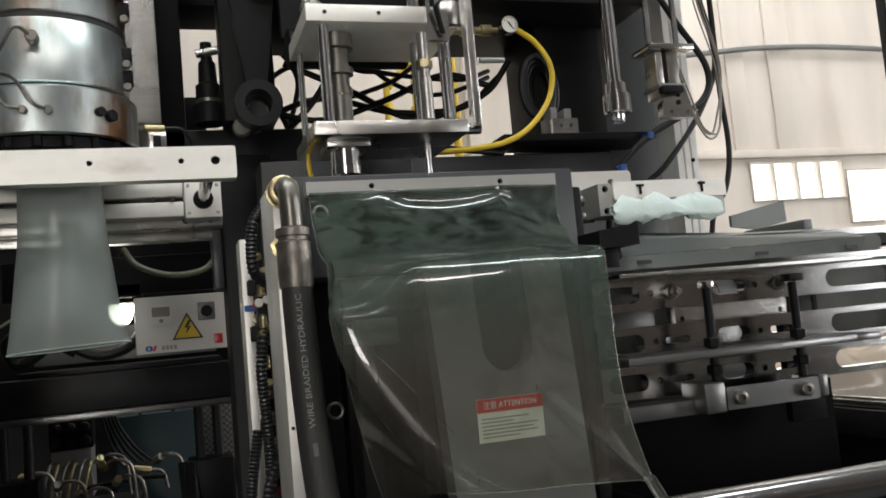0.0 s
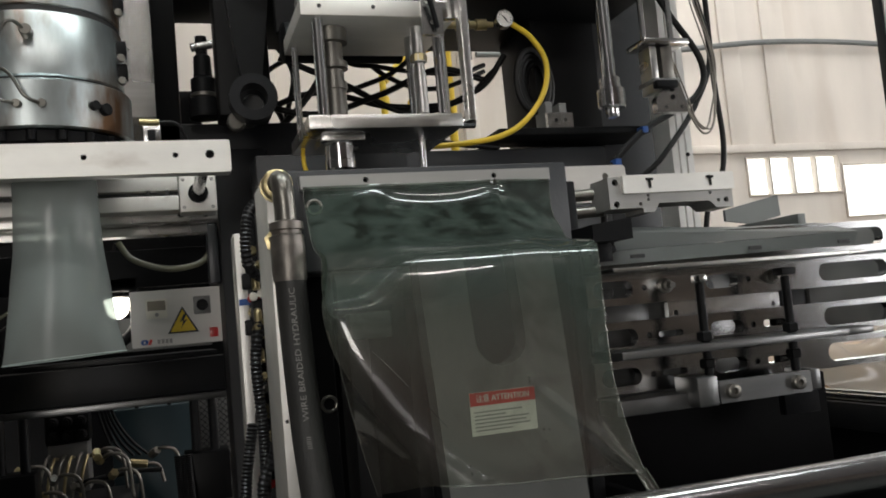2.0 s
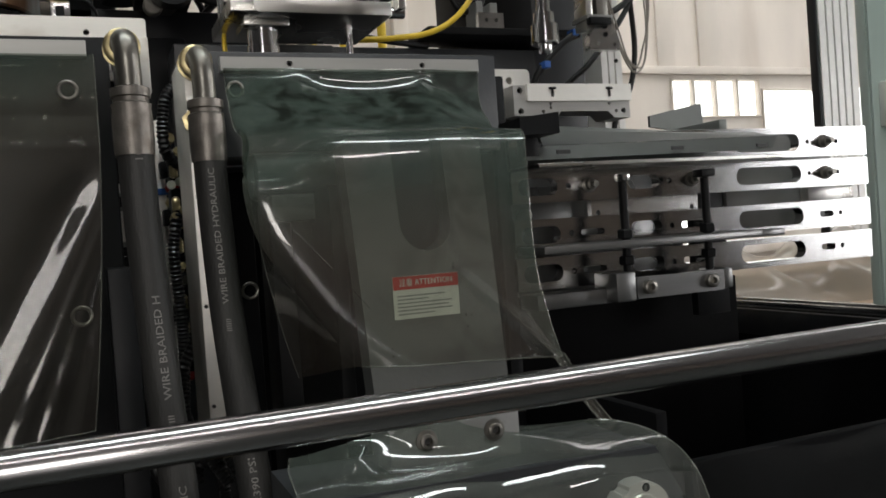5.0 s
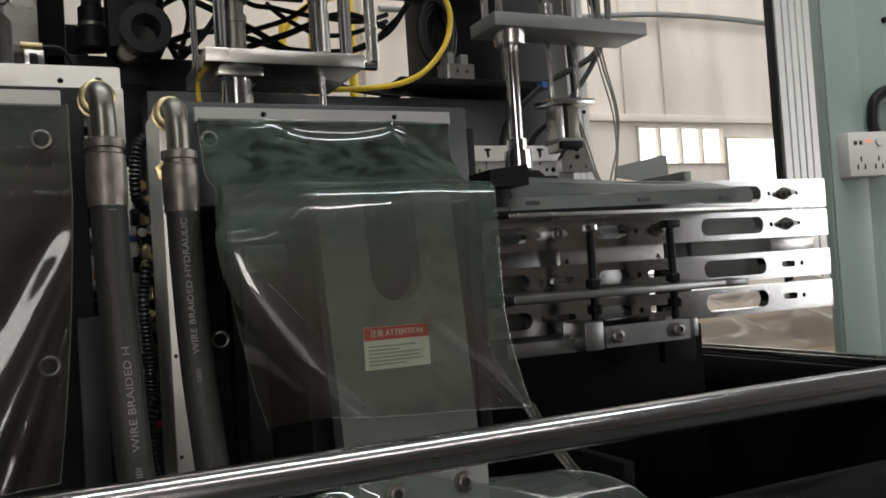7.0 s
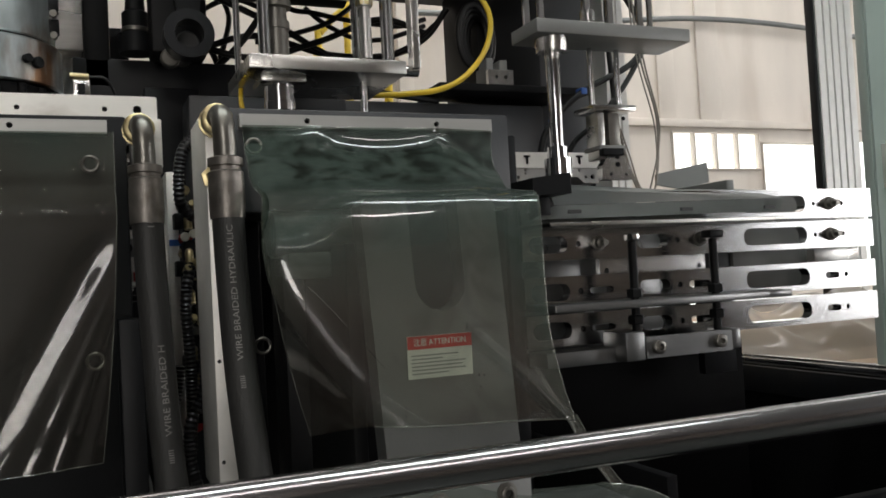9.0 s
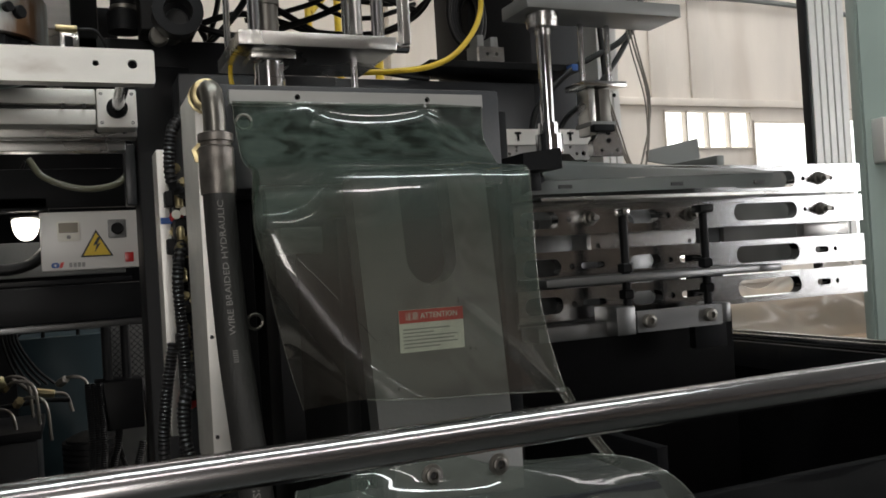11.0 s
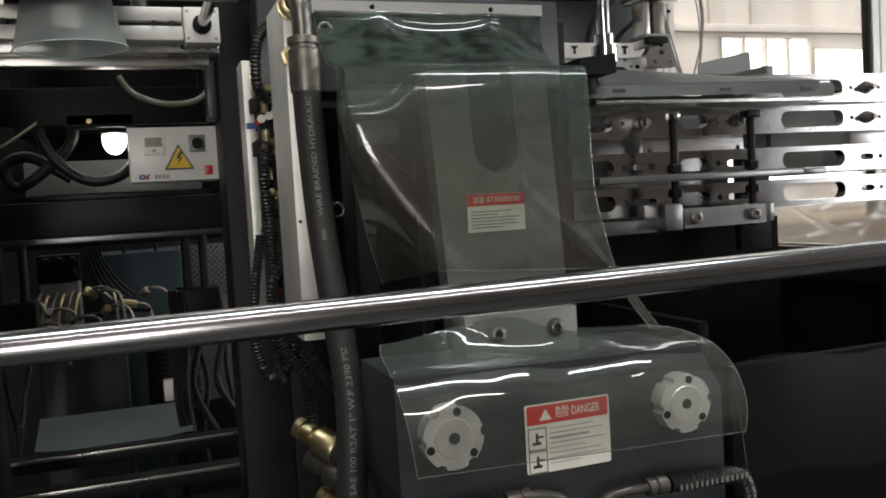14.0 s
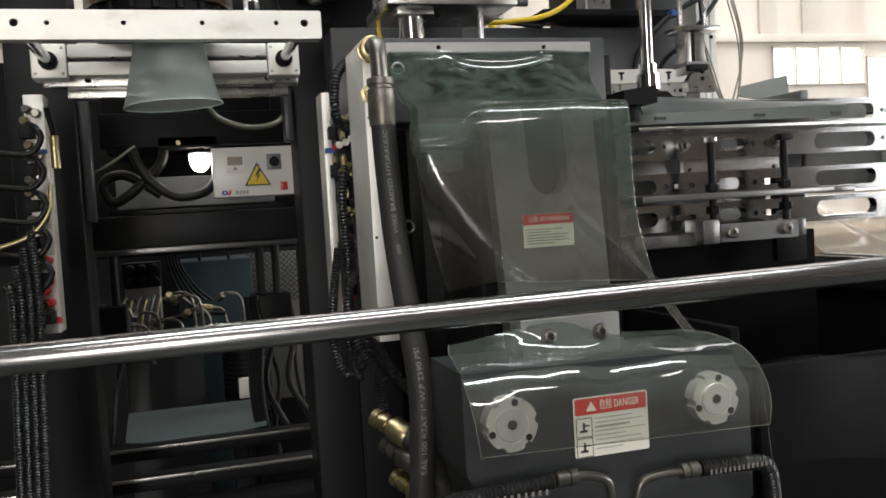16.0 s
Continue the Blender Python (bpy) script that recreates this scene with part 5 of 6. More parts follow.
part("housing", bm, M_BLACK, tk2)
part("stand", boxm(-0.06, 0.06, 2.49, 2.61, 0.0, 0.739, 0.003), M_BLACK, tk2)
vb = thing("valve_block", (-0.31, 2.8, 0.99), "black valve block with solenoids and bent steel pipes", "valve block")
part("block", boxm(-0.365, -0.255, 2.78, 2.90, 0.986, 1.13, 0.004), M_ARM, vb)
for i in range(3):
    for j in range(2):
        bm = bmesh.new()
        lathe(bm, (-0.345 + 0.038 * i, 2.78, 1.155 + 0.04 * j), (0, -1, 0), [(0, 0.015), (0.05, 0.015), (0.052, 0.010), (0.060, 0.010)], 14)
        part("solenoid", bm, M_BLACK, vb)
part("solenoid_bank", boxm(-0.37, -0.25, 2.782, 2.88, 1.132, 1.215, 0.003), M_BLACK, vb)
for i in range(6):
    x = -0.36 + 0.022 * i
    part("steel_pipe", tubem([(x, 2.775, 1.10 - 0.01 * (i % 2)), (x - 0.005, 2.73, 1.09), (x - 0.02, 2.71, 1.03), (x - 0.03, 2.71, 0.92)], 0.0045, 10), (M_ELBOW, M_BRASS)[i % 2], vb, "bent steel pipe")
part("steel_pipe", tubem([(-0.25, 2.76, 1.09), (-0.20, 2.75, 1.10), (-0.15, 2.74, 1.06), (-0.10, 2.74, 1.05), (-0.06, 2.74, 1.04), (-0.045, 2.74, 0.99)], 0.0055, 12), M_ELBOW, vb, "bent yellow zinc pipe")
part("pipe_union", rodm((-0.14, 2.74, 1.057), (-0.09, 2.74, 1.047), 0.012, 8), M_BRASS, vb)
part("steel_pipe", tubem([(-0.30, 2.72, 1.02), (-0.20, 2.71, 1.03), (-0.12, 2.71, 1.035), (-0.05, 2.71, 1.03)], 0.007, 12), M_BLACK, vb)
fence = thing("mesh_guard", (0.07, 3.2, 0.8), "pale wire mesh guard panel", "mesh panel")
part("sheet", boxm(-0.02, 0.26, 3.30, 3.31, 0.6, 1.20, 0.002), M_ARM, fence)
bm = bmesh.new()
for i in range(-14, 15):
    for s in (1, -1):
        a = Vector((0.12 + 0.022 * i - 0.10 * s, 3.28, 1.0))
        rod(bm, (a.x, a.y, a.z), (a.x + 0.20 * s, a.y, a.z + 0.20), 0.0012, 5)
part("wire_mesh", bm, M_DARK, fence)
for i in range(7):
    x = -0.47 + 0.012 * i + (0.42 if i > 3 else 0)
    cable("black ridged conduit hanging behind the beam", [(x, 2.25, 1.12), (x + 0.004, 2.22, 0.98), (x - 0.004, 2.22, 0.86), (x + 0.006, 2.2, 0.74)], 0.008, M_CORR, "conduit", 0.0022, "beam hoses")
cable("black ridged conduit hanging behind the beam", [(-0.33, 2.2, 1.02), (-0.36, 2.2, 0.90), (-0.375, 2.2, 0.80), (-0.39, 2.18, 0.72)], 0.005, M_CORR, "conduit", 0.0022, "beam hoses")
for i in range(5):
    cable("black electric lead behind the beam", [(-0.23 + 0.012 * i, 2.85, 1.26), (-0.225 + 0.010 * i, 2.84, 1.2), (-0.20 + 0.015 * i, 2.82, 1.12), (-0.17 + 0.02 * i, 2.8, 1.07)], 0.004, M_CABLE, "cable", 0, "beam cables")
rnd = random.Random(21)
for i in range(8):
    x = rnd.uniform(-0.47, -0.39) if i % 2 else rnd.uniform(0.05, 0.13)
    y = rnd.uniform(2.14, 2.4)
    z = rnd.uniform(0.92, 1.16)
    cable("black ridged conduit hanging behind the beam", [(x, y, z), (x + rnd.uniform(-0.02, 0.02), y - 0.02, z - 0.10), (x + rnd.uniform(-0.04, 0.04), y - 0.03, z - 0.22), (x + rnd.uniform(-0.06, 0.06), y - 0.02, max(0.62, z - 0.36))], rnd.uniform(0.005, 0.009), M_CORR, "conduit", 0.0018, "beam hoses")
for i in range(9):
    x, y, z = rnd.uniform(-0.45, 0.10), rnd.uniform(2.4, 2.7), rnd.uniform(0.99, 1.10)
    ft = thing("pipe_joint", (x, y, z), "zinc hydraulic pipe joint on a bent pipe", "pipe fitting", "beam fittings")
    part("nut", rodm((x, y, z), (x + rnd.uniform(-0.02, 0.02), y - 0.03, z + 0.015), 0.012, 6), (M_BRASS, M_ELBOW)[i % 2], ft)
    part("bent_pipe", tubem([(x, y, z), (x + 0.03, y - 0.03, z + 0.02), (x + 0.07, y - 0.03, z), (x + 0.08, y - 0.02, z - 0.10)], 0.005, 8, 5), M_ELBOW, ft)
bp = thing("drip_sheet", (-0.15, 2.3, 0.70), "pale bluish plastic drip sheet lying on the beam", "plastic sheet")
sheet("sheet", lambda u, v: (-0.345 + 0.37 * u, 2.17 + 0.16 * v, 0.7655 - 0.012 * math.sin(math.pi * u) * (1 - v) + 0.045 * v), 20, 4, 0.001, mat("pale_blue_plastic", (0.12, 0.16, 0.165), 0.4, 0, 0.1, 10), bp)
bx = thing("white_case", (-0.02, 2.4, 0.7), "small white connection case", "case")
part("body", boxm(-0.035, 0.020, 2.40, 2.43, 0.80, 0.86, 0.003), M_LABEL, bx)
part("bracket", boxm(-0.02, 0.0, 2.431, 2.48, 0.0, 0.85, 0.002), M_BLACK, bx)


# ---------------------------------------------------------------- blowing station above the platen
bs = thing("blowing_station", (0.32, 1.2, 1.62), "steel blowing station of plates, chrome rods and a chuck", "blowing station")
part("upper_plate", boxm(0.200, 0.430, 1.150, 1.33, 1.8365, 1.862, 0.002), M_BRIGHT, bs)
for x in (0.227, 0.305):
    part("plate_screw", bolt(bmesh.new(), x, 1.150, 1.850, 0.003, 0.001), M_INK, bs)
lowp = part("lower_plate", boxm(0.200, 0.426, 1.150, 1.33, 1.674, 1.694, 0.002), M_STEEL, bs)
part("pin", rodm((0.425, 1.165, 1.682), (0.449, 1.165, 1.682), 0.008, 16), M_CHROME, lowp)
for x, y, r, z0, z1, m in (
    (0.225, 1.165, 0.0085, 1.694, 1.8365, M_CHROME), (0.210, 1.29, 0.005, 1.694, 1.8365, M_CHROME),
    (0.407, 1.175, 0.0095, 1.694, 2.05, M_CHROME), (0.384, 1.24, 0.0105, 1.694, 2.05, M_CHROME), (0.378, 1.21, 0.0055, 1.58, 1.674, M_CHROME),
    (0.404, 1.30, 0.008, 1.694, 1.8365, M_STEEL), (0.205, 1.17, 0.006, 1.862, 2.0, M_STEEL),
):
    part("column_rod", rodm((x, y, z0), (x, y, z1), r, 20), m, bs, "chrome rod")
bm = bmesh.new()
lathe(bm, (0.374, 1.175, 1.70), (0, 0, 1), [(0, 0.009), (0.060, 0.009), (0.061, 0.0075), (0.075, 0.0075), (0.076, 0.011), (0.087, 0.011), (0.088, 0.008), (0.13, 0.008)], 16)
part("feed_rod", bm, M_STEEL, bs)
part("hex_nut", rodm((0.374, 1.175, 1.776), (0.374, 1.175, 1.789), 0.0125, 6), M_BRASS, bs, "pale brass hex nut")
bm = bmesh.new()
lathe(bm, (0.252, 1.21, 1.624), (0, 0, 1), [(0, 0.019), (0.003, 0.0225), (0.015, 0.0225), (0.016, 0.0215), (0.048, 0.0215), (0.050, 0.024), (0.0505, 0.024)], 32)
part("chuck", bm, M_CHROME, bs, "chrome chuck", smooth=False)
part("chuck_collar", boxm(0.222, 0.285, 1.18, 1.25, 1.6635, 1.6735, 0.002), M_STEEL, bs)
bm = bmesh.new()
lathe(bm, (0.252, 1.21, 1.694), (0, 0, 1), [(0, 0.017), (0.050, 0.017), (0.051, 0.019), (0.062, 0.019), (0.063, 0.0155), (0.080, 0.0155), (0.082, 0.022), (0.092, 0.022), (0.093, 0.016), (0.12, 0.016), (0.121, 0.024), (0.1425, 0.024)], 24)
part("spindle", bm, M_ELBOW, bs, "ground steel spindle")
bm = bmesh.new()
lathe(bm, (0.2, 1.36, 1.868), (1, 0, 0), [(0, 0.025), (0.004, 0.033), (0.20, 0.033), (0.204, 0.025)], 24)
part("air_cylinder", bm, M_BLACK, bs, "dark air cylinder")
bm = bmesh.new()
lathe(bm, (0.216, 1.19, 1.8625), (0, 0, 1), [(0, 0.016), (0.004, 0.017), (0.014, 0.015), (0.022, 0.007), (0.06, 0.006)], 20)
part("dome_nut", bm, M_ELBOW, bs)
br = part("slide_bracket", plate([(0.366, 1.80), (0.398, 1.80), (0.398, 1.842), (0.388, 1.842), (0.388, 1.93), (0.366, 1.93)], [circle(0.381, 1.818, 0.003), rounded(0.372, 0.379, 1.845, 1.90, 0.003)], 1.118, 1.128), M_ALU, bs, "slotted aluminium bracket")
part("sensor", rodm((0.386, 1.112, 1.807), (0.376, 1.105, 1.845), 0.004, 10), M_BLACK, br)
part("bracket_plate", boxm(0.388, 0.432, 1.130, 1.146, 1.828, 1.864, 0.002), M_ALU, bs)
part("rail_slat", boxm(0.4185, 0.430, 1.105, 1.125, 1.672, 2.05, 0.001), M_STEEL, bs)
part("slat_face", boxm(0.4305, 0.4315, 1.106, 1.124, 1.76, 2.05), M_CHROME, bs)
part("back_web", boxm(0.20, 0.43, 1.40, 1.42, 1.90, 2.1, 0.002), M_BLACK, bs)
cable("thin black sensor lead on the bracket", [(0.376, 1.105, 1.845), (0.395, 1.09, 1.86), (0.402, 1.09, 1.89), (0.39, 1.10, 1.95)], 0.0018, M_CABLE)

pg = thing("pressure_gauge", (0.555, 1.35, 1.90), "white dial pressure gauge on a brass pipe", "pressure gauge")
bm = bmesh.new()
lathe(bm, (0.590, 1.352, 1.910), (0, -1, 0), [(0, 0.0165), (0.010, 0.0165), (0.012, 0.0155), (0.010, 0.0145)], 28)
part("case", bm, M_STEEL, pg)
part("dial", rodm((0.590, 1.345, 1.910), (0.590, 1.3415, 1.910), 0.0142, 28), M_WHITE, pg)
part("needle", plate([(0.584, 1.918), (0.590, 1.9085), (0.5965, 1.9015), (0.5915, 1.911)], [], 1.3395, 1.3405), M_INK, pg)
b = bmesh.new()
for k in range(10):
    a = radians(-40 + 26 * k)
    box(b, 0.590 + 0.0115 * math.cos(a) - 0.0007, 0.590 + 0.0115 * math.cos(a) + 0.0007, 1.3402, 1.3412, 1.910 + 0.0115 * math.sin(a) - 0.0007, 1.910 + 0.0115 * math.sin(a) + 0.0007)
part("dial_marks", b, M_INK, pg)
bm = bmesh.new()
lathe(bm, (0.574, 1.36, 1.906), (-1, 0, -0.04), [(0, 0.005), (0.012, 0.005), (0.013, 0.010), (0.032, 0.010), (0.033, 0.007), (0.045, 0.007), (0.046, 0.011), (0.068, 0.011), (0.07, 0.006), (0.09, 0.006)], 12)
part("brass_pipe", bm, M_BRASS, pg, "brass pipe fitting")
cable("bright yellow plastic air hose curving below the gauge", [(0.604, 1.35, 1.905), (0.640, 1.35, 1.880), (0.665, 1.35, 1.835), (0.655, 1.35, 1.780), (0.615, 1.35, 1.730), (0.565, 1.35, 1.703), (0.50, 1.35, 1.692), (0.44, 1.36, 1.690), (0.40, 1.40, 1.70)], 0.0050, M_YELLOW, "air_hose", 0, "yellow hoses")
cable("short yellow plastic air hose beside the chuck", [(0.212, 1.28, 1.69), (0.208, 1.27, 1.665), (0.207, 1.26, 1.645), (0.21, 1.25, 1.625)], 0.0035, M_YELLOW, "air_hose", 0, "yellow hoses")
for x0, pts in ((0, [(0.80, 3.0, 1.5), (0.80, 3.0, 2.25), (0.81, 3.0, 2.29), (0.90, 3.0, 2.38), (1.0, 3.0, 2.42)]), (1, [(0.925, 3.05, 1.5), (0.925, 3.05, 2.8)]), (2, [(1.096, 3.1, 1.5), (1.096, 3.1, 2.9)])):
    yp = thing("gas_pipe", pts[0], "yellow painted pipe in front of the rear wall", "pipe", "yellow pipes")
    part("pipe", tubem([Vector(p) for p in pts], 0.013 if x0 < 2 else 0.017, 12, 4), M_YELLOW, yp)
    part("union", rodm((pts[0][0], pts[0][1], 2.19), (pts[0][0], pts[0][1], 2.23), 0.021, 10), M_YELLOW, yp)
    part("foot", rodm((pts[0][0], pts[0][1], 0.0), (pts[0][0], pts[0][1], 1.5), 0.013, 12), M_YELLOW, yp)
for i, pts in enumerate((
    [(0.13, 1.75, 1.90), (0.30, 1.72, 1.84), (0.45, 1.72, 1.88), (0.58, 1.70, 1.93), (0.68, 1.68, 1.90)],
    [(0.25, 1.75, 1.97), (0.38, 1.74, 1.91), (0.52, 1.72, 1.84), (0.66, 1.68, 1.88), (0.72, 1.66, 1.95)],
    [(0.20, 1.78, 1.86), (0.33, 1.77, 1.90), (0.48, 1.74, 1.86), (0.62, 1.70, 1.86), (0.70, 1.67, 1.92)],
    [(0.18, 1.80, 1.94), (0.24, 1.80, 1.88), (0.26, 1.80, 1.82), (0.24, 1.80, 1.76)],
    [(0.22, 1.76, 1.80), (0.30, 1.74, 1.88), (0.36, 1.72, 1.97)],
    [(0.40, 1.62, 1.74), (0.50, 1.60, 1.715), (0.60, 1.58, 1.72), (0.68, 1.58, 1.76)],
    [(0.28, 1.55, 1.735), (0.36, 1.52, 1.738), (0.42, 1.50, 1.745), (0.52, 1.48, 1.72), (0.62, 1.50, 1.715)],
)):
    cable("black rubber hose looping behind the blowing station", pts, 0.0068 if i < 6 else 0.0055, M_CABLE, "hose", 0, "rear hoses")
for i in range(6):
    cx, cz, r = 0.705 + 0.006 * i, 1.845, 0.062 - 0.006 * (i % 3)
    cable("coil of black hose on the machine column", [(cx + 0.55 * r * math.cos(a), 1.50 + 0.008 * i, cz + r * math.sin(a)) for a in [k * math.pi / 6 for k in range(13)]], 0.0065, M_CABLE, "hose", 0, "coiled hoses")
for pts in (
    [(0.36, 1.92, 1.93), (0.422, 1.90, 1.941), (0.46, 1.90, 1.953), (0.522, 1.90, 1.977), (0.574, 1.90, 2.013), (0.62, 1.92, 2.06)],
    [(0.40, 1.94, 2.05), (0.442, 1.91, 2.008), (0.488, 1.90, 2.00), (0.556, 1.90, 1.99), (0.638, 1.90, 1.983), (0.706, 1.90, 1.983), (0.775, 1.92, 2.01)],
    [(0.48, 1.93, 2.02), (0.522, 1.92, 1.983), (0.592, 1.92, 1.953), (0.66, 1.92, 1.953), (0.718, 1.92, 1.971), (0.781, 1.94, 2.00)],
    [(0.235, 1.90, 2.069), (0.276, 1.90, 2.033), (0.300, 1.90, 1.983), (0.292, 1.90, 1.929), (0.27, 1.92, 1.86)],
    [(0.20, 1.93, 1.95), (0.246, 1.93, 1.995), (0.287, 1.93, 2.02), (0.324, 1.93, 2.028), (0.38, 1.95, 2.02)],
):
    cable("thin black hydraulic hose in a loose bundle", pts, 0.0060, M_CABLE, "hose", 0, "rear hoses")
tp = thing("plastic_wrap", (0.33, 1.55, 1.712), "crumpled pale plastic wrap on the rear beam", "plastic wrap")
sheet("wrap", lambda u, v: (0.30 + 0.10 * u, 1.50 + 0.10 * v, 1.7135 + 0.020 * abs(noise.noise(Vector((u * 5, v * 4, 2)))) + 0.012 * math.sin(math.pi * u)), 20, 12, 0.001, M_CLEARBAG, tp)
part("board", boxm(0.30, 0.42, 1.44, 1.498, 1.63, 1.700, 0.003), M_BLUEGREY, tp)
lug = thing("valve_lug", (0.73, 1.45, 1.738), "small steel bracket with two bolt holes", "bracket")
part("bracket", plate([(0.705, 1.7385), (0.758, 1.7385), (0.758, 1.768), (0.705, 1.768)], [circle(0.722, 1.754, 0.0036), circle(0.742, 1.754, 0.0036)], 1.448, 1.458), M_ALU, lug)
part("valve", boxm(0.708, 0.722, 1.459, 1.51, 1.7385, 1.793, 0.002), M_ARM, lug)
part("valve", boxm(0.736, 0.752, 1.459, 1.51, 1.7385, 1.790, 0.002), M_ARM, lug)

# ---------------------------------------------------------------- second blow pin, which comes down
PIN_BASE = Vector((0.667, 1.15, 1.68))
pin = thing("blow_pin", PIN_BASE, "chrome blow pin on a grey carrier plate", "blow pin")
bm = bmesh.new()
lathe(bm, (0.668, 1.16, 1.686), (0, 0, 1), [(0, 0.0085), (0.004, 0.0105), (0.014, 0.0105), (0.0142, 0.020), (0.016, 0.0215), (0.044, 0.0215), (0.045, 0.0160), (0.062, 0.0160), (0.0635, 0.0108), (0.205, 0.0108)], 28)
part("pin", bm, M_CHROME, pin, "chrome blow pin")
bm = bmesh.new()
lathe(bm, (0.668, 1.16, 1.886), (0, 0, 1), [(0, 0.012), (0.010, 0.012), (0.011, 0.024), (0.022, 0.026), (0.033, 0.026)], 28)
part("pin_flange", bm, M_STEEL, pin)
part("carrier_plate", boxm(0.627, 0.915, 1.13, 1.215, 1.920, 1.942, 0.002), M_ARM, pin, "grey carrier plate")
for x, y, r in ((0.640, 1.185, 0.006), (0.675, 1.20, 0.006), (0.80, 1.19, 0.007), (0.86, 1.19, 0.006), (0.885, 1.195, 0.005)):
    part("guide_rod", rodm((x, y, 1.942), (x, y, 2.62), r, 16), M_CHROME, pin)
part("cylinder_rod", rodm((0.745, 1.175, 1.942), (0.745, 1.175, 2.62), 0.008, 16), M_CHROME, pin)
bm = bmesh.new()
lathe(bm, (0.745, 1.172, 1.942), (0, 0, 1), [(0, 0.030), (0.006, 0.030), (0.008, 0.012), (0.03, 0.012)], 24)
part("rod_collar", bm, M_ALU, pin)
gr = part("gripper_mount", boxm(0.752, 0.835, 1.18, 1.24, 1.814, 1.823, 0.001), M_ALU, pin)
for x in (0.763, 0.815):
    part("gripper_rod", rodm((x, 1.20, 1.823), (x, 1.20, 1.920), 0.0048, 14), M_CHROME, pin)
part("gripper_body", boxm(0.786, 0.808, 1.19, 1.225, 1.757, 1.812, 0.002), M_ELBOW, gr)
part("gripper_cross_plate", boxm(0.762, 0.812, 1.182, 1.23, 1.749, 1.7565, 0.001), M_ARM, gr)
part("gripper_slide", boxm(0.765, 0.778, 1.19, 1.225, 1.735, 1.812, 0.001), M_STEEL, gr)
part("gripper_foot", plate([(0.765, 1.700), (0.822, 1.700), (0.822, 1.718), (0.808, 1.748), (0.785, 1.748), (0.765, 1.722)], [circle(0.782, 1.709, 0.003, 8), circle(0.812, 1.709, 0.003, 8)], 1.185, 1.20), M_ALU, gr)
part("gripper_screws", bolt(bolt(bmesh.new(), 0.796, 1.1855, 1.738, 0.004, 0.002), 0.796, 1.1855, 1.725, 0.004, 0.002), M_BLACK, gr)
part("gripper_wedge", boxm(0.760, 0.80, 1.17, 1.184, 1.738, 1.75, 0.002), M_BLACK, gr)

def profile(x0, x1, y0, y1, z0, z1, n, groove):
    """Extruded section: n ribs to the front with grooves between them."""
    o = [(x0, y1), (x0, y0)]
    p = (x1 - x0) / n
    for k in range(1, n):
        c = x0 + p * k
        o += [(c - p * 0.12, y0), (c - p * 0.12, y0 + groove), (c + p * 0.12, y0 + groove), (c + p * 0.12, y0)]
    o += [(x1, y0), (x1, y1)]
    bm = plate(o, [], z0, z1)
    bm.transform(Matrix(((1, 0, 0, 0), (0, 0, 1, 0), (0, 1, 0, 0), (0, 0, 0, 1))))
    bmesh.ops.recalc_face_normals(bm, faces=bm.faces)
    return bm


pf = thing("aluminium_profile", (0.955, 1.42, 0.0), "slotted aluminium profile post", "post", "profile posts")
part("post", profile(0.936, 0.982, 1.40, 1.46, 1.50, 2.6, 3, 0.006), M_POST, pf)
part("post_base", boxm(0.92, 1.0, 1.39, 1.47, 0.0, 1.499, 0.003), M_BLACK, pf)
part("screw", bolt(bmesh.new(), 0.969, 1.3995, 1.67, 0.004, 0.002), M_BLACK, pf)
pin_leads, post_cables = [], []
p2 = thing("aluminium_profile", (2.08, 1.92, 0.0), "slotted aluminium profile post", "post", "profile posts")
part("post", profile(2.034, 2.178, 1.90, 1.93, 0.0, 3.2, 5, 0.010), M_POST, p2)
# dark strip standing for the post's left side in shade
part("shaded_side", boxm(2.020, 2.032, 1.903, 1.93, 0.0, 3.2, 0.002), M_DARK, p2)
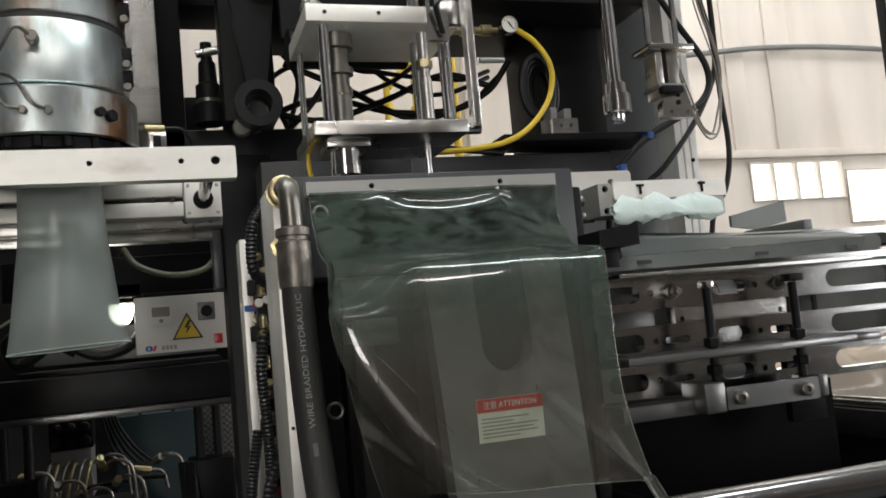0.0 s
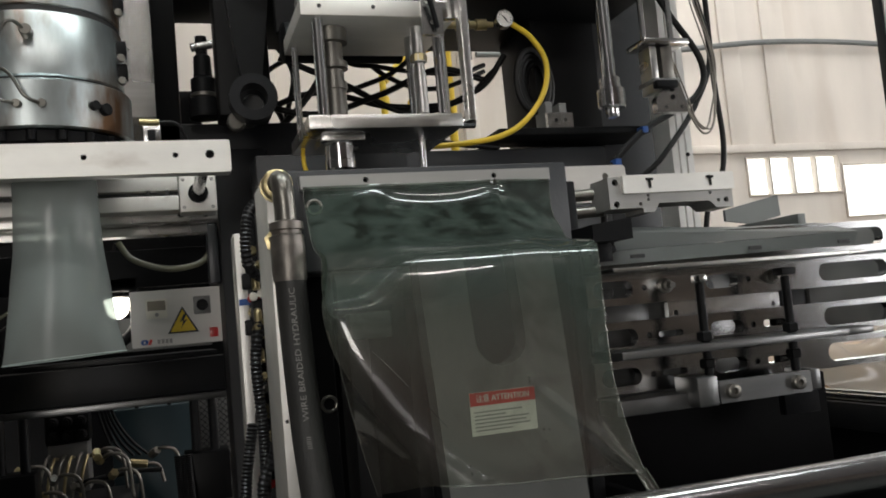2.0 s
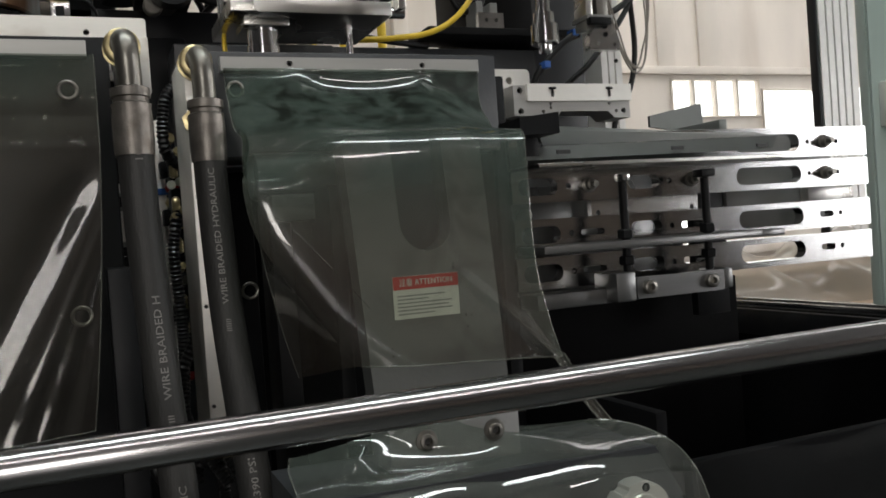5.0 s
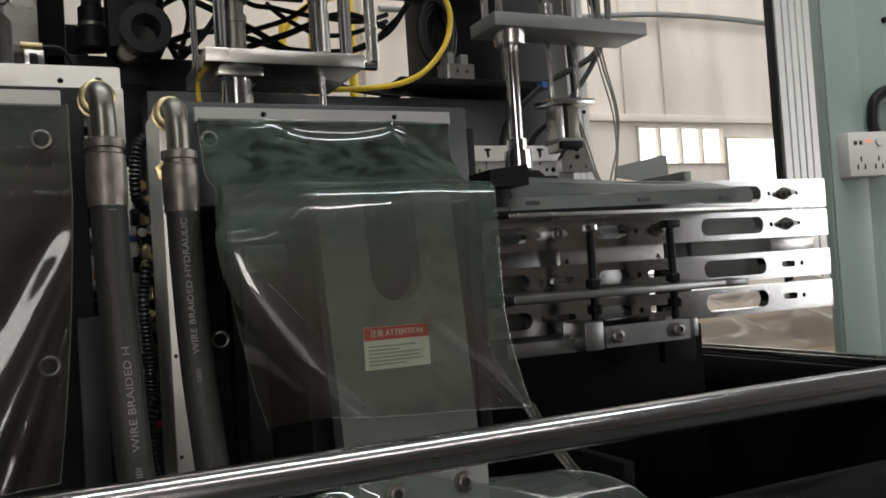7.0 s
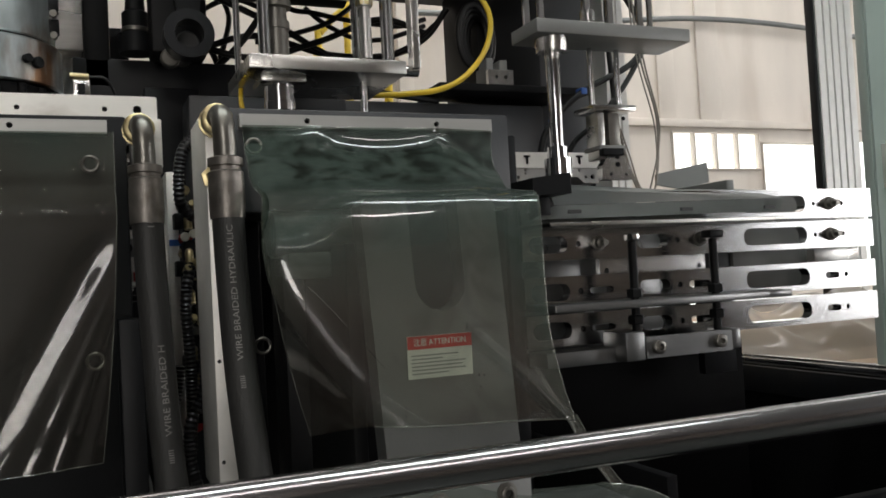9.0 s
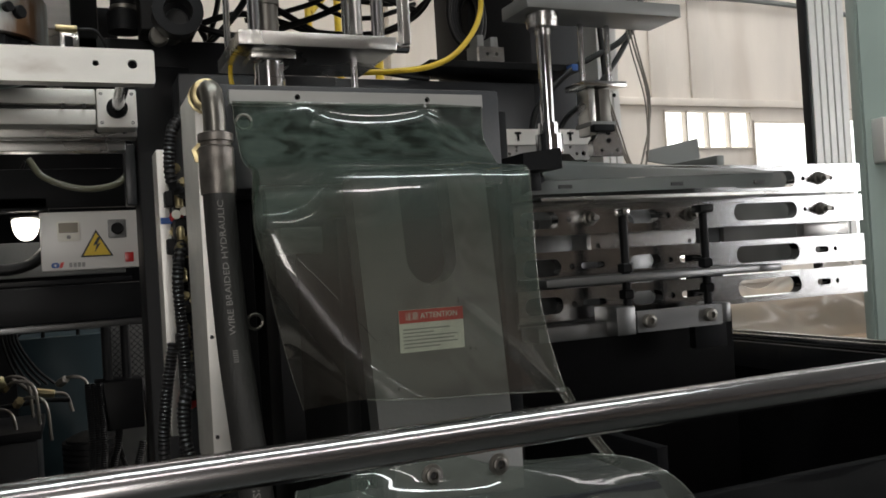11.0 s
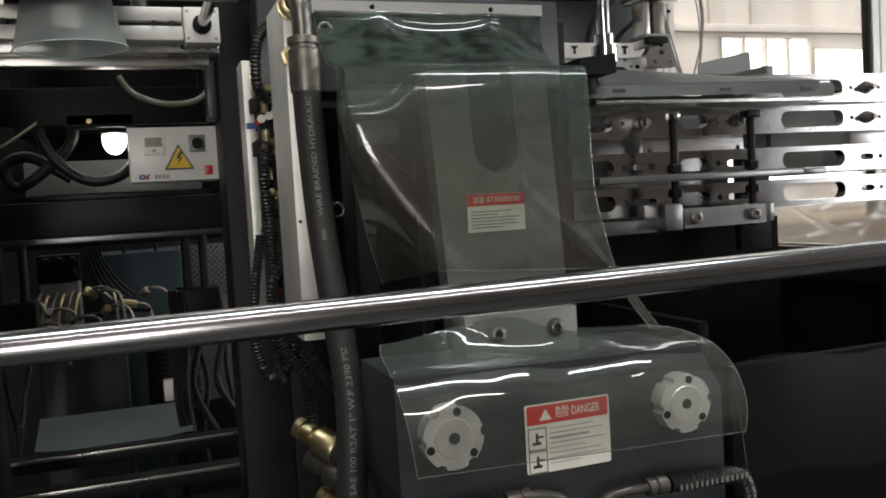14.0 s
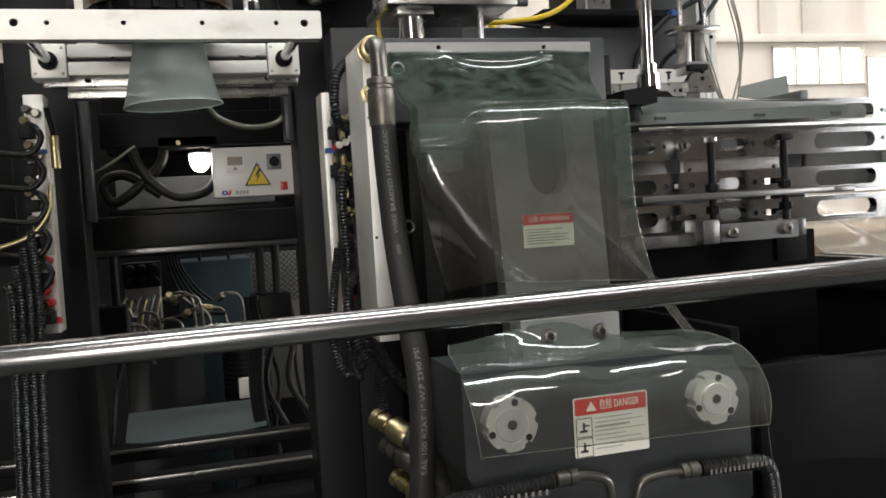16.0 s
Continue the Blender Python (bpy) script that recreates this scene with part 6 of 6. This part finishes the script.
for pts, r, m, lab in (
    ([(0.90, 1.38, 2.02), (0.938, 1.36, 1.931), (0.981, 1.34, 1.834), (0.960, 1.34, 1.768), (0.843, 1.34, 1.706), (0.778, 1.35, 1.646), (0.760, 1.36, 1.60), (0.757, 1.38, 1.48)], 0.0062, M_CABLE, "black cable slung from the profile post to the machine"),
    ([(0.975, 1.36, 2.05), (0.985, 1.34, 1.955), (1.001, 1.34, 1.845), (0.954, 1.34, 1.747), (0.872, 1.34, 1.653), (0.820, 1.36, 1.60), (0.80, 1.38, 1.48)], 0.0052, M_CABLE, "black cable slung from the profile post to the machine"),
    ([(1.00, 1.34, 2.05), (1.005, 1.34, 1.966), (1.004, 1.34, 1.801), (1.009, 1.34, 1.681), (0.993, 1.34, 1.607), (0.965, 1.35, 1.555), (0.95, 1.36, 1.43)], 0.0052, M_CABLE, "black cable hanging beside the profile post"),
    ([(0.822, 1.215, 1.804), (0.841, 1.22, 1.726), (0.871, 1.22, 1.672), (0.905, 1.23, 1.701), (0.921, 1.24, 1.815), (0.897, 1.25, 1.95), (0.89, 1.26, 2.2)], 0.0018, M_LEAD, "loop of thin grey sensor leads"),
    ([(0.818, 1.212, 1.800), (0.848, 1.22, 1.716), (0.876, 1.225, 1.680), (0.898, 1.23, 1.708), (0.926, 1.24, 1.805), (0.904, 1.25, 1.95), (0.895, 1.26, 2.2)], 0.0016, M_LEAD, "loop of thin grey sensor leads"),
    ([(0.825, 1.213, 1.790), (0.845, 1.218, 1.740), (0.866, 1.222, 1.690), (0.900, 1.228, 1.690), (0.916, 1.24, 1.800), (0.890, 1.25, 1.95), (0.885, 1.26, 2.2)], 0.0014, M_LEAD, "loop of thin grey sensor leads"),
):
    (pin_leads if m is M_LEAD else post_cables).append((cable(lab, pts, r, m, "cable", 0, "post cables"), Vector((0, 0, 0))))
for x, z in ((0.842, 1.706), (0.780, 1.648)):
    ct = tagged(part("cable_tie", boxm(x - 0.006, x + 0.006, 1.3335, 1.3545, z - 0.006, z + 0.006, 0.001), M_BLUE), "blue cable tie on the black cable", "cable tie")

# ---------------------------------------------------------------- take-out block and plate
TO_BASE = Vector((0.73, 1.10, 1.53))
to = thing("take_out_block", TO_BASE, "machined steel take-out block with two T slots", "machine block")
tb = part("block", plate([(0.625, 1.535), (0.680, 1.535), (0.680, 1.528), (0.699, 1.528), (0.708, 1.541), (0.795, 1.541), (0.808, 1.530), (0.838, 1.530), (0.838, 1.582), (0.625, 1.582)], [circle(0.6365, 1.5740, 0.0050), circle(0.6365, 1.5415, 0.0050), circle(0.826, 1.5415, 0.0045), circle(0.690, 1.553, 0.0025, 8), circle(0.690, 1.547, 0.0025, 8), circle(0.7985, 1.553, 0.0025, 8), circle(0.676, 1.541, 0.003, 8), circle(0.812, 1.541, 0.003, 8)], 1.105, 1.160), M_STRIP, to, "satin steel block")
part("face_plate", plate(rounded(0.646, 0.838, 1.5565, 1.5835, 0.002), [circle(0.690, 1.575, 0.004, 10), circle(0.795, 1.576, 0.004, 10)], 1.0975, 1.1045), M_BRIGHT, to)
for x in (0.690, 0.795):
    part("t_bolt", plate([(x - 0.0018, 1.563), (x + 0.0018, 1.563), (x + 0.0018, 1.5745), (x + 0.006, 1.5745), (x + 0.006, 1.578), (x - 0.006, 1.578), (x - 0.006, 1.5745), (x - 0.0018, 1.5745)], [], 1.0955, 1.0972), M_BLACK, to)
for x, z in ((0.6365, 1.5740), (0.6365, 1.5415), (0.826, 1.5415)):
    part("screw", bolt(bmesh.new(), x, 1.118, z, 0.0046, 0.008), M_BLACK, to)
bm = bmesh.new()
lathe(bm, (0.8385, 1.13, 1.568), (1, 0, 0), [(0, 0.006), (0.010, 0.006), (0.018, 0.001)], 12)
part("locating_pin", bm, M_BLACK, to)
for z in (1.566, 1.540):
    part("slide_rod", rodm((0.560, 1.20, z), (0.640, 1.15, z), 0.009, 14), M_ELBOW, to)
RP_BASE = Vector((0.62, 1.32, 1.52))
rp = thing("rear_plate", RP_BASE, "pale steel plate with rounded corners", "machine plate")
part("plate", plate(rounded(0.56, 0.783, 1.575, 1.640, 0.008), [circle(0.742, 1.620, 0.0060), circle(0.62, 1.62, 0.005)], 1.320, 1.340), M_BRIGHT, rp)
part("bracket", boxm(0.60, 0.68, 1.341, 1.42, 1.58, 1.61, 0.002), M_DARK, rp)

# ---------------------------------------------------------------- grid of slotted guide bars
gb = thing("guide_bar_frame", (0.86, 1.06, 1.27), "frame of slotted bright aluminium guide bars", "machine frame")


def slotted(x0, x1, z0, z1, far_only):
    c = (z0 + z1) / 2
    holes = [rounded(0.935, 1.066, c - 0.0135, c + 0.0135, 0.013), rounded(1.100, 1.130, c - 0.005, c + 0.005, 0.0048, 3) if far_only else circle(1.083, c, 0.004, 8)]
    holes += [rounded(0.735, 0.790, c - 0.010, c + 0.010, 0.0098), rounded(0.555, 0.617, c - 0.012, c + 0.012, 0.0118), circle(0.635, c, 0.0045, 10), circle(0.808, c, 0.0045, 10), circle(1.145, c, 0.0042, 10)]
    if far_only:
        holes += [rounded(0.650, 0.690, c - 0.0045, c + 0.0045, 0.0044, 3), rounded(0.825, 0.865, c - 0.005, c + 0.005, 0.0048, 3)]
    return plate([(x0, z0), (x1, z0), (x1, z1), (x0, z1)], holes, 1.052, 1.070)


for i, (z0, z1) in enumerate(((1.443, 1.490), (1.394, 1.438), (1.327, 1.371), (1.273, 1.318))):
    gbar = part("guide_bar", slotted(0.545, 1.212, z0, z1, i > 1), M_BAR, gb, "slotted aluminium guide bar")
    if i < 2:
        for x in (0.668, 0.848, 1.116):
            bm = bmesh.new()
            c = (z0 + z1) / 2
            lathe(bm, (x, 1.0515, c), (0, -1, 0), [(0, 0.011), (0.002, 0.011), (0.003, 0.008), (0.010, 0.008), (0.011, 0.0045), (0.020, 0.0045)], 18)
            part("clamp_screw", bm, M_ELBOW, gbar)
part("spacer", boxm(1.10, 1.20, 1.073, 1.09, 1.372, 1.393, 0.001), M_STEEL, gb)
part("middle_plate", plate([(0.700, 1.368), (0.897, 1.368), (0.897, 1.400), (0.700, 1.400)], [circle(0.712, 1.376, 0.004), circle(0.885, 1.376, 0.004)], 1.100, 1.110), M_ALU, gb)
part("rear_plate", boxm(0.545, 0.70, 1.12, 1.13, 1.28, 1.42, 0.001), M_FERR, gb)
part("rear_plate", boxm(0.972, 1.205, 1.12, 1.13, 1.325, 1.486, 0.001), M_ARM, gb)
part("rear_plate", boxm(0.905, 0.970, 1.125, 1.14, 1.20, 1.46, 0.001), M_DARK, gb)
part("rear_plate", boxm(0.545, 0.915, 1.165, 1.175, 1.255, 1.44, 0.001), M_FERR, gb)
part("upper_shelf", boxm(0.545, 0.950, 0.972, 1.048, 1.437, 1.4425, 0.001), M_STEEL, gb)
part("front_arm", boxm(0.545, 0.905, 0.972, 1.049, 1.324, 1.3345, 0.002), M_FERR, gb)
part("arm_tip", boxm(0.907, 0.960, 0.985, 1.049, 1.323, 1.3335, 0.002), M_FERR, gb)
for x in (0.686, 0.826):
    part("adjusting_screw", rodm((x, 0.996, 1.250), (x, 0.996, 1.415), 0.0062, 14), M_BLACK, gb)
    part("screw_head", boxm(x - (0.006 if x < 0.7 else 0.012), x + (0.006 if x < 0.7 else 0.012), 0.985, 1.007, 1.4155, 1.4265, 0.002), M_ALU if x < 0.7 else M_DARK, gb)
    for z in (1.3365, 1.300):
        part("lock_nut", rodm((x, 0.996, z), (x, 0.996, z + 0.013), 0.0115, 6), M_BLACK, gb)
part("lower_link", plate(rounded(0.684, 0.832, 1.254, 1.283, 0.003), [circle(0.702, 1.268, 0.008), circle(0.807, 1.268, 0.008)], 0.974, 0.986), M_FERR, gb)
part("link_block", boxm(0.652, 0.683, 0.974, 1.03, 1.252, 1.291, 0.002), M_FERR, gb)
part("link_block", boxm(0.833, 0.848, 0.974, 1.03, 1.256, 1.284, 0.002), M_FERR, gb)
for x in (0.702, 0.807):
    bm = bmesh.new()
    lathe(bm, (x, 0.974, 1.269), (0, -1, 0), [(0, 0.0095), (0.008, 0.0095), (0.009, 0.008), (0.009, 0.0045), (0.004, 0.004)], 16)
    part("socket_screw", bm, M_ELBOW, gb)
part("under_plate", boxm(0.545, 0.66, 1.00, 1.05, 1.250, 1.270, 0.001), M_FERR, gb)

# chute of folded sheet over the bars, with its side wings
ch = thing("delivery_chute", (0.73, 1.08, 1.45), "dull folded sheet metal chute over the guide bars", "chute")
b = bmesh.new()
A = [(0.520, 0.975, 1.4465), (0.935, 0.975, 1.4505), (0.955, 0.985, 1.470), (0.560, 0.985, 1.4655)]
C = [(0.560, 0.985, 1.4660), (0.955, 0.985, 1.4705), (1.028, 1.08, 1.481), (0.985, 1.10, 1.496), (0.840, 1.10, 1.497), (0.640, 1.10, 1.507), (0.595, 1.06, 1.497)]
for q in (A, C):
    vs = [b.verts.new(p) for p in q]
    b.faces.new(vs)
bmesh.ops.solidify(b, geom=b.faces[:], thickness=0.002)
deck = part("deck", b, M_SHEET, ch, "dull grey folded sheet")
for x in (0.583, 0.765, 0.915):
    part("slot", boxm(x - 0.010, x + 0.010, 0.9720, 0.9740, 1.4535, 1.4585), M_INK, deck)
b = bmesh.new()
for q, dy in (([(0.510, 1.476), (0.566, 1.478), (0.566, 1.505), (0.510, 1.498)], 0.95),):
    plate(q, [], dy, dy + 0.06, b)
part("wing", b, M_BLACK, ch, "dark folded wing")
b = bmesh.new()
plate([(0.928, 1.522), (0.982, 1.514), (1.043, 1.526), (1.041, 1.563), (0.928, 1.541)], [], 1.25, 1.256, b)
part("wing", b, M_SHEET, ch, "dull folded wing")
part("wing_stay", boxm(0.95, 0.965, 1.10, 1.249, 1.496, 1.512, 0.001), M_SHEET, ch)
part("wing_stay", boxm(0.530, 0.550, 0.978, 1.0, 1.448, 1.476, 0.001), M_DARK, ch)

# bin below, with its bright rim and a plastic bag behind it
bn = thing("reject_bin", (0.95, 1.15, 0.0), "deep black bin with a bright aluminium rim", "bin")
for n, q in (("side", (0.56, 1.36, 1.655, 1.67, 0.5, 1.150)), ("side", (0.56, 0.575, 0.78, 1.654, 0.5, 1.150)), ("side", (1.345, 1.36, 0.66, 1.654, 0.5, 1.150)), ("bottom", (0.56, 1.36, 0.66, 1.67, 0.48, 0.499)), ("side", (0.576, 1.344, 0.745, 0.76, 0.5, 1.10))):
    part(n, boxm(*q, 0.002), M_BIN, bn)
b = bmesh.new()
box(b, 1.336, 1.348, 0.66, 1.67, 1.152, 1.166, 0.002)
box(b, 1.350, 1.368, 0.66, 1.67, 1.152, 1.171, 0.002)
part("rim", b, M_ALU, bn, "bright aluminium rim")
part("lip", boxm(1.322, 1.334, 0.66, 1.65, 1.095, 1.150, 0.002), M_DARK, bn)
part("back_guard", boxm(0.56, 1.05, 1.20, 1.21, 0.5, 1.252, 0.002), M_BIN, bn)
part("stand", boxm(0.60, 1.33, 0.68, 1.60, 0.0, 0.478, 0.003), M_BIN, bn)
part("front_guard", boxm(0.56, 1.9, 0.762, 0.770, 0.0, 1.06, 0.001), M_BIN, bn)
bg = thing("plastic_bag", (1.85, 1.9, 0.0), "crumpled clear plastic bag over brown cartons", "plastic bag")
part("carton", boxm(1.42, 2.7, 1.72, 2.3, 0.0, 1.20, 0.004), M_CARTON, bg)
part("carton", boxm(1.46, 2.4, 1.45, 1.70, 0.0, 1.13, 0.004), M_CARTON, bg)
sheet("bag", lambda u, v: (1.38 + 1.3 * u, 1.42 + 0.30 * v + 0.05 * noise.noise(Vector((u * 7, v * 3, 9))), 1.08 + 0.20 * v + 0.07 * noise.noise(Vector((u * 9, v * 4, 5))) * v), 60, 24, 0.001, M_CLEARBAG, bg)

# grey-green control cabinet with its socket
cb = thing("cabinet_door", (1.447, 1.255, 0.0), "open grey-green enamelled control cabinet door", "door")
part("body", boxm(1.447, 2.15, 1.255, 1.285, 0.25, 2.3, 0.004), M_GREEN, cb)
part("stand", boxm(1.75, 1.80, 1.262, 1.282, 0.0, 0.249, 0.002), M_GREEN, cb)
part("edge_strip", boxm(1.449, 1.530, 1.2475, 1.2535, 0.26, 2.29, 0.002), M_GREEN, cb)
part("door", boxm(1.590, 2.04, 1.238, 1.253, 0.1, 1.52, 0.004), M_GREEN, cb)
b = bolt(bolt(bmesh.new(), 1.555, 1.254, 1.18, 0.005, 0.003), 1.60, 1.254, 1.84, 0.006, 0.004)
part("screws", b, M_BLACK, cb)
cb.rotation_euler.z = radians(-14)
cb.location.x += 0.016
so = thing("wall_socket", (1.447, 1.255, 1.50), "white five-pin wall socket with a red indicator", "socket")
part("case", boxm(1.436, 1.528, 1.205, 1.2465, 1.500, 1.590, 0.004), M_WHITE, so)
for x, z in ((1.452, 1.568), (1.464, 1.568)):
    part("pin_hole", boxm(x - 0.003, x + 0.003, 1.2035, 1.2049, z - 0.004, z + 0.004), M_INK, so)
for cx in (1.462, 1.502):
    for a in (90, 215, 325):
        x, z = cx + 0.010 * math.cos(radians(a)), 1.525 + 0.010 * math.sin(radians(a))
        part("pin_hole", boxm(x - 0.0013, x + 0.0013, 1.2035, 1.2049, z - 0.005, z + 0.005), M_INK, so)
part("button", rodm((1.506, 1.2048, 1.568), (1.506, 1.200, 1.568), 0.009, 20), M_WHITE, so)
part("indicator", boxm(1.478, 1.486, 1.2035, 1.2049, 1.569, 1.574), glow("indicator_red", (1.0, 0.15, 0.08), 1.2), so, "small red indicator")
so.rotation_euler.z = radians(-14)
so.location.x, so.location.z = so.location.x + 0.044, so.location.z + 0.010
cable("thick black cable beside the socket", [(1.556, 1.215, 1.602), (1.552, 1.215, 1.63), (1.559, 1.21, 1.67), (1.60, 1.20, 1.69), (1.70, 1.19, 1.69)], 0.012, M_CABLE)

# ---------------------------------------------------------------- moulded waste that drops off the block
W_BASE = Vector((0.73, 1.085, 1.55))
wst = thing("moulding_waste", W_BASE, "soft milky white plastic flash", "plastic waste")


def flash(u, v):
    a = 2 * math.pi * v
    w = 0.021 + 0.004 * math.sin(u * 7 + 0.9) + 0.002 * math.sin(u * 19)
    k = max(0.05, math.sin(math.pi * min(1, max(0, u * 0.98 + 0.01)))) ** 0.3
    q = Vector((u * 9, math.cos(a) * 1.6, math.sin(a) * 1.6))
    n = 0.009 * noise.noise(q) + 0.005 * abs(noise.noise(q * 2.7)) - 0.003 * abs(noise.noise(q * 5.1))
    lip = 0.010 * max(0, -math.sin(a)) * math.sin(math.pi * u)
    return (0.640 + 0.182 * u, 1.080 + (0.010 + 0.8 * n) * k * math.cos(a) + 0.6 * n, 1.550 + (w + n) * k * math.sin(a) + lip + 0.004 * math.cos(a))


sheet("flash", flash, 90, 48, 0.002, M_FLASH, wst)


# ---------------------------------------------------------------- what moves
def motions():
    def shift(ob, base, rows):
        walk(ob, [(t, pose(base[0] + x, base[1] + y, base[2] + z, 0, r, 0)) for t, x, y, z, *rr in rows for r in [rr[0] if rr else 0]])

    # platen of the extruding station: closes, moves back, opens again
    shift(left_unit, L_BASE, [(0, -0.66, 0, 0), (2.2, -0.60, 0, 0), (2.4, -0.36, 0, 0), (2.6, -0.175, 0, 0), (2.8, -0.076, 0, 0), (3.0, -0.040, 0, 0), (3.2, -0.012, 0, 0), (3.5, 0, 0, 0), (7.0, 0, 0, 0), (7.5, 0, 0.045, 0), (8.0, 0, 0.066, 0), (8.5, 0, 0.110, 0), (9.0, 0, 0.130, 0), (9.5, 0, 0.132, 0), (10.0, -0.12, 0.10, 0), (10.6, -0.52, 0.03, 0), (11.2, -0.66, 0, 0), (16, -0.66, 0, 0)])
    HEAD = [(0, 0), (7.0, 0), (7.5, 0.048), (8.0, 0.066), (8.5, 0.120), (9.0, 0.150), (9.5, 0.152), (10.2, 0.08), (11.0, 0), (16, 0)]
    shift(head, H_BASE, [(t, 0, y, 0) for t, y in HEAD])
    # the tube that hangs at the start is cut off and leaves with the platen; the next one follows out of the die
    shift(par_a, P_BASE, [(0, 0, 0, 0), (2.0, 0, 0, -0.024), (3.0, 0, 0, -0.036), (7.0, 0, 0, -0.04), (7.5, 0, 0.045, -0.04), (8.0, 0, 0.066, -0.04), (9.0, 0, 0.13, -0.04), (9.5, 0, 0.132, -0.04), (10.0, -0.12, 0.10, -0.05), (10.6, -0.52, 0.03, -0.05), (11.2, -0.66, 0, -0.05), (16, -0.66, 0, -0.05)])
    shift(par_b, P_BASE, [(0, 0, 0, 0.262), (7.0, 0, 0, 0.262), (7.5, 0, 0.048, 0.262), (8.0, 0, 0.066, 0.262), (8.5, 0, 0.120, 0.262), (9.0, 0, 0.150, 0.262), (9.5, 0, 0.152, 0.262), (10.2, 0, 0.08, 0.262), (11.0, 0, 0, 0.25), (12.5, 0, 0, 0.213), (13.5, 0, 0, 0.186), (14.5, 0, 0, 0.158), (15, 0, 0, 0.149), (16, 0, 0, 0.133)])
    PIN = [(0, 0.010, 0, 0), (4.4, 0.010, 0, -0.004), (5.0, 0.008, 0, -0.06), (5.7, 0.006, 0, -0.165), (6.2, 0.006, 0, -0.176), (16, 0.006, 0, -0.176)]
    shift(pin, PIN_BASE, PIN)
    for lead, at in pin_leads:
        shift(lead, at, PIN)
    shift(post_cables[2][0], post_cables[2][1], [(0, 0, 0, 0), (4.4, 0, 0, 0), (5.7, -0.095, 0, 0), (6.2, -0.10, 0, 0), (16, -0.10, 0, 0)])
    shift(to, TO_BASE, [(0, -0.026, 0, 0), (0.4, -0.026, 0, 0), (0.7, -0.016, 0, 0), (0.9, -0.002, 0, 0), (1.0, 0, 0, 0), (4.3, 0, 0, 0), (4.8, 0.002, 0.045, 0), (5.7, 0.005, 0.19, 0.002), (6.2, 0.006, 0.203, 0.003), (16, 0.006, 0.203, 0.003)])
    shift(rp, RP_BASE, [(0, 0, 0, 0), (4.3, 0, 0, 0), (4.8, -0.02, 0.012, 0), (5.7, -0.095, 0.055, 0), (6.2, -0.10, 0.06, 0), (16, -0.10, 0.06, 0)])
    shift(wst, W_BASE, [(0, -0.034, 0, -0.014), (0.4, -0.034, 0, -0.014, 0), (0.7, -0.022, 0, -0.014, 0), (0.9, -0.008, -0.02, -0.022, 4), (1.0, 0.010, -0.05, -0.046, 5), (1.1, 0.017, -0.12, -0.077, 6), (1.2, 0.03, -0.15, -0.117, -4), (1.3, 0.04, -0.16, -0.45, -12), (1.5, 0.04, -0.16, -0.80, -30), (1.8, 0.05, -0.15, -0.98, -40), (2.0, 0.05, -0.15, -1.0, -40), (16, 0.05, -0.15, -1.0, -40)])


motions()
